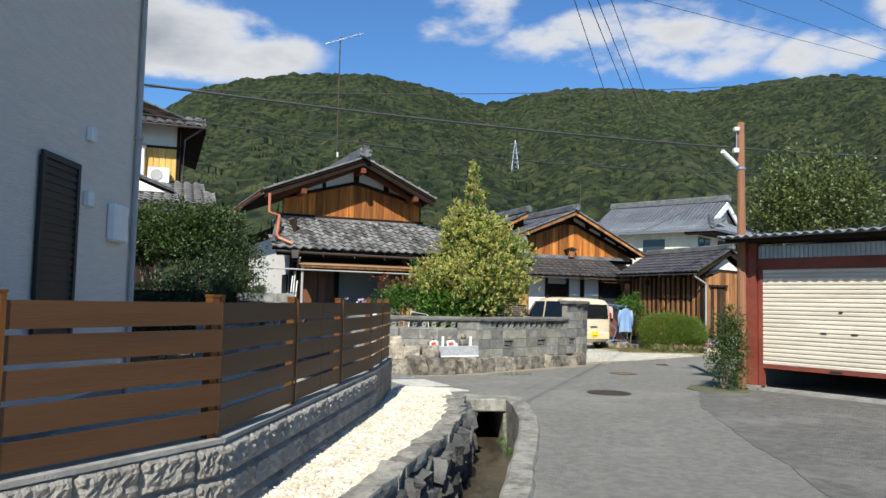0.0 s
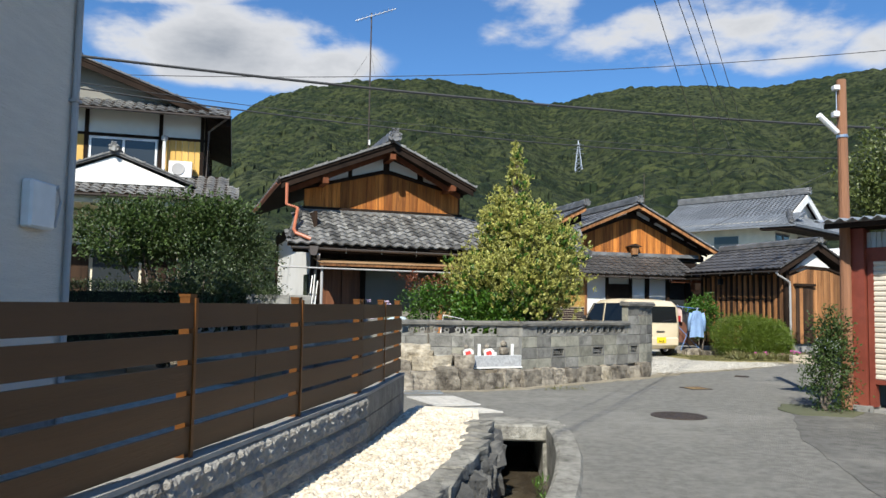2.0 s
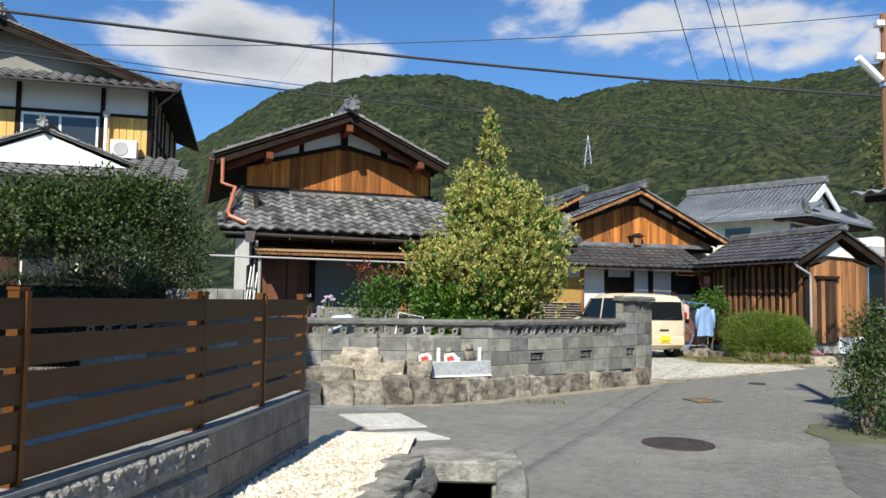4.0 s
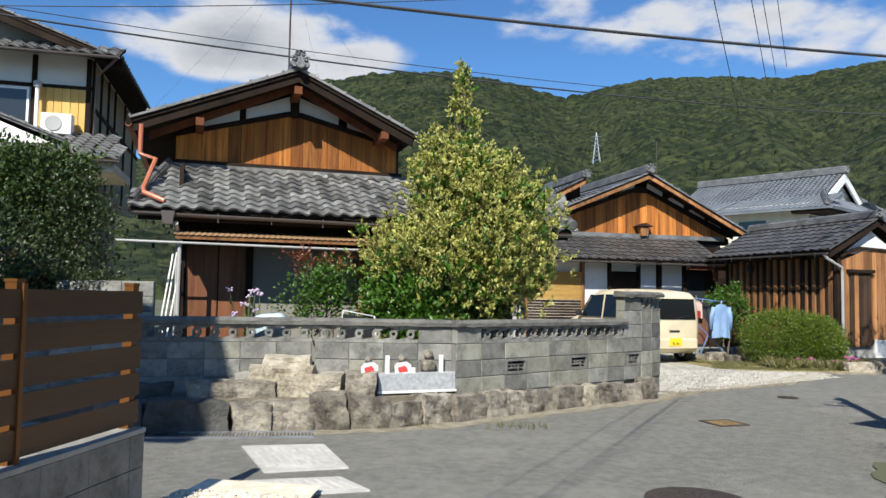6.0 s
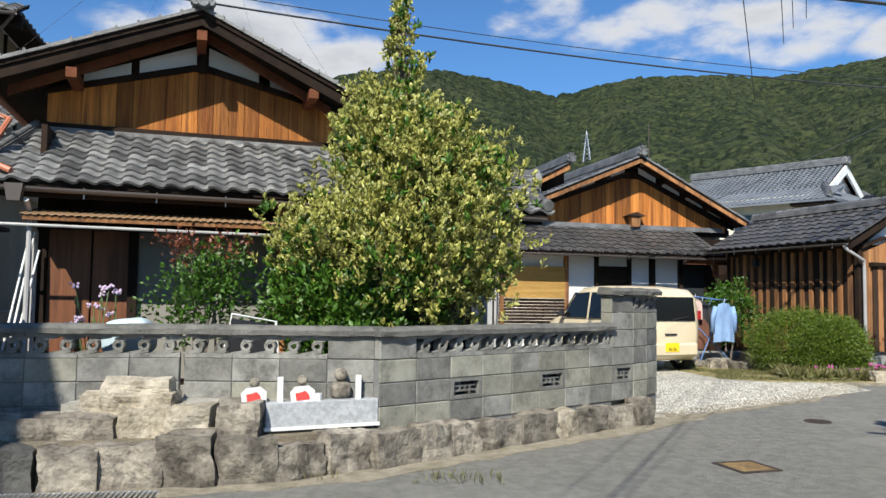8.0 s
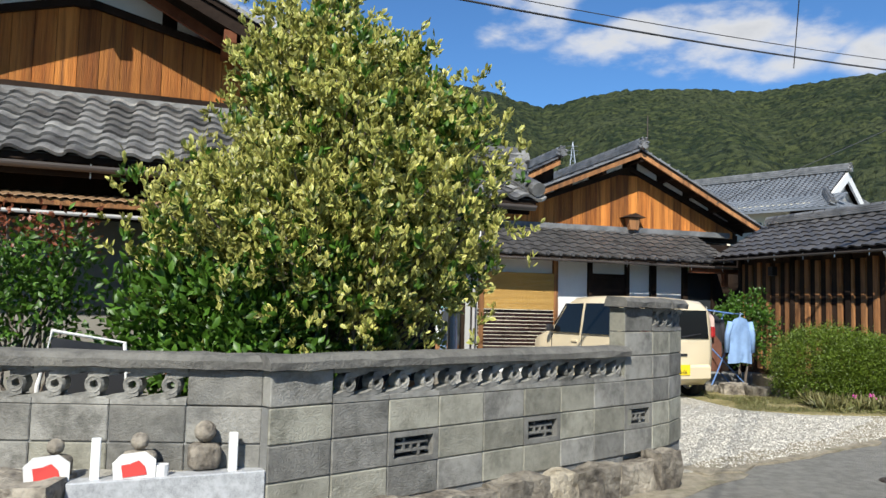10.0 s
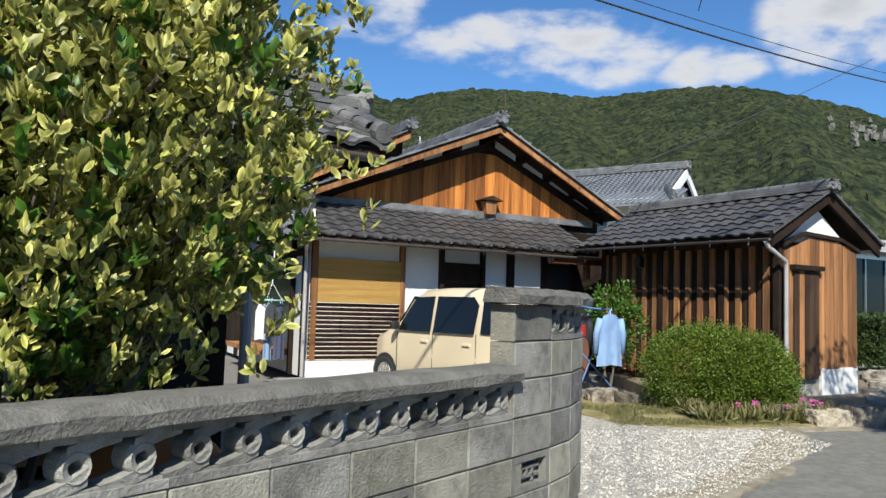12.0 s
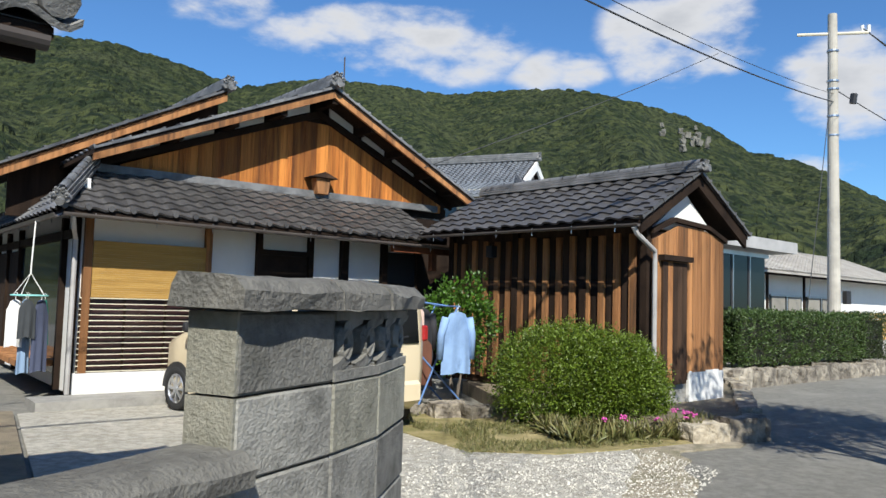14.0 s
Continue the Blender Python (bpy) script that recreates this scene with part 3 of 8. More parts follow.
def build_canal():
    ys = CANAL_Y + [13.4]
    bm = bmesh.new()
    a = [bm.verts.new((lerp_line(CANAL_L, y) - 0.3, y, -0.62)) for y in ys]
    b = [bm.verts.new((lerp_line(CANAL_R, y) + 0.2, y, -0.62)) for y in ys]
    for i in range(len(ys) - 1):
        bm.faces.new((a[i], b[i], b[i + 1], a[i + 1]))
    bed = material("wet_canal_bed", (0.075, 0.06, 0.042), 0.12, 0.5, 7, (0.11, 0.09, 0.06), 0.4, 14, stretch=(1, 0.5, 1), spec=0.5)
    tagged(part("canal_water", bm, bed), "shallow brown water over a stony canal bed", "water", kind="structure")
    # concrete side on the road, a real kerb with a rounded top
    bm = bmesh.new()
    rows = []
    for y in [-7 + 0.3 * i for i in range(61)]:
        x = lerp_line(CANAL_R, min(y, 11.0))
        w = 0.24 + 0.04 * noise.noise(Vector((0, y * 1.3, 0)))
        j = 0.02 * noise.noise(Vector((5, y * 2.1, 1)))
        rows.append([bm.verts.new(p) for p in ((x + 0.02, y, -0.64), (x + j, y, 0.03), (x + 0.03 + j, y, 0.055), (x + w - 0.02, y, 0.05), (x + w + j, y, 0.008), (x + w + 0.02, y, -0.1))])
    for r, q in zip(rows, rows[1:]):
        for i in range(5):
            bm.faces.new((r[i], q[i], q[i + 1], r[i + 1]))
    bmesh.ops.recalc_face_normals(bm, faces=bm.faces)
    tagged(part("canal_kerb", bm, CAP_STONE), "rough mossy concrete kerb along the canal", "kerb", kind="structure")
    # slab bridge over the mouth
    bm = bmesh.new()
    box(bm, 0.60, 1.66, 11.0, 11.62, -0.16, 0.03)
    box(bm, 0.55, 0.79, 11.04, 13.3, -0.7, -0.16)
    box(bm, 1.42, 1.66, 11.04, 13.3, -0.7, -0.16)
    tagged(part("canal_bridge", bm, CAP_STONE, bevel=0.02), "weathered concrete slab bridging the open canal", "bridge", kind="structure")
    # black plate added across the culvert to paint the darkness inside
    tagged(part("culvert_end", B((0.5, 1.7, 13.2, 13.4, -0.7, -0.05)), BLACK), "black plate standing in for the culvert's dark depth", "culvert", kind="structure")
    # dry stone side under the gravel
    wall = tagged(part("canal_stone_wall", B((-3.3, -3.1, -7, -6.8, -0.6, 0.05)), ROCK_DARK), "black and grey dry stone canal side", "stone wall", kind="structure")
    datas = []
    for k in range(7):
        bm = rock((0.32, 0.28, 0.22), k + 1, 0.06, 3)
        me = bpy.data.meshes.new("stone")
        bm.to_mesh(me)
        bm.free()
        me.materials.append(ROCK_DARK)
        datas.append(me)
    caps = []
    for k in range(4):
        bm = rock((0.44, 0.21, 0.10), k + 31, 0.03, 4)
        me = bpy.data.meshes.new("cap_stone")
        bm.to_mesh(me)
        bm.free()
        me.materials.append(CAP_STONE)
        caps.append(me)
    rng = random.Random(5)
    y = 0.0
    while y < 11.0:
        step = rng.uniform(0.22, 0.32)
        x = lerp_line(CANAL_L, y)
        for z in (-0.52, -0.32, -0.13):
            share("stone", rng.choice(datas), wall, pose(x - 0.06 + rng.uniform(-0.03, 0.03), y + rng.uniform(-0.08, 0.08), z, rng.uniform(-15, 15), rng.uniform(-15, 15), rng.uniform(0, 360)))
        share("cap_stone", rng.choice(caps), wall, pose(x - 0.09, y, 0.045, rng.uniform(-5, 5), rng.uniform(-5, 5), 76 + rng.uniform(-10, 10)))
        y += step


build_canal()


# ---------------------------------------------------------------- hills
def build_hills():
    """The wooded ridge: its skyline by bearing, a slope of separate tree crowns below it."""
    sky = [(-75, 7), (-60, 8), (-45, 8.5), (-32, 8), (-24, 9.5), (-20.5, 11.0), (-15.4, 14.8), (-12, 15.9), (-8.7, 16.5), (-3.1, 16.8), (0, 16.4), (2.5, 15.9),
           (6.1, 14.85), (8.5, 15.4), (11.7, 15.95), (14.9, 15.95), (18, 15.7), (21.2, 15.35), (26.2, 15.75), (30.4, 15.75), (33, 15.4), (35.9, 14.6),
           (38, 13.9), (39.8, 13.3), (41.5, 12.3), (43.3, 11.1), (46.9, 10.0), (51.8, 7.2), (58, 5.0), (70, 4.5), (85, 5)]
    az = np.arange(-75, 85, 0.13)
    top = np.interp(az, [s[0] for s in sky], [s[1] for s in sky])
    t = np.linspace(0, 1, 230) ** 0.85
    A, T = np.meshgrid(np.radians(az), t)
    TOP = np.tan(np.radians(np.meshgrid(top, t)[0]))
    R0, R1 = 150.0, 1300.0
    ridge_r = R1 + 120 * np.sin(A * 7.0) + 40 * np.sin(A * 17 + 1)
    R = R0 + (ridge_r - R0) * T
    X, Y = R * np.sin(A) + 1.5, R * np.cos(A) + 8
    prof = 0.10 * T + 0.9 * T ** 1.35
    gully = 34 * np.sin(A * 21 + 3 * T) * T * (1 - T) + 20 * np.sin(A * 47 + 2 + 5 * T) * T * (1 - T)
    Z = (ridge_r * TOP - 12.0) * prof + gully + 1.4 * T
    # crowns: the nearest of jittered cell centres gives a dome

    def crowns(cell, seed, hh):
        ix, iy = np.floor(X / cell).astype(int), np.floor(Y / cell).astype(int)
        best = np.full(X.shape, 9.0)
        tall = np.zeros(X.shape)
        for dx in (-1, 0, 1):
            for dy in (-1, 0, 1):
                cx, cy = ix + dx, iy + dy
                h1 = np.modf(np.abs(np.sin(cx * 127.1 + cy * 311.7 + seed) * 43758.5453))[0]
                h2 = np.modf(np.abs(np.sin(cx * 269.5 + cy * 183.3 + seed) * 24634.6345))[0]
                d = np.hypot(X / cell - cx - 0.15 - 0.7 * h1, Y / cell - cy - 0.15 - 0.7 * h2)
                near = d < best
                best = np.where(near, d, best)
                tall = np.where(near, h1 * 0.6 + h2 * 0.4, tall)
        return np.sqrt(np.clip(1 - best ** 2, 0, 1)) * hh * (0.55 + 0.75 * tall), tall
    d1, _ = crowns(15.0, 1.0, 10.0)
    d2, _ = crowns(6.5, 5.0, 3.0)
    Z = Z + (d1 + d2) * np.clip(T * 6, 0.3, 1)
    # the far side falls away
    back = np.stack([X[-1] * 1.2, Y[-1] * 1.2, Z[-1] * 0 - 2], 1)
    front = np.stack([X[0] * 0.97, Y[0] * 0.97, Z[0] * 0 - 1], 1)
    V = np.concatenate([front, np.stack([X, Y, Z], 2).reshape(-1, 3), back])
    w, h = len(az), len(t) + 2
    idx = np.arange(w * h).reshape(h, w)
    F = np.stack([idx[:-1, :-1], idx[:-1, 1:], idx[1:, 1:], idx[1:, :-1]], 2).reshape(-1, 4)
    me = bpy.data.meshes.new("wooded_hill")
    me.from_pydata(V.tolist(), [], F.tolist())
    me.update()
    m = bpy.data.materials.new("mixed_forest")
    m.use_nodes = True
    nt = m.node_tree
    n, l = nt.nodes, nt.links
    b = n["Principled BSDF"]
    b.inputs["Roughness"].default_value = 0.9
    b.inputs["Specular IOR Level"].default_value = 0.15
    tc = n.new("ShaderNodeTexCoord")

    def noi(sc, det=4):
        x = n.new("ShaderNodeTexNoise")
        x.inputs["Scale"].default_value = sc
        x.inputs["Detail"].default_value = det
        l.new(tc.outputs["Object"], x.inputs[0])
        return x.outputs[0]

    def mx(fac, a, c, lo, hi):
        r = n.new("ShaderNodeMapRange")
        r.inputs[1].default_value, r.inputs[2].default_value = lo, hi
        l.new(fac, r.inputs[0])
        x = n.new("ShaderNodeMix")
        x.data_type = "RGBA"
        l.new(r.outputs[0], x.inputs["Factor"])
        for k, v in (("A", a), ("B", c)):
            if isinstance(v, tuple):
                x.inputs[k].default_value = (*v, 1)
            else:
                l.new(v, x.inputs[k])
        return x.outputs["Result"]
    vor = n.new("ShaderNodeTexVoronoi")
    vor.inputs["Scale"].default_value = 0.07
    l.new(tc.outputs["Object"], vor.inputs["Vector"])
    sp = n.new("ShaderNodeSeparateColor")
    l.new(vor.outputs["Color"], sp.inputs[0])
    # crown tones spread wide, so sunlit tops and dim ones are partly painted
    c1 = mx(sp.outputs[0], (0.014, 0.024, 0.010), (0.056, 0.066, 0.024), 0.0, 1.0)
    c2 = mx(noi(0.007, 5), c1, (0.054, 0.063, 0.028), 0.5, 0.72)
    # near-black noise paints shade between the crowns
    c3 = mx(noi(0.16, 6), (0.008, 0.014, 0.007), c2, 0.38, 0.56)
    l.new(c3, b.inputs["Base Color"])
    bp = n.new("ShaderNodeBump")
    bp.inputs["Distance"].default_value = 3.0
    bp.inputs["Strength"].default_value = 1.0
    l.new(noi(0.4, 6), bp.inputs["Height"])
    l.new(bp.outputs[0], b.inputs["Normal"])
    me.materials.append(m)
    ob = new("wooded_hill", me)
    tagged(ob, "long hill covered in mixed green forest", "hill", kind="structure")
    # bare pale crags among the trees near the crest
    rng = random.Random(12)
    crag = bmesh.new()
    for _ in range(20):
        ja = int(np.argmin(np.abs(az - rng.gauss(38.9, 1.1))))
        jt = int(np.argmin(np.abs(t - rng.uniform(0.66, 0.86))))
        p = Vector((X[jt, ja], Y[jt, ja], Z[jt, ja]))
        bit = rock((rng.uniform(3, 6), rng.uniform(3, 5), rng.uniform(4, 8)), rng.uniform(0, 90), 1.0, 3)
        bit.transform(Matrix.Translation(p + Vector((0, 0, 5.5))) @ pose(0, 0, 0, rng.uniform(-20, 20), rng.uniform(-20, 20), rng.uniform(0, 360)))
        tmp = bpy.data.meshes.new("crag_piece")
        bit.to_mesh(tmp)
        bit.free()
        crag.from_mesh(tmp)
        bpy.data.meshes.remove(tmp)
    tagged(part("rock_outcrop", crag, material("pale_crag", (0.15, 0.145, 0.125), 0.95, 0.5, 0.3, (0.27, 0.26, 0.23), 0.4, 0.6)), "pale bare crags among the trees near the crest", "rocks", kind="stuff")
    return ob


build_hills()


# ---------------------------------------------------------------- garden wall of concrete blocks
UZ = Vector((0, 0, 1))
P_START = Vector((1.505, 15.545, 0))
W_U = Vector((0.730, 0.683, 0)).normalized()          # along the lane-side stretch
COURSE = 0.197
Z_TOP = 0.862                                          # top of the plain courses
BLK = 0.40


def block_data(name, l, h, d, mat, chamfer=0.006):
    bm = bmesh.new()
    box(bm, 0.003, l - 0.003, 0, d, 0.003, h - 0.003)
    bmesh.ops.bevel(bm, geom=list(bm.edges), offset=chamfer, segments=1, affect="EDGES")
    me = bpy.data.meshes.new(name)
    bm.to_mesh(me)
    bm.free()
    me.materials.append(mat)
    return me


BLK_FULL = block_data("block", BLK, COURSE, 0.10, BLOCK)
BLK_TAN = block_data("block", BLK, COURSE, 0.10, BLOCK_TAN)
BLK_HALF = block_data("block", BLK / 2, COURSE, 0.10, BLOCK)


def screen_data():
    """A pierced block: two rails with two scrolls between them, open through."""
    bm = bmesh.new()
    l, h, d = BLK, COURSE, 0.10
    box(bm, 0.002, l - 0.002, 0, d, 0.002, 0.030)
    box(bm, 0.002, l - 0.002, 0.012, d, 0.030, 0.040)
    box(bm, 0.002, l - 0.002, 0, d, h - 0.026, h - 0.002)
    for k in range(2):
        cx, cz = 0.11 + 0.2 * k, h / 2 + 0.004
        r_out, r_in, q = 0.052, 0.022, 14
        ring = []
        for i in range(q):
            t = 2 * math.pi * i / q
            c, s = math.cos(t), math.sin(t)
            ring.append([bm.verts.new((cx + c * r, y, cz + s * r * 1.05)) for r, y in ((r_out, 0.02), (r_out * 0.8, 0.002), (r_in, 0.012), (r_in, 0.09), (r_out, 0.09))])
        for i in range(q):
            a, b = ring[i], ring[(i + 1) % q]
            for j in range(5):
                bm.faces.new((a[j], a[(j + 1) % 5], b[(j + 1) % 5], b[j]))
        # the tails that run down to one rail and up to the next scroll
        tails = [[(cx - 0.13, 0.036), (cx - 0.07, 0.040), (cx - 0.02, 0.052), (cx + 0.035, 0.075)],
                 [(cx + 0.13, h - 0.03), (cx + 0.07, h - 0.034), (cx + 0.02, h - 0.044), (cx - 0.03, h - 0.06)]]
        for tl in tails:
            rows = []
            for i, (x, z) in enumerate(tl):
                w = 0.008 + 0.006 * i
                rows.append([bm.verts.new(p) for p in ((x, 0.008, z - w), (x, 0.004, z + w), (x, 0.09, z + w), (x, 0.09, z - w))])
            for a, b in zip(rows, rows[1:]):
                for j in range(4):
                    bm.faces.new((a[j], a[(j + 1) % 4], b[(j + 1) % 4], b[j]))
    bmesh.ops.recalc_face_normals(bm, faces=bm.faces)
    me = bpy.data.meshes.new("screen_block")
    bm.to_mesh(me)
    bm.free()
    me.materials.append(BLOCK)
    return me


SCREEN = screen_data()


def vent_data():
    """A block pierced by a small staggered pattern."""
    bm = bmesh.new()
    l, h, d = BLK, COURSE, 0.10
    for b in ((0.003, 0.045, 0.003, h - 0.003), (l - 0.045, l - 0.003, 0.003, h - 0.003), (0.045, l - 0.045, 0.003, 0.035), (0.045, l - 0.045, h - 0.035, h - 0.003)):
        box(bm, b[0], b[1], 0, d, b[2], b[3])
    for b in ((0.07, 0.33, 0.066, 0.082), (0.07, 0.33, 0.112, 0.128), (0.13, 0.147, 0.082, 0.15), (0.25, 0.267, 0.04, 0.112), (0.19, 0.207, 0.082, 0.112)):
        box(bm, b[0], b[1], 0.025, d, b[2], b[3])
    me = bpy.data.meshes.new("vent_block")
    bm.to_mesh(me)
    bm.free()
    me.materials.append(BLOCK)
    return me


VENT = vent_data()


def wall_matrix(o, u, z):
    """Local x along the wall, y into it, z up, with the outer face on y = 0."""
    u = Vector(u).normalized()
    m = Matrix.Identity(4)
    m.col[0][:3], m.col[1][:3], m.col[2][:3] = u, UZ.cross(u), UZ
    m.col[3][:3] = Vector((o[0], o[1], z))
    return m


def rough_bar(name, parent, o, u, length, y0, y1, z0, z1, mat, seed=0, step=0.12, amp=0.012, label=""):
    """A coping: a bar with worn, uneven edges."""
    bm = bmesh.new()
    k = max(2, int(length / step))
    prof = ((y0, z0), (y0 - 0.004, z0 + (z1 - z0) * 0.55), (y0 + 0.025, z1 - 0.008), (y0 + 0.06, z1), (y1 - 0.03, z1), (y1, z1 - 0.02), (y1, z0))
    rows = []
    for i in range(k + 1):
        x = length * i / k
        row = []
        for j, (y, z) in enumerate(prof):
            q = noise.noise(Vector((x * 6 + seed * 3, j * 1.7, seed))) * amp
            row.append(bm.verts.new((x, y + q, z + q * 0.8)))
        rows.append(row)
    for a, b in zip(rows, rows[1:]):
        for j in range(len(prof)):
            bm.faces.new((a[j], a[(j + 1) % len(prof)], b[(j + 1) % len(prof)], b[j]))
    bm.faces.new(rows[0])
    bm.faces.new(rows[-1])
    bmesh.ops.recalc_face_normals(bm, faces=bm.faces)
    ob = part(name, bm, mat, parent, label)
    ob.matrix_basis = wall_matrix(o, u, 0)
    return ob


def masonry(name, label, o, u, length, rows, seed, coping=True, screens=(), vents=(), tan=0.5, z_low=0.08, z_top=None):
    """A straight stretch of block wall. rows counts down from the top course."""
    z_top = z_top or Z_TOP
    rng = random.Random(seed)
    wall = thing(name, Matrix.Identity(4), label, "garden wall", kind="structure")
    lo = z_top - rows * COURSE
    m0 = wall_matrix(o, u, 0)
    n = round(length / BLK)
    bm = bmesh.new()
    box(bm, 0.0, length, 0.012, 0.088, z_low, z_top - rows * COURSE)
    dark = bmesh.new()
    for r in range(rows):
        z1 = z_top - r * COURSE - 0.002
        for i in range(n):
            if (r, i) in vents:
                # black sheet behind the piercings stands in for the hollow's shade
                box(dark, i * BLK + 0.02, (i + 1) * BLK - 0.02, 0.086, 0.096, z1 - COURSE + 0.02, z1 - 0.02)
            else:
                box(bm, i * BLK, (i + 1) * BLK, 0.012, 0.088, z1 - COURSE, z1)
    core = part("mortar_core", bm, MORTAR, wall)
    core.matrix_basis = m0
    if vents:
        part("vent_backing", dark, BLACK, wall).matrix_basis = m0
    else:
        dark.free()
    for r in range(rows):
        z = z_top - (r + 1) * COURSE
        for i in range(n):
            me = BLK_TAN if rng.random() < tan else BLK_FULL
            if (r, i) in vents:
                me = VENT
            share("vent_block" if me is VENT else "block", me, wall, wall_matrix(Vector(o) + Vector(u).normalized() * (i * BLK), u, z) @ Matrix.Translation((0, rng.uniform(-0.002, 0.002), 0)))
    for i in range(n):
        me = SCREEN if i in screens else BLK_FULL
        share("screen_block" if me is SCREEN else "block", me, wall, wall_matrix(Vector(o) + Vector(u).normalized() * (i * BLK), u, z_top))
    if coping:
        rough_bar("coping", wall, Vector(o) - Vector(u).normalized() * 0.03, u, length + 0.05, -0.045, 0.16, z_top + COURSE + 0.002, z_top + COURSE + 0.082, COPING, seed, label="dark weathered cement coping")
    return wall


masonry("garden_wall_lane", "old grey-green concrete block wall with a pierced top course", P_START, W_U, 8 * BLK, 3, 11,
        screens=range(1, 8), vents=((1, 2), (1, 5)), tan=0.6)
# the taller end, turning in towards the drive
END0 = P_START + W_U * (8 * BLK)
W_V = Vector((0.66, 0.75, 0)).normalized()
W_W = Vector((0.50, 0.866, 0)).normalized()


def gate_end():
    wall = thing("garden_wall_gate_end", Matrix.Identity(4), "taller rounded end of the concrete block wall at the drive", "garden wall", kind="structure")
    zt = Z_TOP + 3 * COURSE
    spans = [(END0, W_U, BLK, 1.0), (END0 + W_U * BLK, W_V, BLK * 0.75, 0.75), (END0 + W_U * BLK + W_V * (BLK * 0.75), W_W, BLK * 1.05, 1.05)]
    for k, (o, u, l, f) in enumerate(spans):
        for r in range(6):
            z = zt - (r + 1) * COURSE
            if r == 0 and k > 0:
                continue
            me = VENT if (r == 4 and k == 0) else (BLK_TAN if (r in (1, 4, 5) and k > 0) else BLK_FULL)
            share("vent_block" if me is VENT else "block", me, wall, wall_matrix(o, u, z) @ Matrix.Diagonal((f, 1, 1, 1)))
        if k > 0:
            share("screen_block", SCREEN, wall, wall_matrix(o, u, zt - COURSE) @ Matrix.Diagonal((f, 1, 1, 1)))
        bm = bmesh.new()
        box(bm, 0.01, l - 0.01, 0.012 if k else 0.06, 0.14, 0.05, zt - COURSE - 0.01)
        core = part("mortar_core", bm, MORTAR, wall)
        core.matrix_basis = wall_matrix(o, u, 0)
        rough_bar("coping", wall, o - u * 0.05, u, l + 0.09, -0.05, 0.17, zt + 0.004, zt + 0.085, COPING, 40 + k, step=0.07, amp=0.02)
    # closed end face towards the low stretch, sandy aggregate
    bm = bmesh.new()
    for r in range(6):
        box(bm, -0.004, 0.10, 0.004, 0.15, zt - (r + 1) * COURSE + 0.003, zt - r * COURSE - 0.003)
    ob = part("end_block", bm, BLOCK_TAN, wall)
    ob.matrix_basis = wall_matrix(END0, W_U, 0)


gate_end()
# garden-side stretch, from the corner towards the yard
L_PTS = [Vector((1.455, 15.60, 0)), Vector((-0.14, 15.47, 0)), Vector((-1.72, 15.05, 0)), Vector((-3.9, 14.1, 0))]
for _i, _sc in ((0, range(0, 3)), (1, range(0, 4)), (2, range(0, 6))):
    _a, _b = L_PTS[_i + 1], L_PTS[_i]
    masonry("garden_wall_yard_%d" % (_i + 1), "old grey concrete block wall with a pierced scroll course", _a, _b - _a, (_b - _a).length, 3, 21 + _i, screens=_sc, tan=0.15)


# ---------------------------------------------------------------- stone footing and terrace
def stone(parent, x, y, z0, w, d, h, rz, seed, mat, name="stone"):
    ob = part(name, rock((w, d, h), seed, 0.055, 6), mat, parent)
    ob.matrix_basis = pose(x, y, z0 + h * 0.46, 0, 0, rz)
    return ob


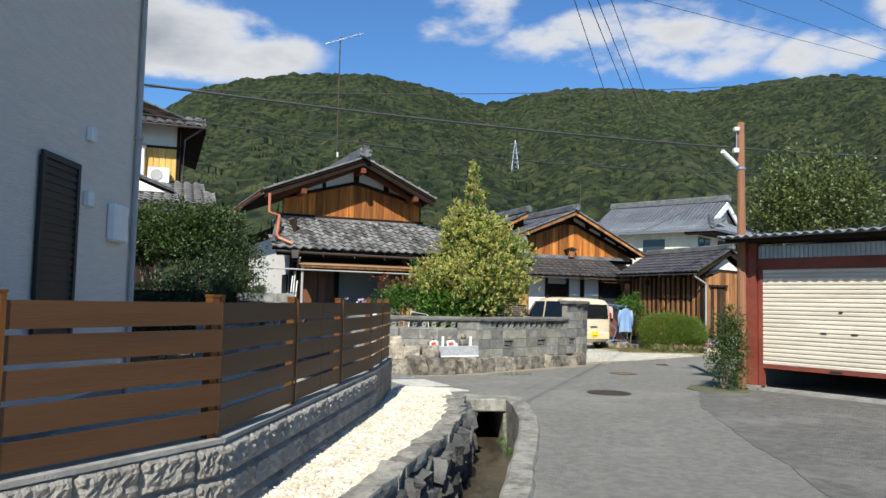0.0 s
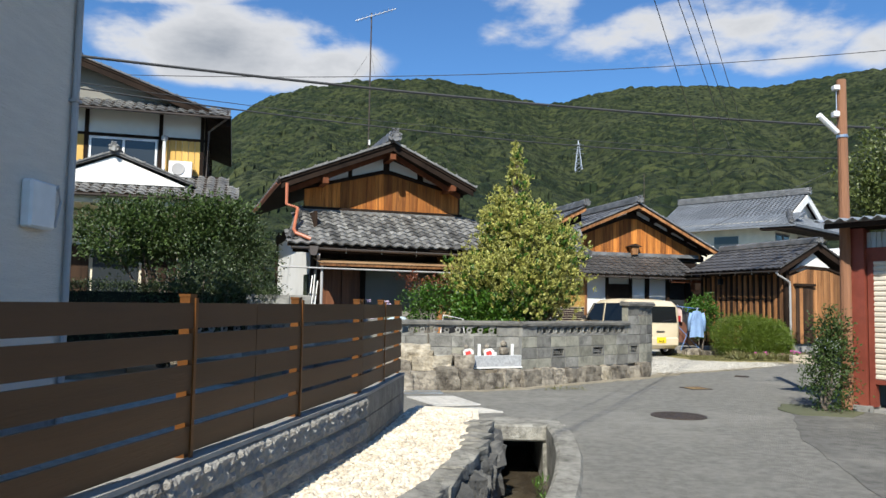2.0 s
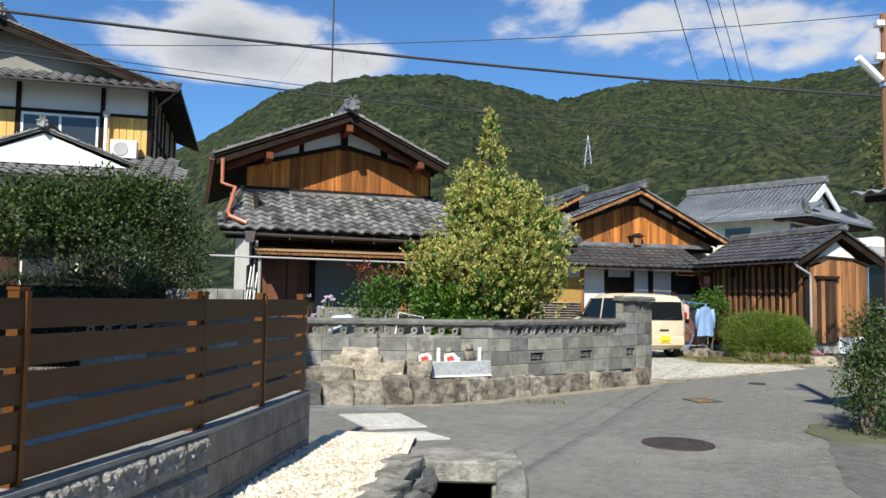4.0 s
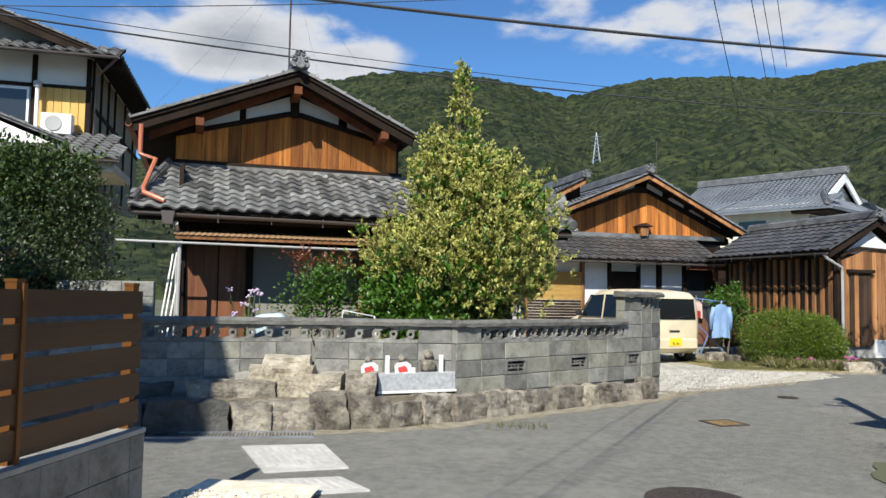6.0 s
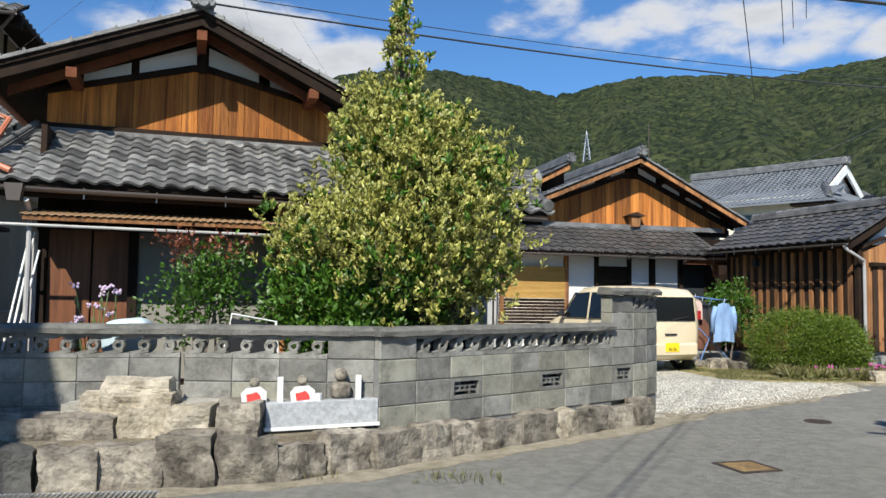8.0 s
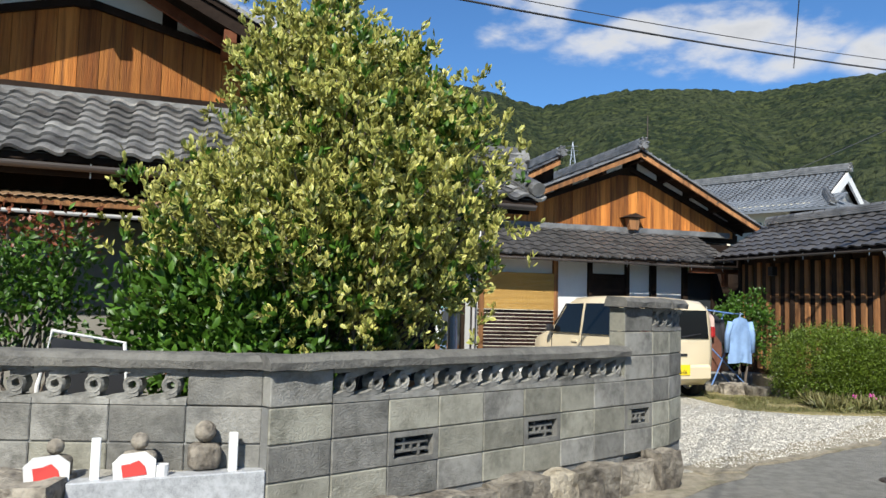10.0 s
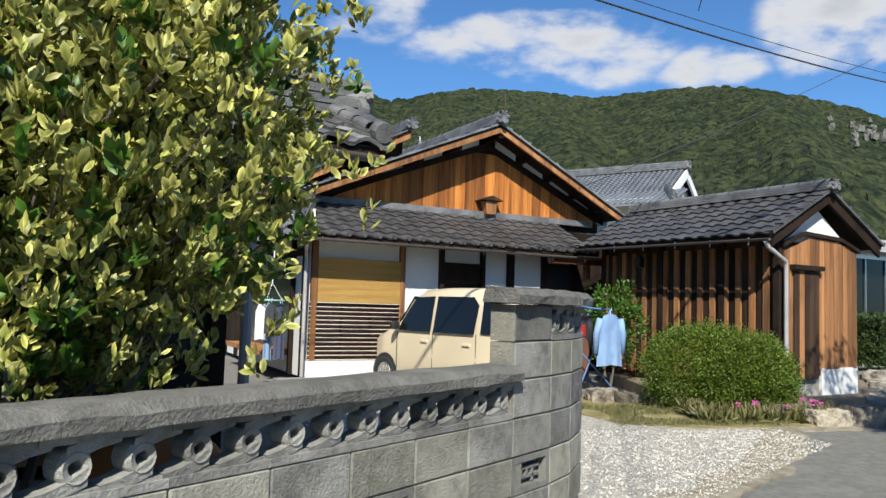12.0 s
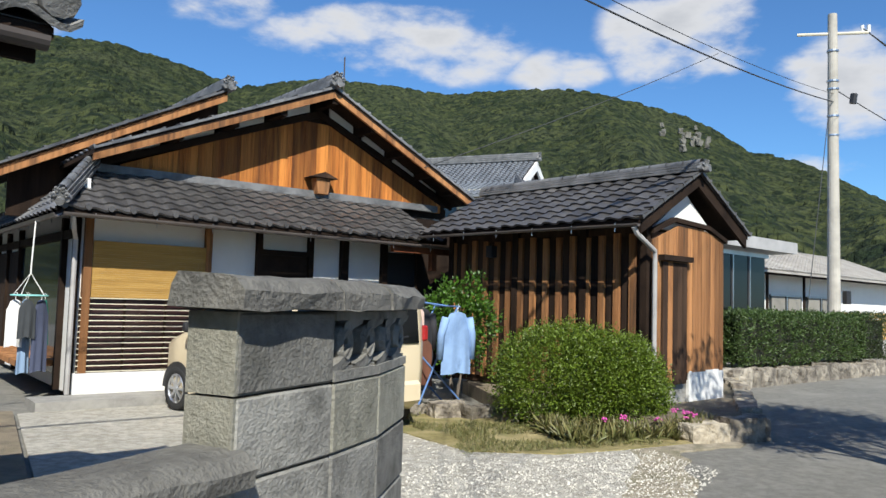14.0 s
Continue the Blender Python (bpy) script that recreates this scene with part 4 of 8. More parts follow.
def build_stones():
    foot = thing("stone_footing", Matrix.Identity(4), "row of rough cut footing stones under the block wall", "stone footing", kind="structure")
    rng = random.Random(9)
    line = [(1.50, 15.36), (3.2, 17.0), (4.12, 17.86)]
    seg = [Vector((*p, 0)) for p in line]
    run = 0.0
    total = sum((b - a).length for a, b in zip(seg, seg[1:]))
    i = 0
    while run < total - 0.1:
        w = rng.uniform(0.32, 0.62)
        q = run + w / 2
        for a, b in zip(seg, seg[1:]):
            if q <= (b - a).length:
                break
            q -= (b - a).length
        u = (b - a).normalized()
        p = a + u * min(q, (b - a).length) + UZ.cross(u) * 0.07
        h = 0.34 - 0.05 * run / total + rng.uniform(-0.02, 0.03)
        mat = ROCK_PALE if i in (5,) else ROCK
        stone(foot, p.x, p.y, -0.04, w * 1.04, 0.26, h, math.degrees(math.atan2(u.y, u.x)), 50 + i, mat)
        run += w
        i += 1
    stone(foot, 4.16, 17.86, -0.03, 0.24, 0.2, 0.34, 40, 77, ROCK)
    ter = thing("stone_terrace", Matrix.Identity(4), "two-step terrace of rough natural stones at the wall", "stone terrace", kind="structure")
    # lower step
    pts = [Vector((-2.3, 13.75, 0)), Vector((-0.75, 14.36, 0)), Vector((0.82, 14.80, 0)), Vector((1.50, 15.34, 0))]
    for k, (a, b) in enumerate(zip(pts, pts[1:])):
        u = (b - a).normalized()
        n = max(2, round((b - a).length / 0.42))
        w = (b - a).length / n
        for j in range(n):
            p = a + u * (w * (j + 0.5)) + UZ.cross(u) * 0.16
            # first stretch takes the dark stone: house shadow and dark soil put into colour
            stone(ter, p.x, p.y, -0.04, w * rng.uniform(0.92, 1.12), 0.36 + rng.uniform(-0.05, 0.08), 0.38 + rng.uniform(-0.07, 0.05), math.degrees(math.atan2(u.y, u.x)) + rng.uniform(-5, 5), 100 + 10 * k + j, ROCK_DARK if k == 0 else ROCK)
    # upper step
    pts = [Vector((-1.3, 14.62, 0)), Vector((-0.4, 14.88, 0)), Vector((0.66, 15.06, 0))]
    for k, (a, b) in enumerate(zip(pts, pts[1:])):
        u = (b - a).normalized()
        n = 1 if k == 0 else 3
        w = (b - a).length / n
        for j in range(n):
            p = a + u * (w * (j + 0.5)) + UZ.cross(u) * 0.12
            stone(ter, p.x, p.y, 0.30, w * rng.uniform(0.9, 1.14), 0.34 + rng.uniform(-0.05, 0.08), (0.16 if k == 0 else 0.24) + rng.uniform(-0.03, 0.03), math.degrees(math.atan2(u.y, u.x)) + rng.uniform(-6, 6), 140 + 10 * k + j, ROCK_PALE if (k + j) % 3 else ROCK)
    stone(ter, -0.42, 15.10, 0.44, 0.70, 0.30, 0.17, 8, 190, ROCK_PALE)
    stone(ter, -0.36, 15.12, 0.56, 0.48, 0.24, 0.17, 14, 191, ROCK_PALE)
    stone(ter, -0.13, 15.06, 0.40, 0.16, 0.2, 0.14, 40, 192, ROCK_PALE)
    # this stone is darkened for the same house shadow
    stone(ter, -1.75, 14.62, 0.28, 0.5, 0.3, 0.16, 20, 193, ROCK_DARK)
    # fill behind
    bm = prism([(-2.1, 14.0, 0), (-0.7, 14.55, 0), (0.7, 15.0, 0), (1.42, 15.5, 0), (-0.14, 15.45, 0), (-1.72, 15.03, 0), (-2.9, 14.5, 0)], (0, 0, 0.30))
    part("earth_fill", bm, SOIL, ter)
    bm = prism([(-0.9, 14.95, 0.3), (0.7, 15.2, 0.3), (1.40, 15.57, 0.3), (-0.14, 15.46, 0.3), (-0.9, 15.25, 0.3)], (0, 0, 0.23))
    part("gravel_fill", bm, GRAVEL, ter)
    # granite slab on edge
    a, b = Vector((0.66, 15.12, 0)), Vector((1.50, 15.54, 0))
    u = (b - a).normalized()
    bm = bmesh.new()
    box(bm, 0, (b - a).length, 0, 0.12, 0.35, 0.545)
    s = part("granite_slab", bm, GRANITE, None, bevel=0.006)
    s.matrix_world = wall_matrix(a, u, 0)
    tagged(s, "smooth grey granite slab set on edge in the terrace", "stone slab")
    bm = bmesh.new()
    box(bm, -0.01, (b - a).length + 0.01, -0.012, 0.14, 0.325, 0.352)
    s = part("mortar_bed", bm, PLASTER, ter)
    s.matrix_basis = wall_matrix(a, u, 0)


build_stones()


# ---------------------------------------------------------------- plank fence on split-face blocks
F_PTS = [Vector((-3.4, 0.9, 0)), Vector((-1.20, 4.50, 0)), Vector((-0.43, 9.1, 0)), Vector((-0.245, 11.25, 0))]
F_TOP = 0.585


def split_data(l, h):
    bm = bmesh.new()
    rows = []
    rng = random.Random(int(l * 1000))
    nx, nz = 14, 8
    for j in range(nz + 1):
        row = []
        for i in range(nx + 1):
            x, z = l * i / nx, h * j / nz
            e = min(i, nx - i, j, nz - j)
            y = 0.012 if e == 0 else -0.006 - 0.026 * rng.random() - 0.034 * abs(noise.noise(Vector((x * 16, z * 22, 3.0))))
            row.append(bm.verts.new((x, y, z)))
        rows.append(row)
    for a, b in zip(rows, rows[1:]):
        for i in range(nx):
            bm.faces.new((a[i], a[i + 1], b[i + 1], b[i]))
    me = bpy.data.meshes.new("split_block")
    bm.to_mesh(me)
    bm.free()
    me.materials.append(SPLIT_BLOCK)
    return me


def build_fence():
    base = thing("fence_wall", Matrix.Identity(4), "low wall of rough split-face concrete blocks", "low wall", kind="structure")
    fence = thing("plank_fence", Matrix.Identity(4), "brown horizontal plank fence with bronze posts", "fence")
    sd = split_data(0.396, 0.192)
    for k, (a, b) in enumerate(zip(F_PTS, F_PTS[1:])):
        u = (b - a).normalized()
        L = (b - a).length
        bm = bmesh.new()
        box(bm, -0.01, L + 0.01, 0.012, 0.14, -0.3, F_TOP - 0.03)
        c = part("mortar_core", bm, MORTAR, base)
        c.matrix_basis = wall_matrix(a, u, 0)
        bm = bmesh.new()
        box(bm, -0.005, L + 0.005, -0.006, 0.16, F_TOP - 0.028, F_TOP)
        c = part("cement_cap", bm, CONCRETE, base)
        c.matrix_basis = wall_matrix(a, u, 0)
        n = int(L / 0.4 + 0.999)
        for r in range(4):
            for i in range(n):
                w = min(0.4, L - i * 0.4) / 0.4
                if k == 2:
                    continue
                share("split_block", sd, base, wall_matrix(a + u * (i * 0.4 + 0.002), u, F_TOP - 0.03 - (r + 1) * 0.2 + 0.004) @ Matrix.Diagonal((w, 1, 1, 1)))
        if k == 2:
            bm = bmesh.new()
            for r in range(4):
                for i in range(n):
                    x0, x1 = i * 0.4, min((i + 1) * 0.4, L)
                    box(bm, x0 + 0.003, x1 - 0.003, 0.0, 0.02, F_TOP - 0.03 - (r + 1) * 0.2 + 0.004, F_TOP - 0.03 - r * 0.2 - 0.003)
            c = part("smooth_blocks", bm, BLOCK, base, kind="stuff")
            c.matrix_basis = wall_matrix(a, u, 0)
        # boards
        for r in range(5):
            z0 = F_TOP + 0.03 + r * 0.165
            cuts = [0.0, L] if L < 2.6 else [0, L * 0.5, L]
            for c0, c1 in zip(cuts, cuts[1:]):
                bm = bmesh.new()
                box(bm, c0 + 0.004, c1 - 0.004, 0.045, 0.063, z0, z0 + 0.136)
                ob = part("fence_board", bm, FENCE, fence)
                ob.matrix_basis = wall_matrix(a, u, 0)
        m = max(2, round(L / 1.5))
        for i in range(m + 1):
            x = min(max(L * i / m, 0.05), L - 0.05)
            bm = bmesh.new()
            box(bm, x - 0.03, x + 0.03, 0.064, 0.124, F_TOP - 0.02, F_TOP + 0.86)
            box(bm, x - 0.034, x + 0.034, 0.060, 0.128, F_TOP + 0.86, F_TOP + 0.875)
            ob = part("fence_post", bm, POST, fence)
            ob.matrix_basis = wall_matrix(a, u, 0)
        # slim bronze cover strips over the joints
        for i in range(1, m):
            x = L * i / m
            bm = bmesh.new()
            box(bm, x - 0.014, x + 0.014, 0.036, 0.046, F_TOP - 0.0, F_TOP + 0.855)
            ob = part("cover_strip", bm, POST, fence, "bright bronze cover strip")
            ob.matrix_basis = wall_matrix(a, u, 0)


build_fence()


def build_pebbles():
    """Cream pebbles on the strip between the low wall and the canal."""
    vs, fs = [], []
    rng = np.random.default_rng(4)
    ico = bmesh.new()
    bmesh.ops.create_icosphere(ico, subdivisions=1, radius=1.0)
    base = np.array([v.co[:] for v in ico.verts])
    polys = [[v.index for v in f.verts] for f in ico.faces]
    ico.free()
    k = 0
    for _ in range(13000):
        y = rng.uniform(3.2, 11.75)
        xr = lerp_line(CANAL_L, min(y, 11.0)) - 0.17
        if y < 4.5:
            xl = -3.4 + (y - 0.9) / 3.6 * 2.2
        elif y < 9.1:
            xl = -1.2 + (y - 4.5) / 4.6 * 0.77
        else:
            xl = -0.43 + (y - 9.1) / 2.15 * 0.185
        if xr - xl < 0.05:
            continue
        x = rng.uniform(xl + 0.0, xr)
        r = rng.uniform(0.013, 0.034)
        sc = np.array([r, r * rng.uniform(0.6, 1.0), r * rng.uniform(0.4, 0.7)])
        a = rng.uniform(0, 6.28)
        p = base * sc
        p = np.stack([p[:, 0] * math.cos(a) - p[:, 1] * math.sin(a), p[:, 0] * math.sin(a) + p[:, 1] * math.cos(a), p[:, 2]], 1)
        z = 0.06 + 0.03 * (xr - x) + rng.uniform(-0.004, 0.012)
        vs.append(p + np.array([x, y, z]))
        fs += [[q + k for q in f] for f in polys]
        k += len(base)
    me = bpy.data.meshes.new("cream_pebbles")
    me.from_pydata(np.concatenate(vs).tolist(), [], fs)
    me.materials.append(PEBBLE)
    tagged(new("cream_pebbles", me), "cream and beige pebbles strewn along the low wall", "pebbles", kind="stuff")
    bm = bmesh.new()
    rows = []
    for y in [-6.9 + 0.5 * i for i in range(39)]:
        xr = lerp_line(CANAL_L, min(y, 11.0)) - 0.08
        xl = -3.6 if y < 0.9 else (-3.4 + (y - 0.9) / 3.6 * 2.2 if y < 4.5 else (-1.2 + (y - 4.5) / 4.6 * 0.77 if y < 9.1 else -0.43 + (y - 9.1) / 2.15 * 0.185))
        rows.append((bm.verts.new((xl + 0.03, y, 0.058 + 0.03 * (xr - xl))), bm.verts.new((xr, y, 0.055))))
        if y > 11.9:
            break
    for a, b in zip(rows, rows[1:]):
        bm.faces.new((a[0], a[1], b[1], b[0]))
    tagged(part("pebble_bed", bm, PEBBLE), "beige pebble bed beside the canal", "gravel strip", kind="structure")


build_pebbles()


# ---------------------------------------------------------------- houses
def V3(*a):
    return Vector(a)


def gable_fn(u0, u1, z0, up, zp):
    """Bottom and top of a gable wall along u."""
    def f(x):
        top = z0 + (zp - z0) * ((x - u0) / (up - u0) if x < up else (u1 - x) / (u1 - up))
        return z0, max(z0, top)
    return f


def gutter(parent, p0, p1, mat=None, r=0.05, hooks=True):
    mat = mat or GUTTER
    p0, p1 = Vector(p0), Vector(p1)
    d = p1 - p0
    u = d.normalized()
    side = u.cross(UZ).normalized()
    bm = bmesh.new()
    rings = []
    for p in (p0, p1):
        rings.append([bm.verts.new(p + side * (math.cos(t) * r) - UZ * (math.sin(t) * r)) for t in [math.pi * k / 8 for k in range(9)]] +
                     [bm.verts.new(p + side * (math.cos(t) * r * 0.85) - UZ * (math.sin(t) * r * 0.85)) for t in [math.pi * k / 8 for k in range(8, -1, -1)]])
    k = len(rings[0])
    for i in range(k):
        bm.faces.new((rings[0][i], rings[0][(i + 1) % k], rings[1][(i + 1) % k], rings[1][i]))
    bm.faces.new(rings[0])
    bm.faces.new(rings[1])
    bmesh.ops.recalc_face_normals(bm, faces=bm.faces)
    g = part("gutter", bm, mat, parent)
    if hooks:
        n = max(2, int(d.length / 0.7))
        for i in range(n):
            p = p0 + d * ((i + 0.5) / n)
            part("gutter_hook", tube([p + V3(0, 0, -r - 0.05), p + V3(0, 0, 0.02)], 0.006, seg=5), METAL, g)
    return g


def end_caps(parent, me_r, o, u, n, w):
    """Round faces on the tiles at the eave."""
    for i in range(n):
        share("eave_disc", me_r, parent, basis(Vector(o) + Vector(u).normalized() * (i * w), Vector(u).normalized(), UZ))


def disc_data(r, mat):
    bm = bmesh.new()
    c = bmesh.ops.create_cone(bm, cap_ends=True, segments=10, radius1=r, radius2=r * 0.85, depth=0.03)
    bmesh.ops.transform(bm, matrix=pose(0, 0, 0, 90, 0, 0), verts=c["verts"])
    me = bpy.data.meshes.new("eave_disc")
    bm.to_mesh(me)
    bm.free()
    me.materials.append(mat)
    return me


def barge(parent, pts, depth, h, mat, thick=0.05):
    """Barge boards down both slopes of a gable; pts are left tip, peak, right tip."""
    for a, b in ((pts[0], pts[1]), (pts[1], pts[2])):
        a, b = Vector(a), Vector(b)
        part("barge_board", prism([a, b, b - UZ * h, a - UZ * h], (0, thick, 0)), mat, parent)


def edge_tiles(parent, a, b, mat, w=0.14, step=0.25):
    """The row of raised verge tiles that runs up a gable's edge."""
    a, b = Vector(a), Vector(b)
    d = (b - a)
    n = max(2, int(d.length / step))
    u = d.normalized()
    side = V3(0, 1, 0)
    up = u.cross(side)
    if up.z < 0:
        up = -up
    m = Matrix.Identity(4)
    m.col[0][:3], m.col[1][:3], m.col[2][:3], m.col[3][:3] = u, side, up, a
    bm = bmesh.new()
    L = d.length / n
    for i in range(n):
        box(bm, i * L, i * L + L * 1.02, -0.03, w, 0.0, 0.035 + 0.01 * (i % 2), m)
        box(bm, i * L, i * L + 0.03, -0.04, w, 0.0, 0.06, m)
    return part("verge_tiles", bm, mat, parent)


def house_a():
    h = thing("wooden_house", at(-2.45, 16.95, 0, 20.5), "old single-storey wooden house with a tiled gable roof", "house")
    # body walls
    for bx in ((0.06, 5.2, 0.56, 0.62, 0.0, 2.65), (0.0, 0.06, 0.56, 7.4, 0, 3.3), (3.4, 3.46, 1.5, 7.4, 2.9, 3.9), (5.14, 5.2, 0.62, 2.0, 0, 2.8), (3.46, 5.2, 2.0, 2.06, 0, 2.8), (3.4, 3.46, 2.06, 7.4, 0, 2.9), (0.06, 3.4, 7.4, 7.5, 0, 3.4)):
        part("wall", B(bx), CEDAR_DARK, h, "dark weathered plank wall")
    part("side_plaster", B((-0.02, -0.005, 0.9, 6.5, 1.2, 3.0)), PLASTER, h, "white plaster side wall")
    part("foundation", B((0.0, 5.2, 0.5, 0.56, 0.0, 0.32)), CONCRETE, h)
    # gable
    gw = part("gable_wall", prism([(-0.10, 1.43, 3.36), (3.50, 1.43, 3.36), (3.50, 1.43, 3.98), (1.72, 1.43, 4.72), (-0.10, 1.43, 3.98)], (0, 0.05, 0)), BEAM, h)
    boards(gw, CEDAR, (-0.10, 1.43, 0), (1, 0, 0), 1, 3.56, lambda x: (3.48, min(3.86 + x * 0.27, 4.34, 3.92 + (3.56 - x) * 0.24)), 18, seed=4)
    part("tie_beam", B((-0.14, 3.54, 1.36, 1.42, 3.42, 3.49)), BEAM, h)
    part("collar_beam", prism([(-0.15, 1.35, 3.84), (1.62, 1.35, 4.31), (1.82, 1.35, 4.31), (3.55, 1.35, 3.89), (3.55, 1.35, 3.96), (1.82, 1.35, 4.39), (1.62, 1.35, 4.39), (-0.15, 1.35, 3.91)], (0, 0.07, 0)), BEAM, h)
    for x0, x1, s in ((0.95, 1.65, 1), (0.3, 0.85, 1), (1.80, 2.45, -1), (2.6, 3.1, -1)):
        za, zb = 4.40 - 0.25 * abs(x0 - 1.72), 4.40 - 0.25 * abs(x1 - 1.72)
        ta, tb = 4.68 - 0.38 * abs(x0 - 1.72), 4.68 - 0.38 * abs(x1 - 1.72)
        part("plaster_infill", prism([(x0, 1.40, za), (x1, 1.40, zb), (x1, 1.40, max(tb, zb + 0.05)), (x0, 1.40, max(ta, za + 0.05))], (0, 0.03, 0)), PLASTER, h)
    part("king_post", B((1.67, 1.77, 1.33, 1.43, 4.30, 4.80)), BEAM, h)
    # main roof: ridge along the depth
    pk, lt, rt = V3(1.70, 0.70, 4.90), V3(-0.72, 0.70, 3.93), V3(3.62, 0.70, 4.02)
    for tip, sgn in ((lt, -1), (rt, 1)):
        d = (pk - tip)
        s = d.normalized()
        u = V3(0, 1, 0) if sgn < 0 else V3(0, -1, 0)
        o = tip if sgn < 0 else tip + V3(0, 7.4, 0)
        # deck
        m = basis(o, s, V3(0, 1, 0) if sgn < 0 else V3(0, 1, 0))
        quad = [tip, pk, pk + V3(0, 7.4, 0), tip + V3(0, 7.4, 0)]
        part("roof_deck", prism(quad, (0, 0, -0.06)), BEAM, h)
        if sgn < 0:
            joined_tiles("roof_tiles", h, TILE_OLD, tip + V3(0, 7.4, 0), V3(0, -1, 0), s, 27, int(d.length / 0.24), 0.272, 0.24)
        else:
            joined_tiles("roof_tiles", h, TILE_OLD, tip, V3(0, 1, 0), s, 27, int(d.length / 0.24), 0.272, 0.24)
        edge_tiles(h, tip, pk, TILE_OLD)
    barge(h, [lt + V3(0.05, 0.03, -0.05), pk + V3(0, 0.03, -0.05), rt + V3(-0.05, 0.03, -0.05)], 0, 0.13, BEAM)
    barge(h, [lt + V3(0.25, 0.35, -0.10), pk + V3(0, 0.35, -0.12), rt + V3(-0.25, 0.35, -0.10)], 0, 0.12, RED_BEAM)
    for x, z in ((0.25, 3.98), (1.70, 4.60), (3.1, 4.0)):
        part("purlin", B((x - 0.06, x + 0.06, 0.74, 1.45, z - 0.06, z + 0.06)), RED_BEAM, h)
    ridge(h, (1.70, 0.66, 4.93), (1.70, 8.0, 4.93), RIDGE_TILE, 0.26, 0.26)
    # lower roof, its tiles laid one by one
    lo, hi = V3(-0.62, -0.06, 2.56), V3(-0.22, 1.42, 3.40)
    s = V3(0, 1.48, 0.84).normalized()
    part("lower_roof_deck", prism([lo, lo + V3(4.45, 0, 0), hi + V3(4.05, 0, 0), hi], (0, 0, -0.05)), BEAM, h)
    roof = part("lower_roof", prism([lo + V3(0, 0, 0.005), lo + V3(4.4, 0, 0.005), hi + V3(4.0, 0, 0.005), hi + V3(0, 0, 0.005)], (0, 0, 0.004)), TILE_OLD, h, "weathered grey wave tiles")
    lay_tiles(roof, tile_data("tile", 0.22, 0.19, 0.027, TILE_OLD), lo + V3(0, -0.05, 0.0), V3(1, 0, 0), s, 20, 9, 0.222, 0.187, cut=lambda i, j: i * 0.222 < j * 0.045 - 0.1, seed=7, jitter=0.008)
    # lower end of the eave roof, with a ridge of its own
    e0, e1 = V3(3.85, 0.16, 2.52), V3(3.85, 1.10, 2.92)
    es = (e1 - e0).normalized()
    part("end_roof_deck", prism([e0, e0 + V3(2.3, 0, 0), e1 + V3(2.3, 0, 0), e1], (0, 0, -0.05)), BEAM, h)
    part("end_roof_deck", prism([e1, e1 + V3(2.3, 0, 0), V3(6.15, 2.1, 2.5), V3(3.85, 2.1, 2.5)], (0, 0, -0.05)), TILE_OLD, h)
    end_roof = part("end_roof", prism([e0 + V3(0, 0, 0.005), e0 + V3(2.3, 0, 0.005), e1 + V3(2.3, 0, 0.005), e1 + V3(0, 0, 0.005)], (0, 0, 0.004)), TILE_OLD, h, "weathered grey wave tiles")
    lay_tiles(end_roof, tile_data("tile", 0.265, 0.235, 0.034, TILE_OLD), e0 + V3(0.02, -0.05, 0.0), V3(1, 0, 0), es, 9, 4, 0.262, 0.245, seed=8, jitter=0.008)
    ridge(h, (6.35, 1.10, 2.93), (3.7, 1.10, 2.93), TILE_OLD, 0.34, 0.30)
    part("round_end_tile", tube([(6.10, 1.10, 3.10), (6.30, 1.10, 3.11), (6.46, 1.10, 3.13)], 0.105, seg=14, r_end=0.135), TILE_OLD, h, "large round ridge-end tile")
    part("round_end_tile", tube([(6.16, 0.12, 2.63), (6.16, 0.6, 2.82), (6.16, 1.0, 2.98)], 0.075, seg=10, r_end=0.065), TILE_OLD, h)
    part("flashing", B((-0.2, 3.6, 1.34, 1.44, 3.37, 3.43)), TILE_OLD, h)
    ridge(h, (-0.58, -0.02, 2.60), (-0.18, 1.36, 3.40), TILE_OLD, 0.09, 0.14, False)
    ridge(h, (6.10, 0.24, 2.60), (6.10, 1.02, 2.90), TILE_OLD, 0.10, 0.16, False)
    part("fascia", B((-0.5, 3.83, 0.0, 0.03, 2.40, 2.50)), BEAM, h)
    part("fascia", B((3.83, 6.1, 0.2, 0.23, 2.38, 2.48)), BEAM, h)
    gutter(h, (-0.55, -0.08, 2.50), (3.85, -0.08, 2.47))
    gutter(h, (3.8, 0.12, 2.47), (6.12, 0.12, 2.46))
    # sliding shutters and panels
    part("shutter_panel", B((0.14, 0.58, 0.49, 0.53, 0.35, 2.12)), RED_DOOR, h, "red-brown wooden shutter")
    part("shutter_panel", B((0.60, 1.02, 0.50, 0.54, 0.35, 2.12)), RED_DOOR, h, "red-brown wooden shutter")
    part("window_screen", B((1.04, 2.66, 0.52, 0.55, 0.4, 2.10)), CURTAIN, h, "grey cloth drawn behind the window")
    part("tan_panel", B((2.78, 4.2, 0.52, 0.55, 0.4, 2.10)), TAN_PANEL, h)
    part("glass_door", B((4.3, 5.15, 0.52, 0.55, 0.3, 2.10)), GLASS, h, "dark sliding glass door")
    for x in (0.08, 1.03, 2.72, 4.25, 5.15):
        part("post", B((x - 0.05, x + 0.05, 0.44, 0.54, 0.1, 2.5)), CEDAR_OLD if x in (2.72,) else BEAM, h)
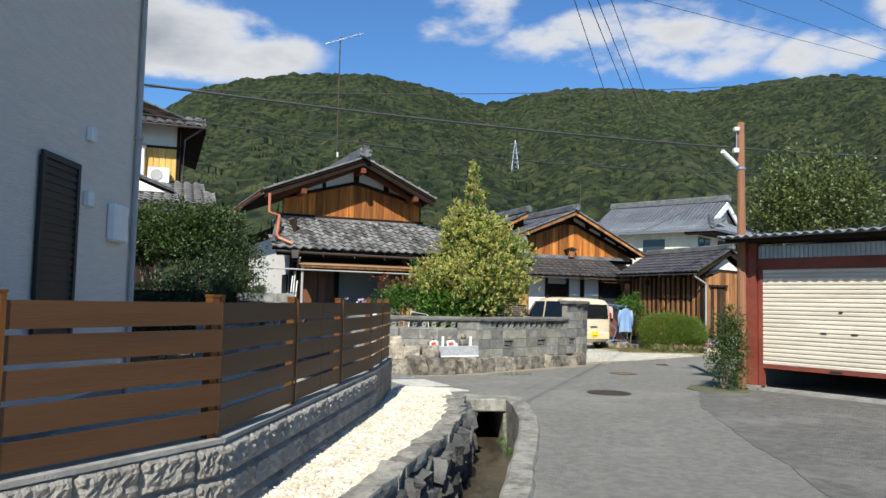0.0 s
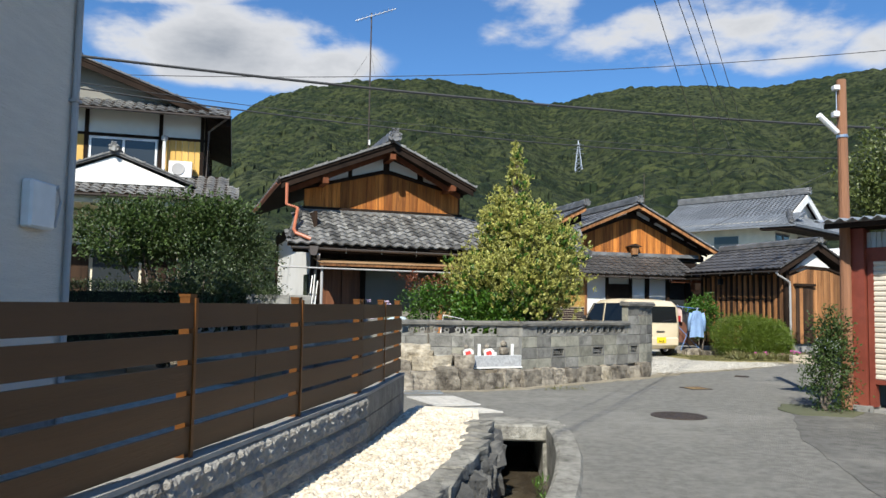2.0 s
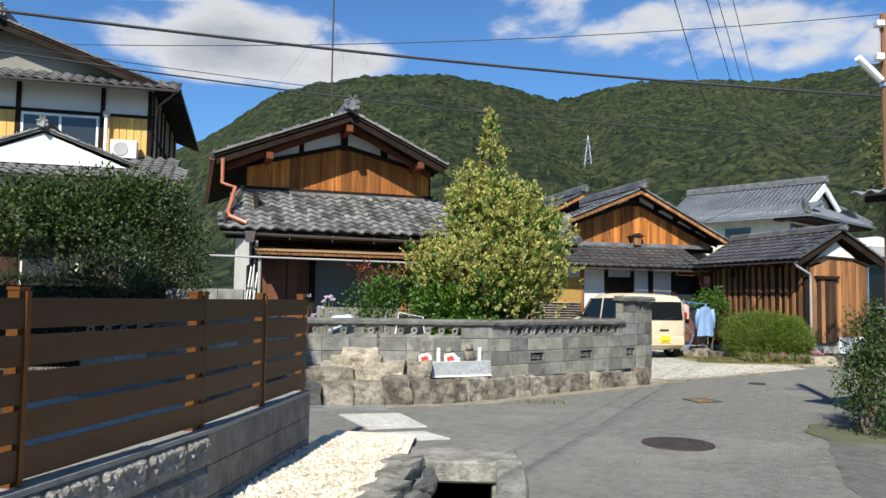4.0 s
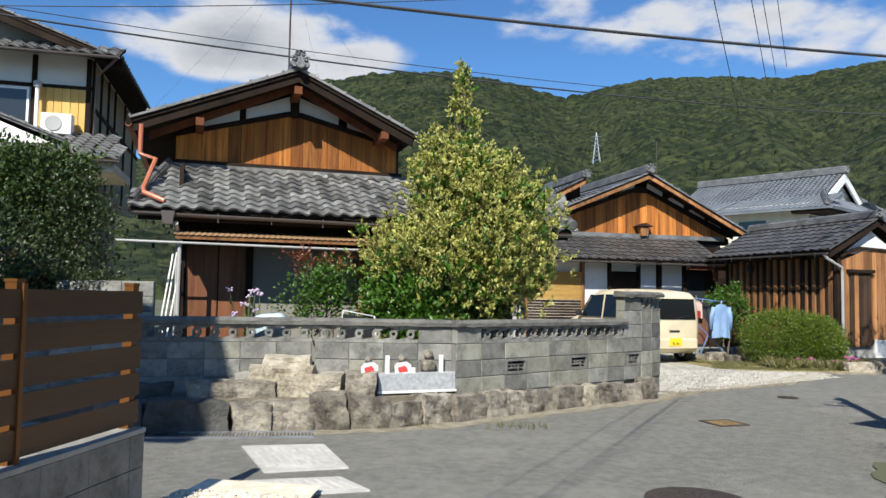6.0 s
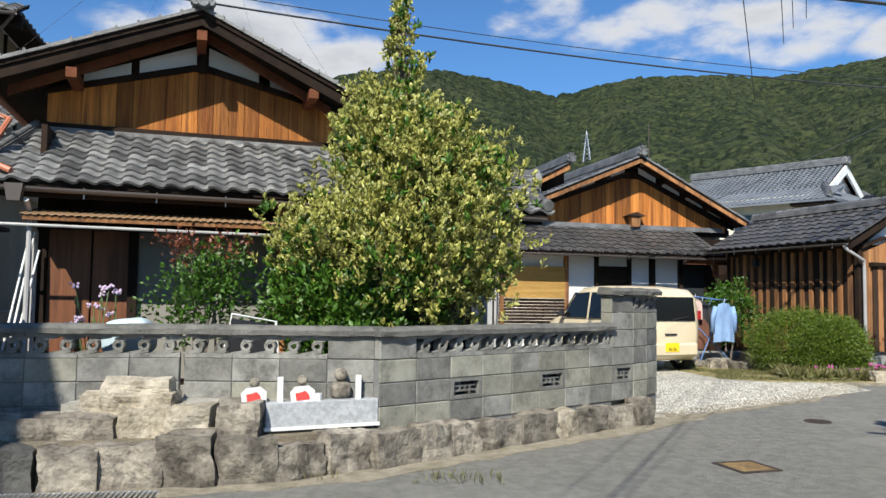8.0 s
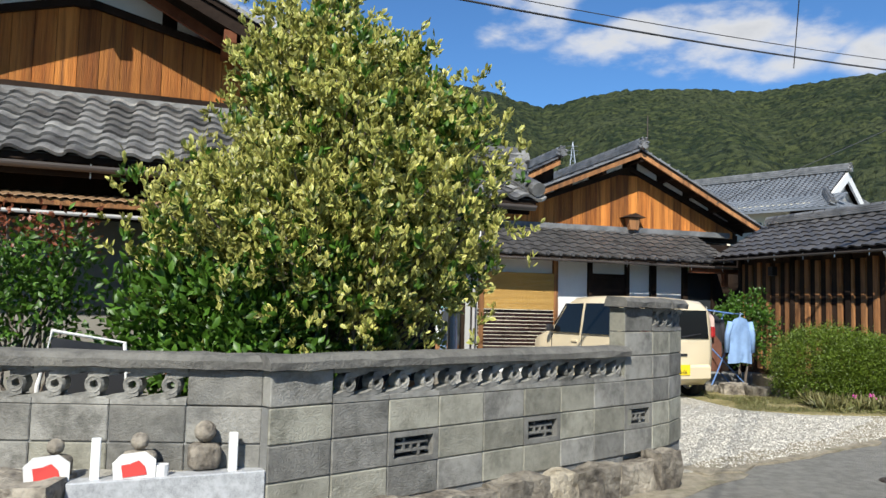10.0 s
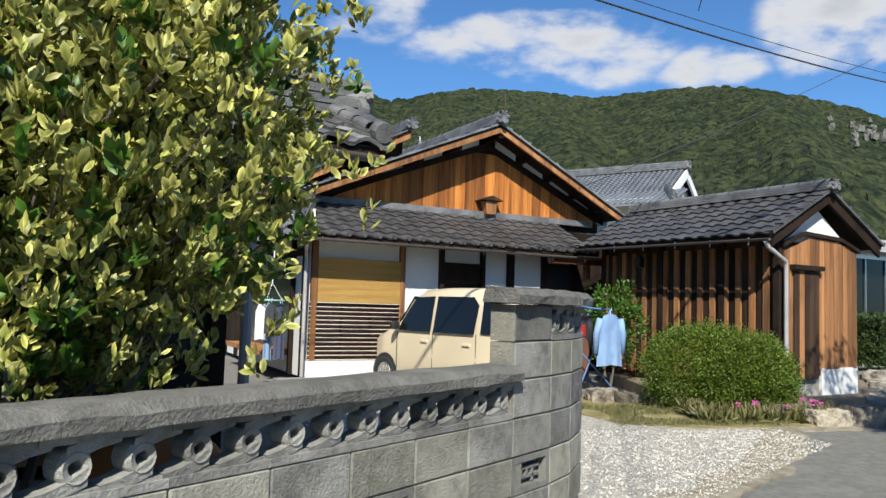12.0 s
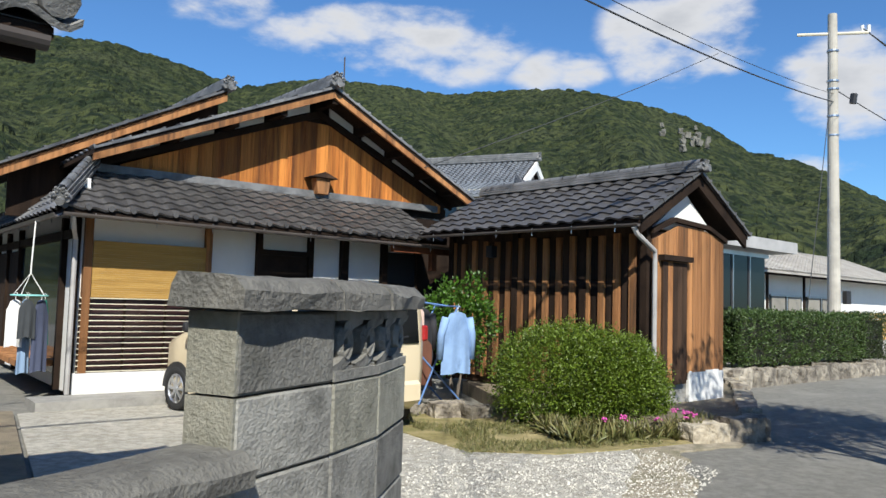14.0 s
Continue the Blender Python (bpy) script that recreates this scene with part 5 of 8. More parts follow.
    for z0, z1 in ((0.95, 1.02), (0.3, 0.42)):
        part("door_rail", B((4.3, 5.1, 0.49, 0.52, z0, z1)), BEAM, h)
    part("head_beam", B((0.03, 5.2, 0.42, 0.54, 2.10, 2.22)), BEAM, h)
    # corrugated awning on a long pipe
    bm = bmesh.new()
    k = 150
    rows = [[], []]
    for i in range(k + 1):
        x = -0.02 + 3.9 * i / k
        zz = 0.008 * math.sin(i * 2.1)
        rows[0].append(bm.verts.new((x, -0.27, 2.20 + zz)))
        rows[1].append(bm.verts.new((x, 0.48, 2.32 + zz)))
    for i in range(k):
        bm.faces.new((rows[0][i], rows[0][i + 1], rows[1][i + 1], rows[1][i]))
    r = bmesh.ops.extrude_face_region(bm, geom=list(bm.faces))
    bmesh.ops.translate(bm, vec=(0, 0, -0.008), verts=[v for v in r["geom"] if isinstance(v, bmesh.types.BMVert)])
    part("corrugated_awning", bm, material("amber_corrugated_sheet", (0.34, 0.20, 0.10), 0.45, 0.3, 5, (0.42, 0.27, 0.15), 0.05), h, "amber-brown corrugated plastic awning")
    part("awning_batten", B((0.0, 3.85, -0.25, -0.20, 2.135, 2.185)), CEDAR_OLD, h)
    part("drying_pole", tube([(-0.75, -0.22, 2.09), (1.5, -0.22, 2.075), (3.9, -0.22, 2.06)], 0.017), PIPE_GREY, h, "long grey metal drying pole")
    for x in (0.06, 5.15):
        part("pipe_post", tube([(x, -0.16, 0.05), (x, -0.16, 2.2)], 0.028 if x < 1 else 0.035), PIPE_GREY, h)
    # orange downpipe that steps over the lower roof
    part("downpipe", tube([(-0.56, 0.72, 3.86), (-0.56, 0.70, 3.42), (-0.34, 0.62, 3.34), (-0.46, 0.22, 2.86), (-0.44, 0.06, 2.78), (-0.16, -0.06, 2.66)], 0.035), COPPER_PIPE, h, "faded orange downpipe")
    part("rain_hopper", prism([(-0.20, -0.17, 2.52), (-0.02, -0.17, 2.52), (-0.05, -0.15, 2.34), (-0.17, -0.15, 2.34)], (0, 0.14, 0)), GUTTER, h)
    part("downpipe", tube([(0.0, -0.09, 2.36), (0.02, 0.1, 2.2), (0.02, 0.4, 2.05), (0.02, 0.4, 0.1)], 0.03), PIPE_GREY, h)
    for q, x in enumerate((-0.10, -0.16, -0.05)):
        part("leaning_pole", tube([(x - 0.12, 0.0 - 0.05 * q, 0.1), (x + 0.12, 0.36, 2.05 - 0.1 * q)], 0.012), WHITE_PLASTIC, h)
    # side wing seen past the garden
    part("side_window", B((-0.05, -0.02, 0.95, 1.5, 1.3, 2.0)), GLASS, h)
    gutter(h, (-0.74, 0.7, 3.86), (-0.74, 7.8, 3.86), COPPER_PIPE, 0.045, False)
    # television aerial on guyed mast
    mx, my, mz = 1.84, 3.77, 8.81
    part("aerial_mast", tube([(mx, my, 4.6), (mx, my, mz + 0.1)], 0.018), IRON, h, "rusty aerial mast")
    bm = tube([(mx - 0.42, my, mz - 0.16), (mx + 0.62, my - 0.15, mz + 0.26)], 0.012)
    for i in range(9):
        x, z = mx - 0.36 + 0.11 * i, mz - 0.13 + 0.045 * i
        tube([(x - 0.03, my - 0.17 - 0.015 * i, z), (x + 0.03, my + 0.17 - 0.015 * i, z)], 0.006, bm, 4)
    part("aerial", bm, METAL, h, "grey metal television aerial")
    part("insulator", tube([(mx + 0.02, my, 5.45), (mx + 0.02, my, 5.58)], 0.03), WHITE_PLASTIC, h)
    for p in ((-0.5, 0.9, 4.05), (3.4, 0.9, 4.15), (-0.4, 6, 4.1), (3.3, 6, 4.2)):
        part("guy_wire", tube([(mx, my, mz - 0.9), p], 0.0018, seg=4), IRON, h)
    return h


def house_b():
    h = thing("tiled_house", at(2.78, 26.45, 0, 17), "single-storey house with cedar gable and dark tiled roofs", "house")
    for bx in ((0.28, 5.9, 0.60, 0.68, 0.1, 2.62), (0.28, 0.36, 0.68, 6.9, 0.1, 3.0), (6.9, 7.0, 1.68, 6.9, 0.1, 3.4), (0.3, 7, 6.9, 7.0, 0.1, 3.4), (5.9, 7.0, 1.6, 1.68, 0.1, 3.0), (5.82, 5.9, 0.68, 1.6, 0.1, 2.6)):
        part("wall", B(bx), PLASTER, h, "white plaster wall")
    part("step", B((-0.3, 6.0, -0.12, 0.50, 0.0, 0.13)), CONCRETE, h, "low concrete step")
    part("plinth", B((0.24, 1.98, 0.50, 0.58, 0.13, 0.40)), PLASTER, h)
    for x, w, m in ((0.34, 0.10, CEDAR_OLD), (1.98, 0.09, CEDAR_OLD), (2.78, 0.08, BEAM), (3.66, 0.08, BEAM), (4.29, 0.13, BEAM), (5.08, 0.1, BEAM), (5.8, 0.1, BEAM)):
        part("post", B((x - w / 2, x + w / 2, 0.50, 0.60, 0.13, 2.55)), m, h)
    part("wall_plate", B((0.25, 5.9, 0.49, 0.60, 2.50, 2.62)), BEAM, h)
    # blind and lattice
    bm = bmesh.new()
    n = 26
    for i in range(n):
        z = 1.40 + (2.16 - 1.40) * i / n
        box(bm, 0.40, 1.93, 0.50 + 0.004 * (i % 2), 0.53, z, z + 0.0275)
    part("reed_blind", bm, REED, h, "golden reed blind")
    back = part("window_glass", B((0.30, 1.95, 0.575, 0.597, 0.40, 1.40)), simple("dark_maroon_room", (0.03, 0.013, 0.014), 0.3), h)
    for i in range(14):
        z = 0.42 + 0.97 * i / 13
        part("lattice_slat", B((0.26, 1.94, 0.505, 0.53, z - 0.0055, z + 0.0055)), CREAM, h)
    for x in (0.28, 0.85, 1.4, 1.93):
        part("lattice_post", B((x - 0.012, x + 0.012, 0.53, 0.55, 0.40, 1.40)), BEAM, h)
    part("entrance_door", B((2.82, 3.62, 0.56, 0.598, 0.13, 2.12)), BEAM, h, "dark wooden sliding entrance door")
    part("lintel", B((2.78, 3.66, 0.52, 0.598, 2.12, 2.20)), BEAM, h)
    part("doorbell_plate", B((2.68, 2.75, 0.585, 0.6, 1.50, 1.75)), WHITE_PLASTIC, h)
    part("dark_opening", B((5.12, 5.78, 0.56, 0.598, 0.13, 2.3)), GLASS, h)
    part("side_opening", B((0.25, 0.278, 1.5, 4.6, 0.3, 2.2)), GLASS, h, "dark sliding doors on the garden side")
    part("veranda_floor", B((-0.25, 0.25, 1.5, 4.6, 0.42, 0.50)), CEDAR_OLD, h)
    for y in (0.75, 1.45, 4.65, 5.8, 7.0, 8.2, 9.4, 10.6):
        part("side_post", B((0.20, 0.279, y - 0.05, y + 0.05, 0.1, 2.5)), BEAM, h)
    part("side_rail", B((0.21, 0.279, 0.8, 13.0, 2.2, 2.32)), BEAM, h)
    # dark colour covers both the dark sliding doors and this side's shade
    part("wing_wall", B((0.28, 0.36, 7.0, 13.0, 0.1, 3.0)), CEDAR_DARK, h, "garden-side wing wall, darkened for its shade and doors")
    part("garden_shutter", B((0.25, 0.278, 4.7, 6.9, 0.3, 2.15)), CEDAR_DARK, h, "dark wooden rain shutters")
    part("wing_door", B((0.25, 0.278, 7.1, 9.3, 0.3, 2.15)), GLASS, h)
    part("wing_shutter", B((0.25, 0.278, 9.5, 12.8, 0.3, 2.15)), CEDAR_DARK, h)
    part("wing_roof_deck", prism([V3(-0.6, 6.5, 2.5), V3(2.4, 6.5, 3.7), V3(2.4, 13.2, 3.7), V3(-0.6, 13.2, 2.5)], (0, 0, -0.06)), BEAM, h)
    joined_tiles("wing_roof_tiles", h, TILE, V3(-0.64, 13.2, 2.5), V3(0, -1, 0), V3(3.0, 0, 1.2).normalized(), 24, 13, 0.275, 0.24, 0.022)
    gutter(h, (-0.16, 0.0, 2.44), (-0.16, 6.5, 2.44))
    # gable
    gw = part("gable_wall", prism([(0.75, 1.55, 3.1), (7.2, 1.55, 3.1), (7.2, 1.55, 3.30), (4.25, 1.55, 4.66), (0.75, 1.55, 3.30)], (0, 0.05, 0)), BEAM, h)
    boards(gw, CEDAR, (0.95, 1.55, 0), (1, 0, 0), 1, 6.1, lambda x: (3.22, max(3.22, min(3.30 + (x + 0.2) * 0.40, 4.56, 3.30 + (6.25 - x) * 0.46))), 26, seed=8)
    bm = bmesh.new()
    rafter = prism([(0.6, 1.47, 3.28), (4.25, 1.47, 4.66), (7.3, 1.47, 3.30), (7.3, 1.47, 3.42), (4.25, 1.47, 4.78), (0.6, 1.47, 3.40)], (0, 0.07, 0))
    part("gable_rafter", rafter, BEAM, h)
    bm.free()
    for x0, x1 in ((4.45, 4.95), (5.15, 5.65), (5.85, 6.35), (6.5, 6.9), (3.45, 4.05), (2.6, 3.2), (1.75, 2.35), (1.0, 1.5)):
        k = 0.455 if x0 > 4.25 else 0.385
        za, zb = 4.80 - k * abs(x0 - 4.25), 4.80 - k * abs(x1 - 4.25)
        part("plaster_infill", prism([(x0, 1.5, za), (x1, 1.5, zb), (x1, 1.5, zb + 0.15), (x0, 1.5, za + 0.15)], (0, 0.03, 0)), PLASTER, h)
    for x in (0.9, 1.62, 2.48, 3.3, 4.25, 5.05, 5.75, 6.42, 7.0):
        k = 0.455 if x > 4.25 else 0.385
        z = 4.86 - k * abs(x - 4.25)
        part("purlin", B((x - 0.06, x + 0.06, 0.95, 1.55, z - 0.06, z + 0.08)), BEAM, h)
    pk, lt, rt = V3(4.20, 0.90, 5.05), V3(0.42, 0.90, 3.45), V3(7.42, 0.90, 3.44)
    for tip, sgn in ((lt, -1), (rt, 1)):
        d = pk - tip
        part("roof_deck", prism([tip, pk, pk + V3(0, 6.6, 0), tip + V3(0, 6.6, 0)], (0, 0, -0.06)), BEAM, h)
        o, u = (tip + V3(0, 6.6, 0), V3(0, -1, 0)) if sgn < 0 else (tip, V3(0, 1, 0))
        joined_tiles("roof_tiles", h, TILE, o, u, d.normalized(), 24, int(d.length / 0.235), 0.275, 0.235, 0.022)
        edge_tiles(h, tip, pk, TILE)
    barge(h, [lt + V3(0, 0.0, -0.06), pk + V3(0, 0, -0.06), rt + V3(0, 0, -0.06)], 0, 0.10, CEDAR_OLD)
    ridge(h, (4.20, 0.86, 5.08), (4.20, 7.3, 5.08), RIDGE_TILE, 0.24, 0.22)
    # second roof behind
    pk2, lt2 = V3(2.95, 2.5, 5.08), V3(-0.6, 2.5, 3.25)
    d = pk2 - lt2
    part("back_roof_deck", prism([lt2, pk2, pk2 + V3(0, 5, 0), lt2 + V3(0, 5, 0)], (0, 0, -0.08)), BEAM, h)
    joined_tiles("back_roof_tiles", h, TILE, lt2 + V3(0, 5, 0), V3(0, -1, 0), d.normalized(), 18, int(d.length / 0.235), 0.275, 0.235, 0.022)
    edge_tiles(h, lt2, pk2, TILE)
    part("barge_board", prism([lt2, pk2, pk2 - UZ * 0.18, lt2 - UZ * 0.18], (0, 0.05, 0)), CEDAR_OLD, h)
    ridge(h, (2.95, 2.46, 5.10), (2.95, 7.4, 5.10), RIDGE_TILE, 0.24, 0.22)
    part("back_gable", prism([(-0.3, 2.9, 2.6), (2.95, 2.9, 2.6), (2.95, 2.9, 4.95), (-0.3, 2.9, 3.3)], (0, 0.06, 0)), CEDAR_DARK, h)
    # lower roof
    lo, hi = V3(-0.1, -0.02, 2.50), V3(0.55, 1.52, 3.24)
    s = (V3(0, 1.54, 0.74)).normalized()
    part("lower_roof_deck", prism([lo, lo + V3(6.1, 0, 0), V3(6.0, 1.52, 3.24), V3(0.6, 1.52, 3.24)], (0, 0, -0.05)), BEAM, h)
    roof = part("lower_roof", prism([lo + V3(0.02, 0, 0.004), lo + V3(6.08, 0, 0.004), V3(6.0, 1.52, 3.244), V3(0.62, 1.52, 3.244)], (0, 0, 0.004)), TILE_BROWN, h, "dark interlocking roof tiles")
    lay_tiles(roof, tile_data("tile", 0.268, 0.24, 0.02, TILE_BROWN), lo + V3(0, -0.03, 0.0), V3(1, 0, 0), s, 22, 7, 0.274, 0.243, cut=lambda i, j: i * 0.274 < j * 0.095 - 0.1, seed=12, jitter=0.003)
    dd = disc_data(0.045, TILE_BROWN)
    for i in range(23):
        share("eave_disc", dd, roof, basis(V3(-0.1 + i * 0.274, -0.06, 2.535), V3(1, 0, 0), V3(0, 1, 0)))
    # hip and the side slope
    ridge(h, (-0.14, -0.06, 2.58), (0.58, 1.5, 3.32), RIDGE_TILE, 0.2, 0.2)
    part("side_roof_deck", prism([V3(-0.1, 0, 2.50), V3(0.6, 1.52, 3.24), V3(0.6, 6.5, 3.24), V3(-0.1, 6.5, 2.5)], (0, 0, -0.05)), BEAM, h)
    joined_tiles("side_roof_tiles", h, TILE, V3(-0.14, 6.5, 2.5), V3(0, -1, 0), V3(0.7, 0, 0.74).normalized(), 23, 4, 0.275, 0.24, 0.022, cut=lambda i, j: i > 23 - 1 - j)
    part("ridge_band", B((0.62, 6.9, 1.42, 1.54, 3.22, 3.34)), RIDGE_TILE, h)
    gutter(h, (-0.12, -0.06, 2.45), (6.0, -0.06, 2.42))
    part("downpipe", tube([(0.0, -0.05, 2.42), (0.05, 0.1, 2.28), (0.16, 0.45, 2.15), (0.17, 0.48, 0.14)], 0.032), PIPE_GREY, h)
    # added dark wall: hides a bright gap and stands in for the dim porch
    part("porch_wall", B((5.95, 8.6, 1.0, 1.05, 0.1, 3.0)), CEDAR_DARK, h, "dark filler wall added to close the gap behind the porch")
    # lantern on the gable
    lamp = part("gable_lantern", prism([(4.16, 1.28, 3.28), (4.36, 1.28, 3.28), (4.40, 1.28, 3.55), (4.12, 1.28, 3.55)], (0, 0.2, 0)), CEDAR_OLD, h, "small wooden box lantern")
    part("lantern_roof", prism([(4.0, 1.22, 3.56), (4.52, 1.22, 3.56), (4.26, 1.22, 3.66)], (0, 0.3, 0)), CEDAR_DARK, lamp)
    # porch roof stub between house and shed
    part("porch_beam", B((4.9, 6.2, 0.0, 0.1, 2.28, 2.40), (5.7, 5.8, 0.0, 0.1, 2.0, 2.4)), RED_BEAM, h)
    part("aerial_mast", tube([(5.9, 3.5, 4.2), (5.9, 3.5, 6.6)], 0.015), IRON, h)
    return h


def shed():
    h = thing("wooden_shed", at(9.45, 23.95, 0, 20.4), "weathered cedar shed with a tiled gable roof", "shed")
    zb = 0.22
    part("wall", B((0.50, 0.54, 0.16, 4.0, zb, 2.6), (2.33, 2.37, 0.16, 4.0, zb, 2.6), (0.54, 2.33, 3.94, 4.0, zb, 2.6)), CEDAR_DARK, h)
    gw = part("gable_wall", B((0.50, 2.37, 0.14, 0.17, 0.5, 2.5)), CEDAR_DARK, h)
    boards(gw, CEDAR_OLD, (0.5, 0.14, 0), (1, 0, 0), 1, 1.87, lambda x: (0.60, min(2.62, 2.38 + x * 0.38, 2.62 - (x - 1.25) * 0.2)), 15, seed=5, thick=0.018)
    part("plaster_gable", prism([(0.62, 0.20, 2.55), (2.26, 0.20, 2.55), (1.44, 0.20, 3.10)], (0, 0.04, 0)), PLASTER, h, "white plaster gable")
    part("gable_beam", prism([(0.46, 0.08, 2.46), (1.0, 0.08, 2.66), (1.9, 0.08, 2.62), (2.42, 0.08, 2.46), (2.42, 0.08, 2.52), (1.9, 0.08, 2.68), (1.0, 0.08, 2.72), (0.46, 0.08, 2.52)], (0, 0.08, 0)), BEAM, h)
    part("plinth", B((1.42, 2.38, 0.12, 0.2, 0.0, 0.62)), PLASTER, h, "white painted concrete plinth")
    part("plinth_side", B((0.5, 1.42, 0.16, 0.24, 0.0, 0.45)), CONCRETE, h)
    door = part("shed_door", B((0.70, 1.30, 0.095, 0.118, 0.46, 2.10)), CEDAR_DARK, h, "narrow dark plank door")
    for i in range(5):
        part("plank", B((0.70 + 0.12 * i, 0.815 + 0.12 * i, 0.085, 0.096, 0.46, 2.10)), CEDAR_OLD if i == 1 else CEDAR_DARK, door)
    part("door_hood", B((0.62, 1.36, 0.02, 0.13, 2.12, 2.19)), BEAM, h)
    # slatted long side over a dark wall: proud planks weathered, recessed ones nearly black
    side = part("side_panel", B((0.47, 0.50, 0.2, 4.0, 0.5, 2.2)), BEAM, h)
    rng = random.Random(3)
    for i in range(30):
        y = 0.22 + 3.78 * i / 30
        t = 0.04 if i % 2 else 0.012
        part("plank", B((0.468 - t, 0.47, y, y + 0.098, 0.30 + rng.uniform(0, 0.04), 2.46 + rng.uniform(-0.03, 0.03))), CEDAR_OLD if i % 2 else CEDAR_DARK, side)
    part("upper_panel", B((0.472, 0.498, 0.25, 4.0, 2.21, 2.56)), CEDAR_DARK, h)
    for y in (0.2, 1.2, 2.5, 3.95):
        part("post", B((0.40, 0.52, y - 0.05, y + 0.05, 0.2, 2.6)), BEAM, h)
    pk, lt, rt = V3(1.44, 0.0, 3.38), V3(0.0, 0.0, 2.60), V3(2.88, 0.0, 2.60)
    L = 4.25
    for tip, sgn in ((lt, -1), (rt, 1)):
        d = pk - tip
        deck = part("roof_deck", prism([tip, pk, pk + V3(0, L, 0), tip + V3(0, L, 0)], (0, 0, -0.05)), BEAM, h)
        if sgn < 0:
            lay_tiles(deck, tile_data("tile", 0.272, 0.235, 0.02, TILE_BROWN), tip + V3(-0.03, L, 0.0), V3(0, -1, 0), d.normalized(), 16, 7, 0.268, 0.236, seed=31, jitter=0.003)
        else:
            joined_tiles("far_slope_tiles", h, TILE_BROWN, tip, V3(0, 1, 0), d.normalized(), 16, 7, 0.268, 0.236, 0.02)
        edge_tiles(h, tip + V3(0, -0.02, 0), pk + V3(0, -0.02, 0), TILE_BROWN, 0.1)
    barge(h, [lt + V3(0.04, 0.0, -0.03), pk + V3(0, 0, -0.04), rt + V3(-0.04, 0, -0.03)], 0, 0.15, BEAM)
    ridge(h, (1.44, -0.05, 3.40), (1.44, L + 0.03, 3.40), RIDGE_TILE, 0.16, 0.2)
    gutter(h, (-0.05, -0.02, 2.54), (-0.05, L, 2.56), r=0.04)
    part("downpipe", tube([(-0.05, 0.05, 2.50), (0.02, 0.05, 2.42), (0.42, 0.04, 2.22), (0.44, 0.05, 2.1), (0.44, 0.05, 0.3)], 0.032), PIPE_GREY, h)
    part("wall_lamp", B((0.30, 0.42, 2.9, 3.02, 2.20, 2.38)), BLACK, h)
    return h


def house_c():
    h = thing("two_storey_house", at(-6.2, 22.2, 0, 17), "two-storey plastered house with grey tiled roofs", "house")
    part("wall", B((-7.2, -0.5, 0.72, 7.5, 3.7, 6.6)), PLASTER, h, "white plaster wall with dark timbers")
    # side faces away from the sun; its shade is put into a darker tan
    part("side_wall", B((-0.5, -0.47, 0.75, 7.4, 3.72, 6.5)), SHADED_TAN, h, "rendered side wall, tan darkened for its shade")
    part("side_wall", B((-1.0, -0.985, 0.22, 7.4, 0.0, 3.68)), SHADED_TAN, h, "rendered side wall, tan darkened for its shade")
    for y in (0.8, 1.7, 2.6, 3.5, 5.0, 6.5):
        part("timber_post", B((-0.47, -0.43, y - 0.05, y + 0.05, 3.75, 6.5)), BEAM, h)
    part("timber_rail", B((-0.47, -0.435, 0.85, 7.4, 5.4, 5.5)), BEAM, h)
    part("side_window", B((-0.99, -0.96, 1.2, 2.4, 0.9, 2.4)), GLASS, h)
    part("side_canopy", B((-0.99, -0.45, 1.0, 2.6, 2.6, 2.68)), BEAM, h)
    part("outdoor_unit", B((-0.98, -0.6, 3.4, 4.2, 0.3, 0.95)), PIPE_GREY, h, "grey outdoor heat pump unit", bevel=0.01)
    for x in (-0.53, -1.62, -3.5, -4.62, -6.0):
        part("timber_post", B((x - 0.05, x + 0.05, 0.67, 0.72, 4.3, 6.5)), BEAM, h)
    part("timber_rail", B((-7.2, -0.46, 0.68, 0.72, 5.80, 5.88)), BEAM, h)
    for x0, x1 in ((-1.55, -0.55), (-4.6, -3.55)):
        n = 6
        for i in range(n):
            part("yellow_board", B((x0 + (x1 - x0) * i / n + 0.006, x0 + (x1 - x0) * (i + 1) / n - 0.006, 0.68, 0.70, 4.6, 5.8)), YELLOW_WOOD, h)
    for x0, x1 in ((-3.42, -1.70), (-6.0, -4.7)):
        w = part("window", B((x0, x1, 0.69, 0.715, 4.75, 5.78)), GLASS, h)
        part("window_frame", B((x0, x1, 0.675, 0.69, 5.72, 5.78), (x0, x1, 0.675, 0.69, 4.75, 4.8), (x0, x0 + 0.05, 0.675, 0.69, 4.8, 5.72), (x1 - 0.05, x1, 0.675, 0.69, 4.8, 5.72), ((x0 + x1) / 2 - 0.03, (x0 + x1) / 2 + 0.03, 0.675, 0.69, 4.8, 5.72)), WHITE_PLASTIC, w)
    pk, lt, rt = V3(-3.86, 0.2, 7.85), V3(-7.9, 0.2, 6.42), V3(0.22, 0.2, 6.42)
    for tip, sgn in ((lt, -1), (rt, 1)):
        d = pk - tip
        part("roof_deck", prism([tip, pk, pk + V3(0, 7.6, 0), tip + V3(0, 7.6, 0)], (0, 0, -0.08)), BEAM, h)
        o, u = (tip + V3(0, 7.6, 0), V3(0, -1, 0)) if sgn < 0 else (tip, V3(0, 1, 0))
        joined_tiles("roof_tiles", h, TILE, o, u, d.normalized(), 28, int(d.length / 0.24), 0.272, 0.24, 0.03)
        edge_tiles(h, tip, pk, TILE, 0.16)
    barge(h, [lt + V3(0, 0.02, -0.06), pk + V3(0, 0.02, -0.06), rt + V3(0, 0.02, -0.06)], 0, 0.18, BEAM)
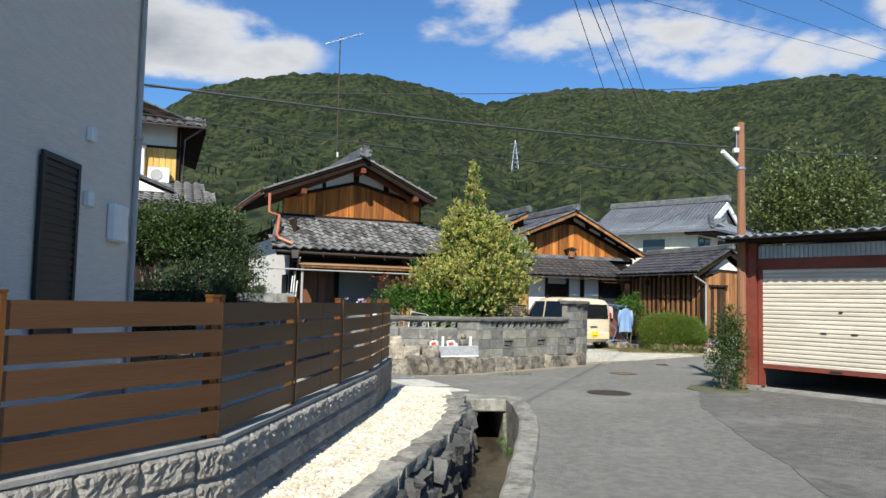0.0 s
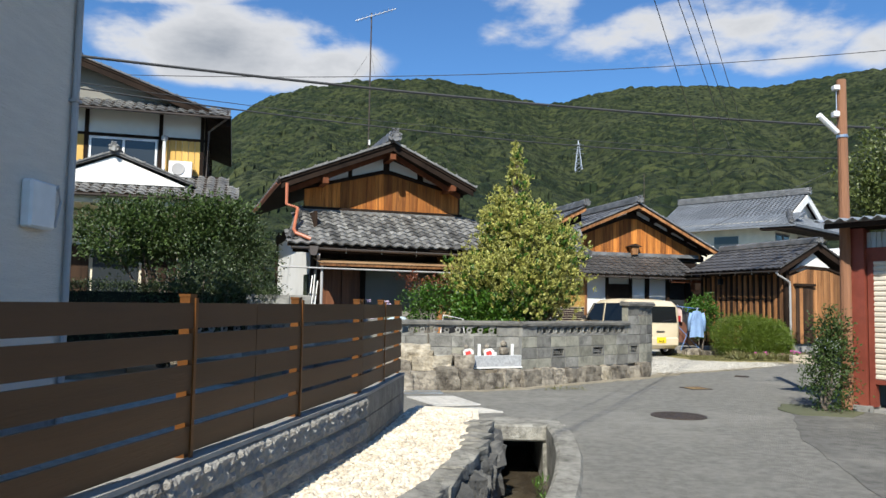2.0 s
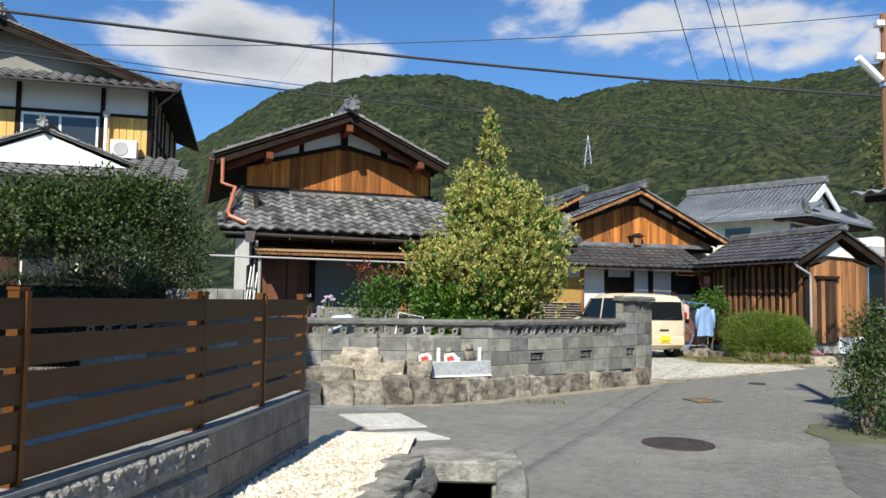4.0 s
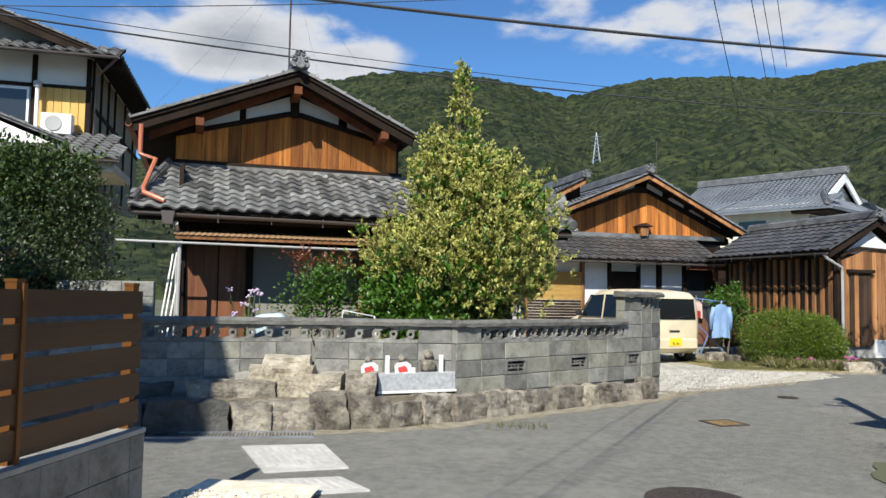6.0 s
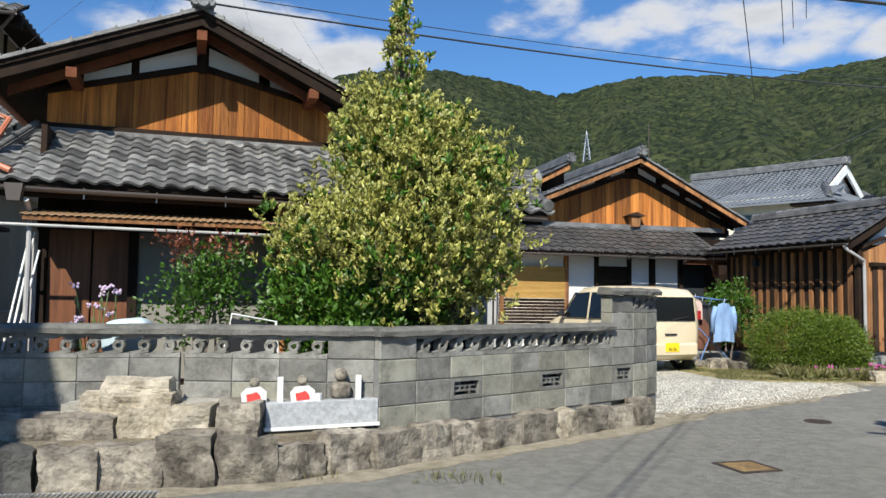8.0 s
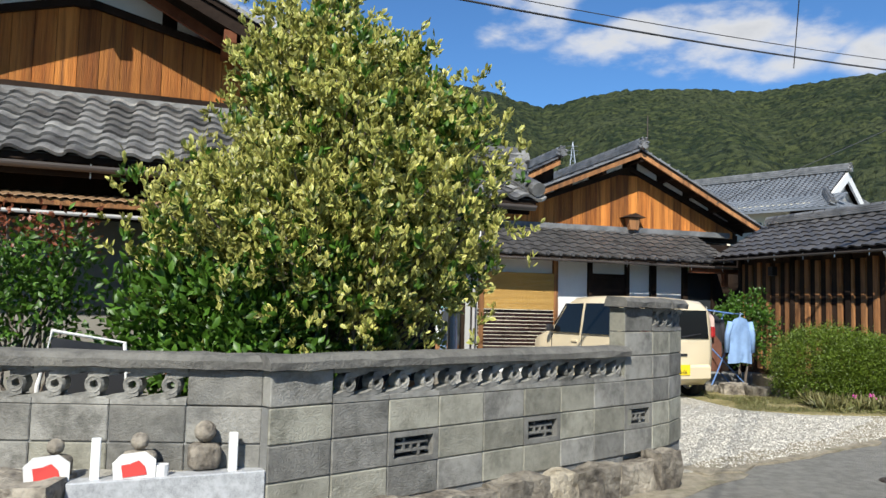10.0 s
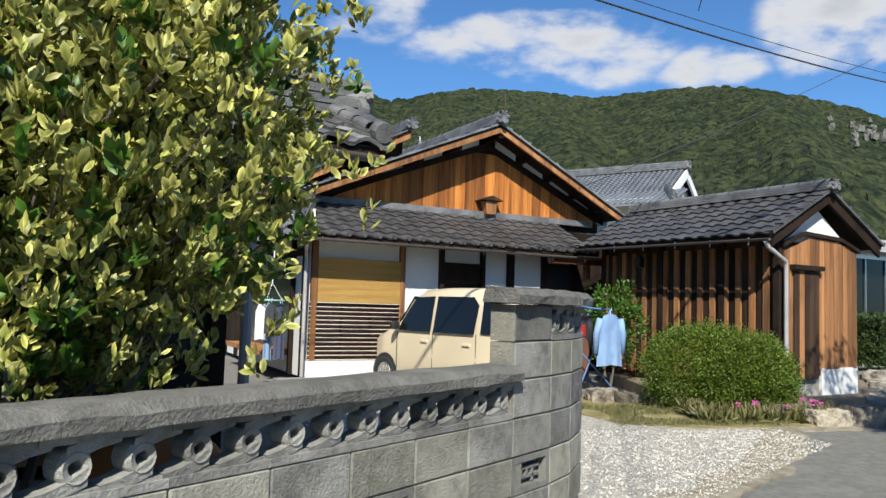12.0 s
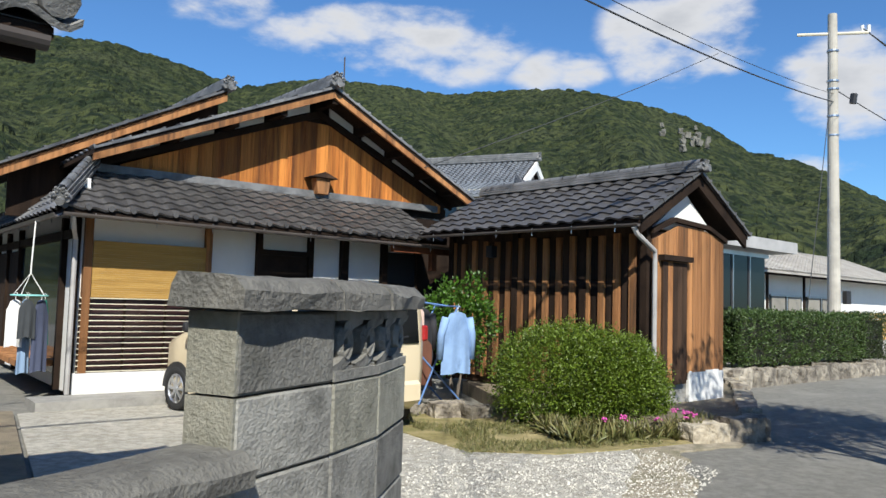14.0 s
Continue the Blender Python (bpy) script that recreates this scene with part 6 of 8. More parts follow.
    ridge(h, (-3.86, 0.15, 7.88), (-3.86, 7.8, 7.88), RIDGE_TILE, 0.32, 0.28)
    # grey boards, their colour also darkened for the shade under the roof
    part("gable_plaster", prism([(-7.2, 0.70, 6.55), (-0.5, 0.70, 6.55), (-3.86, 0.70, 7.72)], (0, 0.04, 0)), CURTAIN, h, "grey boarded gable, darkened for eave shade")
    # skirt roof under the gable
    lo, hi = V3(-7.9, -0.05, 6.42), V3(-7.9, 0.72, 6.80)
    s = (hi - lo).normalized()
    part("skirt_deck", prism([lo, lo + V3(8.1, 0, 0), hi + V3(8.1, 0, 0), hi], (0, 0, -0.05)), BEAM, h)
    joined_tiles("skirt_tiles", h, TILE_OLD, lo + V3(0, 0, 0), V3(1, 0, 0), s, 30, 4, 0.27, 0.225, 0.032)
    # ground floor roof with a small porch gable
    lo, hi = V3(-7.6, -1.4, 3.98), V3(-7.6, 0.72, 4.85)
    s = (hi - lo).normalized()
    part("lower_deck", prism([lo, lo + V3(8.1, 0, 0), hi + V3(7.6, 0, 0), hi], (0, 0, -0.06)), BEAM, h)
    joined_tiles("lower_tiles", h, TILE_OLD, lo, V3(1, 0, 0), s, 30, 9, 0.27, 0.245, 0.034, cut=lambda i, j: i > 30 - j * 0.22)
    part("soffit", B((-7.5, 0.4, -1.3, 0.72, 3.74, 3.90)), CREAM, h)
    gp, gl, gr = V3(-2.57, -0.8, 5.12), V3(-4.4, -0.8, 4.40), V3(-0.62, -0.8, 4.40)
    for tip in (gl, gr):
        part("porch_deck", prism([tip, gp, gp + V3(0, 1.5, 0), tip + V3(0, 1.5, 0)], (0, 0, -0.05)), TILE_OLD, h)
        edge_tiles(h, tip, gp, TILE_OLD, 0.2)
    part("porch_gable", prism([gl + V3(0.2, 0.08, -0.08), gr + V3(-0.2, 0.08, -0.08), gp + V3(0, 0.08, -0.10)], (0, 0.1, 0)), PLASTER, h, "bright white porch gable")
    ridge(h, (-2.57, -0.84, 5.14), (-2.57, 0.7, 5.14), TILE_OLD, 0.22, 0.2)
    part("lower_wall", B((-7.2, -1.0, 0.2, 7.5, 0.0, 3.7)), CREAM, h, "cream ground-floor wall")
    part("lower_window", B((-6.5, -4.9, 0.15, 0.2, 1.0, 2.6)), GLASS, h)
    part("lower_window", B((-3.1, -2.0, 0.15, 0.2, 0.9, 2.7)), GLASS, h)
    part("dark_shutter", B((-4.8, -3.2, 0.12, 0.2, 0.4, 2.8)), CEDAR_DARK, h)
    part("dark_shutter", B((-1.9, -1.05, 0.12, 0.2, 0.4, 3.2)), CEDAR_DARK, h)
    ac = part("air_conditioner", B((-1.35, -0.75, 0.25, 0.55, 4.72, 5.16)), WHITE_PLASTIC, h, "white outdoor air conditioner unit", bevel=0.01)
    bm = bmesh.new()
    c = bmesh.ops.create_cone(bm, cap_ends=True, segments=20, radius1=0.17, radius2=0.16, depth=0.02)
    bmesh.ops.transform(bm, matrix=Matrix.Translation((-1.1, 0.24, 4.94)) @ pose(0, 0, 0, 90, 0, 0), verts=c["verts"])
    part("fan_grille", bm, PIPE_GREY, ac)
    part("flue_pipe", tube([(-1.5, 0.5, 4.6), (-1.5, 0.5, 5.75)], 0.045), WHITE_PLASTIC, h)
    part("flue_cowl", tube([(-1.5, 0.5, 5.75), (-1.5, 0.5, 5.87)], 0.085), PIPE_GREY, h)
    part("corner_downpipe", tube([(0.15, -0.02, 6.38), (-0.35, 0.6, 6.1), (-0.4, 0.66, 4.5)], 0.03), GUTTER, h)
    gutter(h, (-7.9, -0.1, 6.38), (0.2, -0.1, 6.38), hooks=False)
    gutter(h, (-7.6, -1.45, 3.94), (0.5, -1.45, 3.94), hooks=False)
    return h


def house_f():
    h = thing("slate_roof_house", at(21.3, 48.7, 0.25, 45), "larger two-storey house with a blue-grey hipped gable roof", "house")
    part("wall", B((-3.9, 3.9, 0.3, 8.6, -0.25, 6.3)), CREAM, h, "cream rendered wall")
    pk = V3(0, 0, 8.25)
    for sgn in (-1, 1):
        tip = V3(sgn * 2.35, 0.0, 6.85)
        far = V3(sgn * 4.7, 0.0, 5.95)
        d = pk - tip
        part("roof_deck", prism([tip, pk, pk + V3(0, 8.5, 0), tip + V3(0, 8.5, 0)], (0, 0, -0.1)), BEAM, h)
        q = far - V3(0, 1.2, 0)
        part("hip_deck", prism([q, tip, tip + V3(0, 8.5, 0), far + V3(0, 9, 0)], (0, 0, -0.1)), TILE_BLUE, h)
        o, u = (tip + V3(0, 8.5, 0), V3(0, -1, 0)) if sgn < 0 else (tip, V3(0, 1, 0))
        joined_tiles("roof_tiles", h, TILE_BLUE, o, u, d.normalized(), 31, 12, 0.275, 0.235, 0.03)
        o2, u2 = (far + V3(0, 9, 0), V3(0, -1, 0)) if sgn < 0 else (far - V3(0, 0.6, 0), V3(0, 1, 0))
        joined_tiles("skirt_tiles", h, TILE_BLUE, o2, u2, (tip - far).normalized(), 36, 10, 0.275, 0.25, 0.03)
        part("white_barge", prism([tip + V3(0, -0.1, -0.05), pk + V3(0, -0.1, -0.05), pk + V3(0, -0.1, -0.5), tip + V3(sgn * -0.5, -0.1, -0.2)], (0, 0.1, 0)), PLASTER, h, "white barge board")
    part("gable_recess", prism([(-2.2, 0.35, 6.8), (2.2, 0.35, 6.8), (0, 0.35, 8.05)], (0, 0.1, 0)), PLASTER, h)
    # flat grey triangle paints the shadow inside the white gable
    part("gable_shadow_board", prism([(-1.5, 0.3, 6.85), (1.5, 0.3, 6.85), (0, 0.3, 7.3)], (0, 0.04, 0)), PIPE_GREY, h)
    lo = V3(-4.7, -1.1, 5.95)
    s = V3(0, 1.5, 1.25).normalized()
    part("front_skirt_deck", prism([lo, lo + V3(9.4, 0, 0), V3(2.35, 0.2, 6.8), V3(-2.35, 0.2, 6.8)], (0, 0, -0.1)), TILE_BLUE, h)
    joined_tiles("front_skirt_tiles", h, TILE_BLUE, lo, V3(1, 0, 0), V3(0, 1.3, 0.85), 34, 6, 0.272, 0.25, 0.03, cut=lambda i, j: i < j * 1.5 or i > 33 - j * 1.5)
    ridge(h, (0, -0.15, 8.25), (0, 8.6, 8.25), RIDGE_TILE, 0.4, 0.34)
    for sgn in (-1, 1):
        ridge(h, (sgn * 4.5, -0.9, 6.05), (sgn * 2.4, 0.15, 6.9), RIDGE_TILE, 0.3, 0.3)
    part("eave_board", B((-4.6, 4.6, -1.0, 0.9, 5.72, 5.86)), BEAM, h)
    for x0, x1 in ((-3.9, -2.2), (-0.8, 0.9), (2.0, 3.6)):
        w = part("window", B((x0, x1, 0.22, 0.3, 4.3, 5.5)), GLASS, h)
        part("window_frame", B((x0 - 0.05, x1 + 0.05, 0.18, 0.22, 5.5, 5.58), (x0 - 0.05, x1 + 0.05, 0.18, 0.22, 4.22, 4.3), ((x0 + x1) / 2 - 0.04, (x0 + x1) / 2 + 0.04, 0.18, 0.22, 4.3, 5.5)), GUTTER, w)
    part("timber_band", B((-3.95, 3.95, 0.24, 0.3, 3.6, 3.75)), BEAM, h)
    for y in (2.5, 5.5):
        part("side_window", B((-3.96, -3.9, y, y + 1.5, 4.4, 5.5)), GLASS, h)
    return h


def white_house():
    h = thing("white_house", at(-3.55, 9.45, 0, 0), "tall white house clad in textured siding", "house")
    # top of the wall is out of view; its height sets the shadow's reach
    part("wall", B((-6.0, 0.0, -16, 0.0, 0.0, 6.7)), SIDING, h, "white textured siding wall")
    part("roof_edge", B((-6.4, 0.05, -16.3, -3.0, 6.7, 6.85)), GUTTER, h)
    # unseen wide eave, added to throw shade over the terrace and yard wall
    part("roof_edge", B((-6.4, 1.0, -3.0, 0.6, 6.7, 6.95)), GUTTER, h)
    part("base", B((-6.0, 0.01, -16, 0.012, 0.0, 0.35)), CONCRETE, h)
    part("downpipe", tube([(0.045, -0.03, 0.1), (0.045, -0.03, 6.7)], 0.036), PIPE_GREY, h)
    for z in (1.2, 3.4, 5.6):
        part("pipe_clip", B((0.0, 0.09, -0.08, 0.02, z, z + 0.03)), PIPE_GREY, h)
    part("meter_box", B((0.002, 0.11, -0.82, -0.40, 2.06, 2.50)), WHITE_PLASTIC, h, "white plastic meter box", bevel=0.02)
    part("meter_cable", tube([(0.06, -0.38, 2.42), (0.05, -0.28, 2.50), (0.05, -0.22, 2.35), (0.05, -0.3, 2.1)], 0.014), PIPE_GREY, h)
    for y, z in ((-1.42, 3.16), (-1.42, 2.46)):
        part("vent_hood", B((0.0, 0.07, y - 0.07, y + 0.07, z - 0.08, z + 0.08)), WHITE_PLASTIC, h, bevel=0.01)
    w = part("louvre_window", B((0.0, 0.03, -2.50, -1.74, 1.0, 2.74)), BLACK, h, "tall dark louvred window grille")
    part("louvre_frame", B((0.03, 0.06, -2.54, -2.48, 0.95, 2.78), (0.03, 0.06, -1.76, -1.70, 0.95, 2.78), (0.03, 0.06, -2.48, -1.76, 2.72, 2.78)), BLACK, w)
    for i in range(22):
        z = 1.02 + 0.078 * i
        part("louvre_slat", B((0.028, 0.045, -2.48, -1.76, z, z + 0.05)), BLACK, w)
    return h


def garage():
    h = thing("shutter_garage", at(6.2, 13.1, 0, -56), "red steel garage with a half-open cream roller shutter", "garage")
    for x in (-0.03, 2.95, 5.9):
        part("steel_post", B((x - 0.10, x + 0.10, -0.05, 0.12, 0.05, 2.62)), RUST, h, "rust-red steel post")
        part("post_foot", B((x - 0.16, x + 0.16, -0.10, 0.2, 0.0, 0.09)), CONCRETE, h)
    part("guide_post", B((0.09, 0.17, 0.0, 0.1, 0.08, 2.2)), RUST, h)
    part("header_beam", B((0.05, 5.9, 0.0, 0.12, 2.14, 2.34)), RUST, h)
    bm = bmesh.new()
    for i in range(74):
        x = 0.08 + i * 0.078
        box(bm, x, x + 0.055, 0.02, 0.06, 2.34, 2.56)
    box(bm, 0.08, 5.85, 0.035, 0.055, 2.34, 2.56)
    part("tin_band", bm, TIN, h)
    curtain = part("roller_shutter", B((0.17, 2.85, 0.045, 0.055, 0.46, 2.15)), SHUTTER, h, "cream ribbed roller shutter, half raised")
    for i in range(23):
        z = 0.46 + i * 0.0735
        part("shutter_slat", prism([(0.17, 0.03, z), (0.17, 0.012, z + 0.02), (0.17, 0.012, z + 0.055), (0.17, 0.03, z + 0.0725), (0.17, 0.044, z + 0.0725), (0.17, 0.044, z)], (2.68, 0, 0)), SHUTTER, curtain)
    part("shutter_foot", B((0.17, 2.85, 0.0, 0.06, 0.40, 0.46)), RUST, h)
    part("shutter_handle", B((1.35, 1.55, -0.012, 0.01, 0.42, 0.45), (1.2, 1.3, -0.004, 0.014, 1.05, 1.07), (1.7, 1.8, -0.004, 0.014, 1.05, 1.07), (1.5, 1.56, -0.004, 0.014, 1.4, 1.42)), BLACK, h)
    part("side_wall", B((-0.06, -0.02, 0.1, 6, 0.0, 2.6), (5.9, 5.96, 0.1, 6, 0.0, 2.6), (0, 5.9, 5.95, 6, 0, 2.6)), TIN, h)
    part("second_shutter", B((3.05, 5.85, 0.02, 0.05, 0.08, 2.14)), SHUTTER, h)
    bm = bmesh.new()
    k = 330
    a, b = [], []
    for i in range(k + 1):
        x = -0.35 + 6.6 * i / k
        z = 0.022 * math.sin(i * 0.72)
        a.append(bm.verts.new((x, -0.60, 2.70 + z)))
        b.append(bm.verts.new((x, 6.2, 2.85 + z)))
    for i in range(k):
        bm.faces.new((a[i], a[i + 1], b[i + 1], b[i]))
    r = bmesh.ops.extrude_face_region(bm, geom=list(bm.faces))
    bmesh.ops.translate(bm, vec=(0, 0, 0.012), verts=[v for v in r["geom"] if isinstance(v, bmesh.types.BMVert)])
    part("corrugated_roof", bm, TIN, h, "corrugated metal roof sheet")
    part("roof_purlin", B((-0.25, 6.1, -0.50, -0.44, 2.60, 2.67), (-0.25, 6.1, 0.0, 0.08, 2.60, 2.68)), BEAM, h)
    return h


house_a()
house_b()
shed()
house_c()
house_f()
white_house()
garage()


# ---------------------------------------------------------------- leaves and plants
def leaf_mesh(name, parent, mat, centres, length, seed, wide=0.42, droop=0.2, up=0.5, outward=None, label="", rounded=False):
    """One mesh of many small folded leaves at the given places."""
    rng = np.random.default_rng(seed)
    n = len(centres)
    out = rng.normal(size=(n, 3))
    if outward is not None:
        out = out * 0.75 + outward
    out[:, 2] += up
    out /= np.linalg.norm(out, axis=1)[:, None] + 1e-9
    side = np.cross(out, rng.normal(size=(n, 3)))
    side /= np.linalg.norm(side, axis=1)[:, None] + 1e-9
    nrm = np.cross(side, out)
    L = (length * rng.uniform(0.7, 1.25, n))[:, None]
    W = L * wide * 0.5
    base = centres
    mid = centres + out * L * 0.5 + nrm * L * 0.06
    tip = centres + out * L - nrm * L * droop
    if rounded:
        la = centres + out * L * 0.32 + side * W * 0.88 - nrm * L * 0.03
        ra = centres + out * L * 0.32 - side * W * 0.88 - nrm * L * 0.03
        lb = centres + out * L * 0.72 + side * W * 0.92 - nrm * L * (0.05 + droop * 0.35)
        rb = centres + out * L * 0.72 - side * W * 0.92 - nrm * L * (0.05 + droop * 0.35)
        pts = [base, la, mid, ra, lb, rb, tip]
        tris = ((0, 3, 2), (0, 2, 1), (2, 3, 5), (2, 4, 1), (2, 5, 6), (2, 6, 4))
        margin = [0.2, 0.9, 0.0, 0.9, 1.0, 1.0, 0.9]
    else:
        lft = centres + out * L * 0.48 + side * W - nrm * L * 0.04
        rgt = centres + out * L * 0.48 - side * W - nrm * L * 0.04
        pts = [base, lft, mid, rgt, tip]
        tris = ((0, 3, 2), (0, 2, 1), (2, 3, 4), (2, 4, 1))
        margin = [0.25, 1.0, 0.0, 1.0, 0.9]
    v = np.stack(pts, 1).reshape(-1, 3)
    k = (np.arange(n) * len(pts))[:, None]
    f = np.concatenate([np.stack([k + a, k + b, k + c], 2).reshape(-1, 3) for a, b, c in tris])
    me = bpy.data.meshes.new(name)
    me.vertices.add(len(v))
    me.vertices.foreach_set("co", v.astype(np.float32).ravel())
    me.loops.add(len(f) * 3)
    me.loops.foreach_set("vertex_index", f.astype(np.int32).ravel())
    me.polygons.add(len(f))
    me.polygons.foreach_set("loop_start", np.arange(0, len(f) * 3, 3, dtype=np.int32))
    me.update(calc_edges=True)
    e = me.attributes.new("edge", "FLOAT", "POINT")
    e.data.foreach_set("value", (np.tile(np.array(margin, np.float32), (n, 1)) * rng.uniform(0.35, 1.0, n).astype(np.float32)[:, None]).ravel())
    me.materials.append(mat)
    ob = new(name, me)
    if parent is not None:
        ob.parent = parent
    return tagged(ob, label)


def crown_points(fn, clumps, per, spread, seed):
    """Clumps of leaf places from fn(rng), which gives a place and the way outwards."""
    rng = np.random.default_rng(seed)
    c, o = [], []
    for _ in range(clumps):
        p, q = fn(rng)
        k = max(2, int(per * rng.uniform(0.6, 1.4)))
        c.append(p + rng.normal(size=(k, 3)) * spread)
        o.append(np.repeat(q[None, :], k, 0))
    return np.concatenate(c), np.concatenate(o)


def ellipsoid(cx, cy, cz, rx, ry, rz, shell=0.35, lobes=2.2, amp=0.18, seed=0, cut=-1.0):
    def fn(rng):
        while True:
            d = rng.normal(size=3)
            d /= np.linalg.norm(d)
            if d[2] > cut:
                break
        k = 1 + amp * noise.noise(Vector(d * lobes) + Vector((seed * 3.7, seed, 1))) * 2
        r = k * (1 - shell * rng.random() ** 1.6)
        return np.array([cx + d[0] * rx * r, cy + d[1] * ry * r, cz + d[2] * rz * r]), d * 0.8
    return fn


def limbs(parent, base, tips, r0, seed, mat=None, kinks=3):
    bm = bmesh.new()
    rng = random.Random(seed)
    for t in tips:
        a, b = Vector(base), Vector(t)
        pts = [a]
        for i in range(1, kinks + 1):
            q = a.lerp(b, i / (kinks + 1))
            q += Vector((rng.uniform(-1, 1), rng.uniform(-1, 1), rng.uniform(-0.5, 1))) * (b - a).length * 0.06
            pts.append(q)
        pts.append(b)
        tube(pts, r0, bm, 6, r0 * 0.25)
    return part("limb", bm, mat or BARK, parent)


def variegated_tree():
    t = thing("variegated_tree", Matrix.Identity(4), "tall cone-shaped evergreen tree with cream-edged leaves", "tree")
    cx, cy = 1.50, 17.10
    rng = np.random.default_rng(6)
    zs = [0.85, 1.1, 1.4, 1.75, 2.05, 2.4, 2.7, 3.0, 3.3, 3.6, 3.9, 4.25, 4.8]
    rs = [0.70, 0.98, 1.08, 1.26, 1.36, 1.24, 1.10, 0.95, 0.66, 0.46, 0.26, 0.15, 0.04]
    ms = [-0.25, -0.22, -0.18, -0.10, -0.06, 0.12, 0.28, 0.22, -0.02, -0.10, 0.02, 0.0, 0.0]
    boughs, wood = [], bmesh.new()
    while len(boughs) < 330:
        z = rng.uniform(0.95, 4.7)
        if rng.random() > np.interp(z, zs, rs) / 1.36 + 0.12:
            continue
        a = rng.uniform(0, 2 * math.pi)
        r = np.interp(z, zs, rs) * rng.uniform(0.62, 1.06)
        x = cx + np.interp(z, zs, ms) + math.cos(a) * r
        y = cy + math.sin(a) * r * (0.8 if math.sin(a) < 0 else 1.0)
        if z < 1.5 and x > 1.25:
            continue
        boughs.append((np.array([cx, cy, max(0.5, z - 0.35 - 0.55 * r)]), np.array([x, y, z])))
    places, ways, tone = [], [], []
    for root, tip in boughs:
        d = tip - root
        length = np.linalg.norm(d)
        d = d / length
        tube([root, root + d * length * 0.5 + np.array([0, 0, -0.04]), root + d * length * 0.92], 0.012, wood, 4, 0.004)
        near = np.clip((tip[2] - 1.45) / 0.75, 0, 1)
        green = rng.random() < 0.05 + 0.8 * (1 - near) * np.clip((2.2 - tip[0]) / 0.9, 0.1, 1)
        slim = np.clip(np.interp(tip[2], zs, rs) / 0.8, 0.35, 1)
        for _ in range(int(26 * slim * (0.55 + 0.6 * length))):
            k = 1 - 0.62 * rng.random() ** 1.5
            w = (0.055 + 0.16 * (1 - k) + 0.05 * min(length, 1.2)) * slim
            p = root + d * length * k + rng.normal(size=3) * w * np.array([1, 1, 0.75])
            n = int(rng.integers(7, 12))
            way = d * 0.45 + rng.normal(size=3) * 0.25 + np.array([0, 0, 0.45])
            places.append(p + rng.normal(size=(n, 3)) * 0.014 + way * rng.uniform(-0.03, 0.03, (n, 1)))
            ways.append(np.repeat(way[None, :], n, 0))
            tone.append(np.full(n, green ^ (rng.random() < 0.1)))
    c, o, low = np.concatenate(places), np.concatenate(ways), np.concatenate(tone).astype(bool)
    leaf_mesh("crown", t, LEAF_VAR, c[~low], 0.056, 4, wide=0.46, rounded=True, up=0.5, outward=o[~low], label="cream and yellow-green variegated leaves")
    leaf_mesh("lower_crown", t, LEAF_GREEN, c[low], 0.068, 5, wide=0.46, rounded=True, up=0.5, outward=o[low], label="deep green lower leaves")
    part("branchwork", wood, BARK, t, kind="stuff")
    part("trunk", tube([(cx, cy, 0), (cx + 0.03, cy, 1.2), (cx - 0.03, cy, 2.6), (cx, cy, 4.6)], 0.06, seg=8, r_end=0.008), BARK, t)
    limbs(t, (cx, cy, 0.1), [(cx + math.cos(a) * 0.8, cy + math.sin(a) * 0.7, 1.6 + 0.4 * math.sin(a * 3)) for a in np.linspace(0, 6, 9)], 0.03, 2)
    s = thing("green_shrub", Matrix.Identity(4), "dense glossy green shrub under the variegated tree", "shrub")
    c, o = crown_points(ellipsoid(0.85, 16.6, 1.22, 0.62, 0.45, 0.42, seed=4, amp=0.4), 420, 10, 0.05, 8)
    leaf_mesh("foliage", s, LEAF_GREEN, c, 0.085, 9, wide=0.5, outward=o)
    limbs(s, (0.8, 16.65, 0.0), [(0.3, 16.5, 1.2), (1.1, 16.4, 1.3), (0.7, 16.9, 1.5), (0.1, 16.6, 1.0)], 0.02, 5)


def bush(name, label, mat, parts, leaf, clumps, per, seed, base=None, category="bush", spread=0.05, shell=0.35, amp=0.18, stem=0.02, **kw):
    t = thing(name, Matrix.Identity(4), label, category)
    cs, os_ = [], []
    for i, p in enumerate(parts):
        c, o = crown_points(ellipsoid(*p, seed=seed + i, shell=shell, amp=amp, **kw), max(20, clumps // len(parts)), per, spread, seed + i)
        cs.append(c)
        os_.append(o)
    leaf_mesh("foliage", t, mat, np.concatenate(cs), leaf, seed, wide=0.55, up=0.25, outward=np.concatenate(os_))
    if base:
        limbs(t, base, [(p[0] + dx * p[3], p[1], p[2] + dz * p[5]) for p in parts for dx, dz in ((-0.5, 0.1), (0.5, 0.2), (0.0, 0.5), (0.25, -0.1))], stem, seed)
    return t


variegated_tree()
bush("clipped_bush", "large rounded clipped azalea bush on the lawn edge", LEAF_BUSH, [(8.55, 24.25, 0.56, 0.85, 0.78, 0.68), (9.10, 24.05, 0.52, 0.66, 0.70, 0.62)], 0.034, 4600, 14, 21, (8.8, 24.2, 0.0), shell=0.22, amp=0.10, lobes=5.5, cut=-0.75)
bush("garage_bush", "slim leafy green bush beside the wooden pole", LEAF_CAMELLIA, [(5.66, 13.0, 0.50, 0.34, 0.36, 0.5), (5.72, 13.05, 0.98, 0.26, 0.26, 0.44)], 0.045, 560, 9, 31, (5.6, 13.0, 0.0), shell=0.7, amp=0.3)
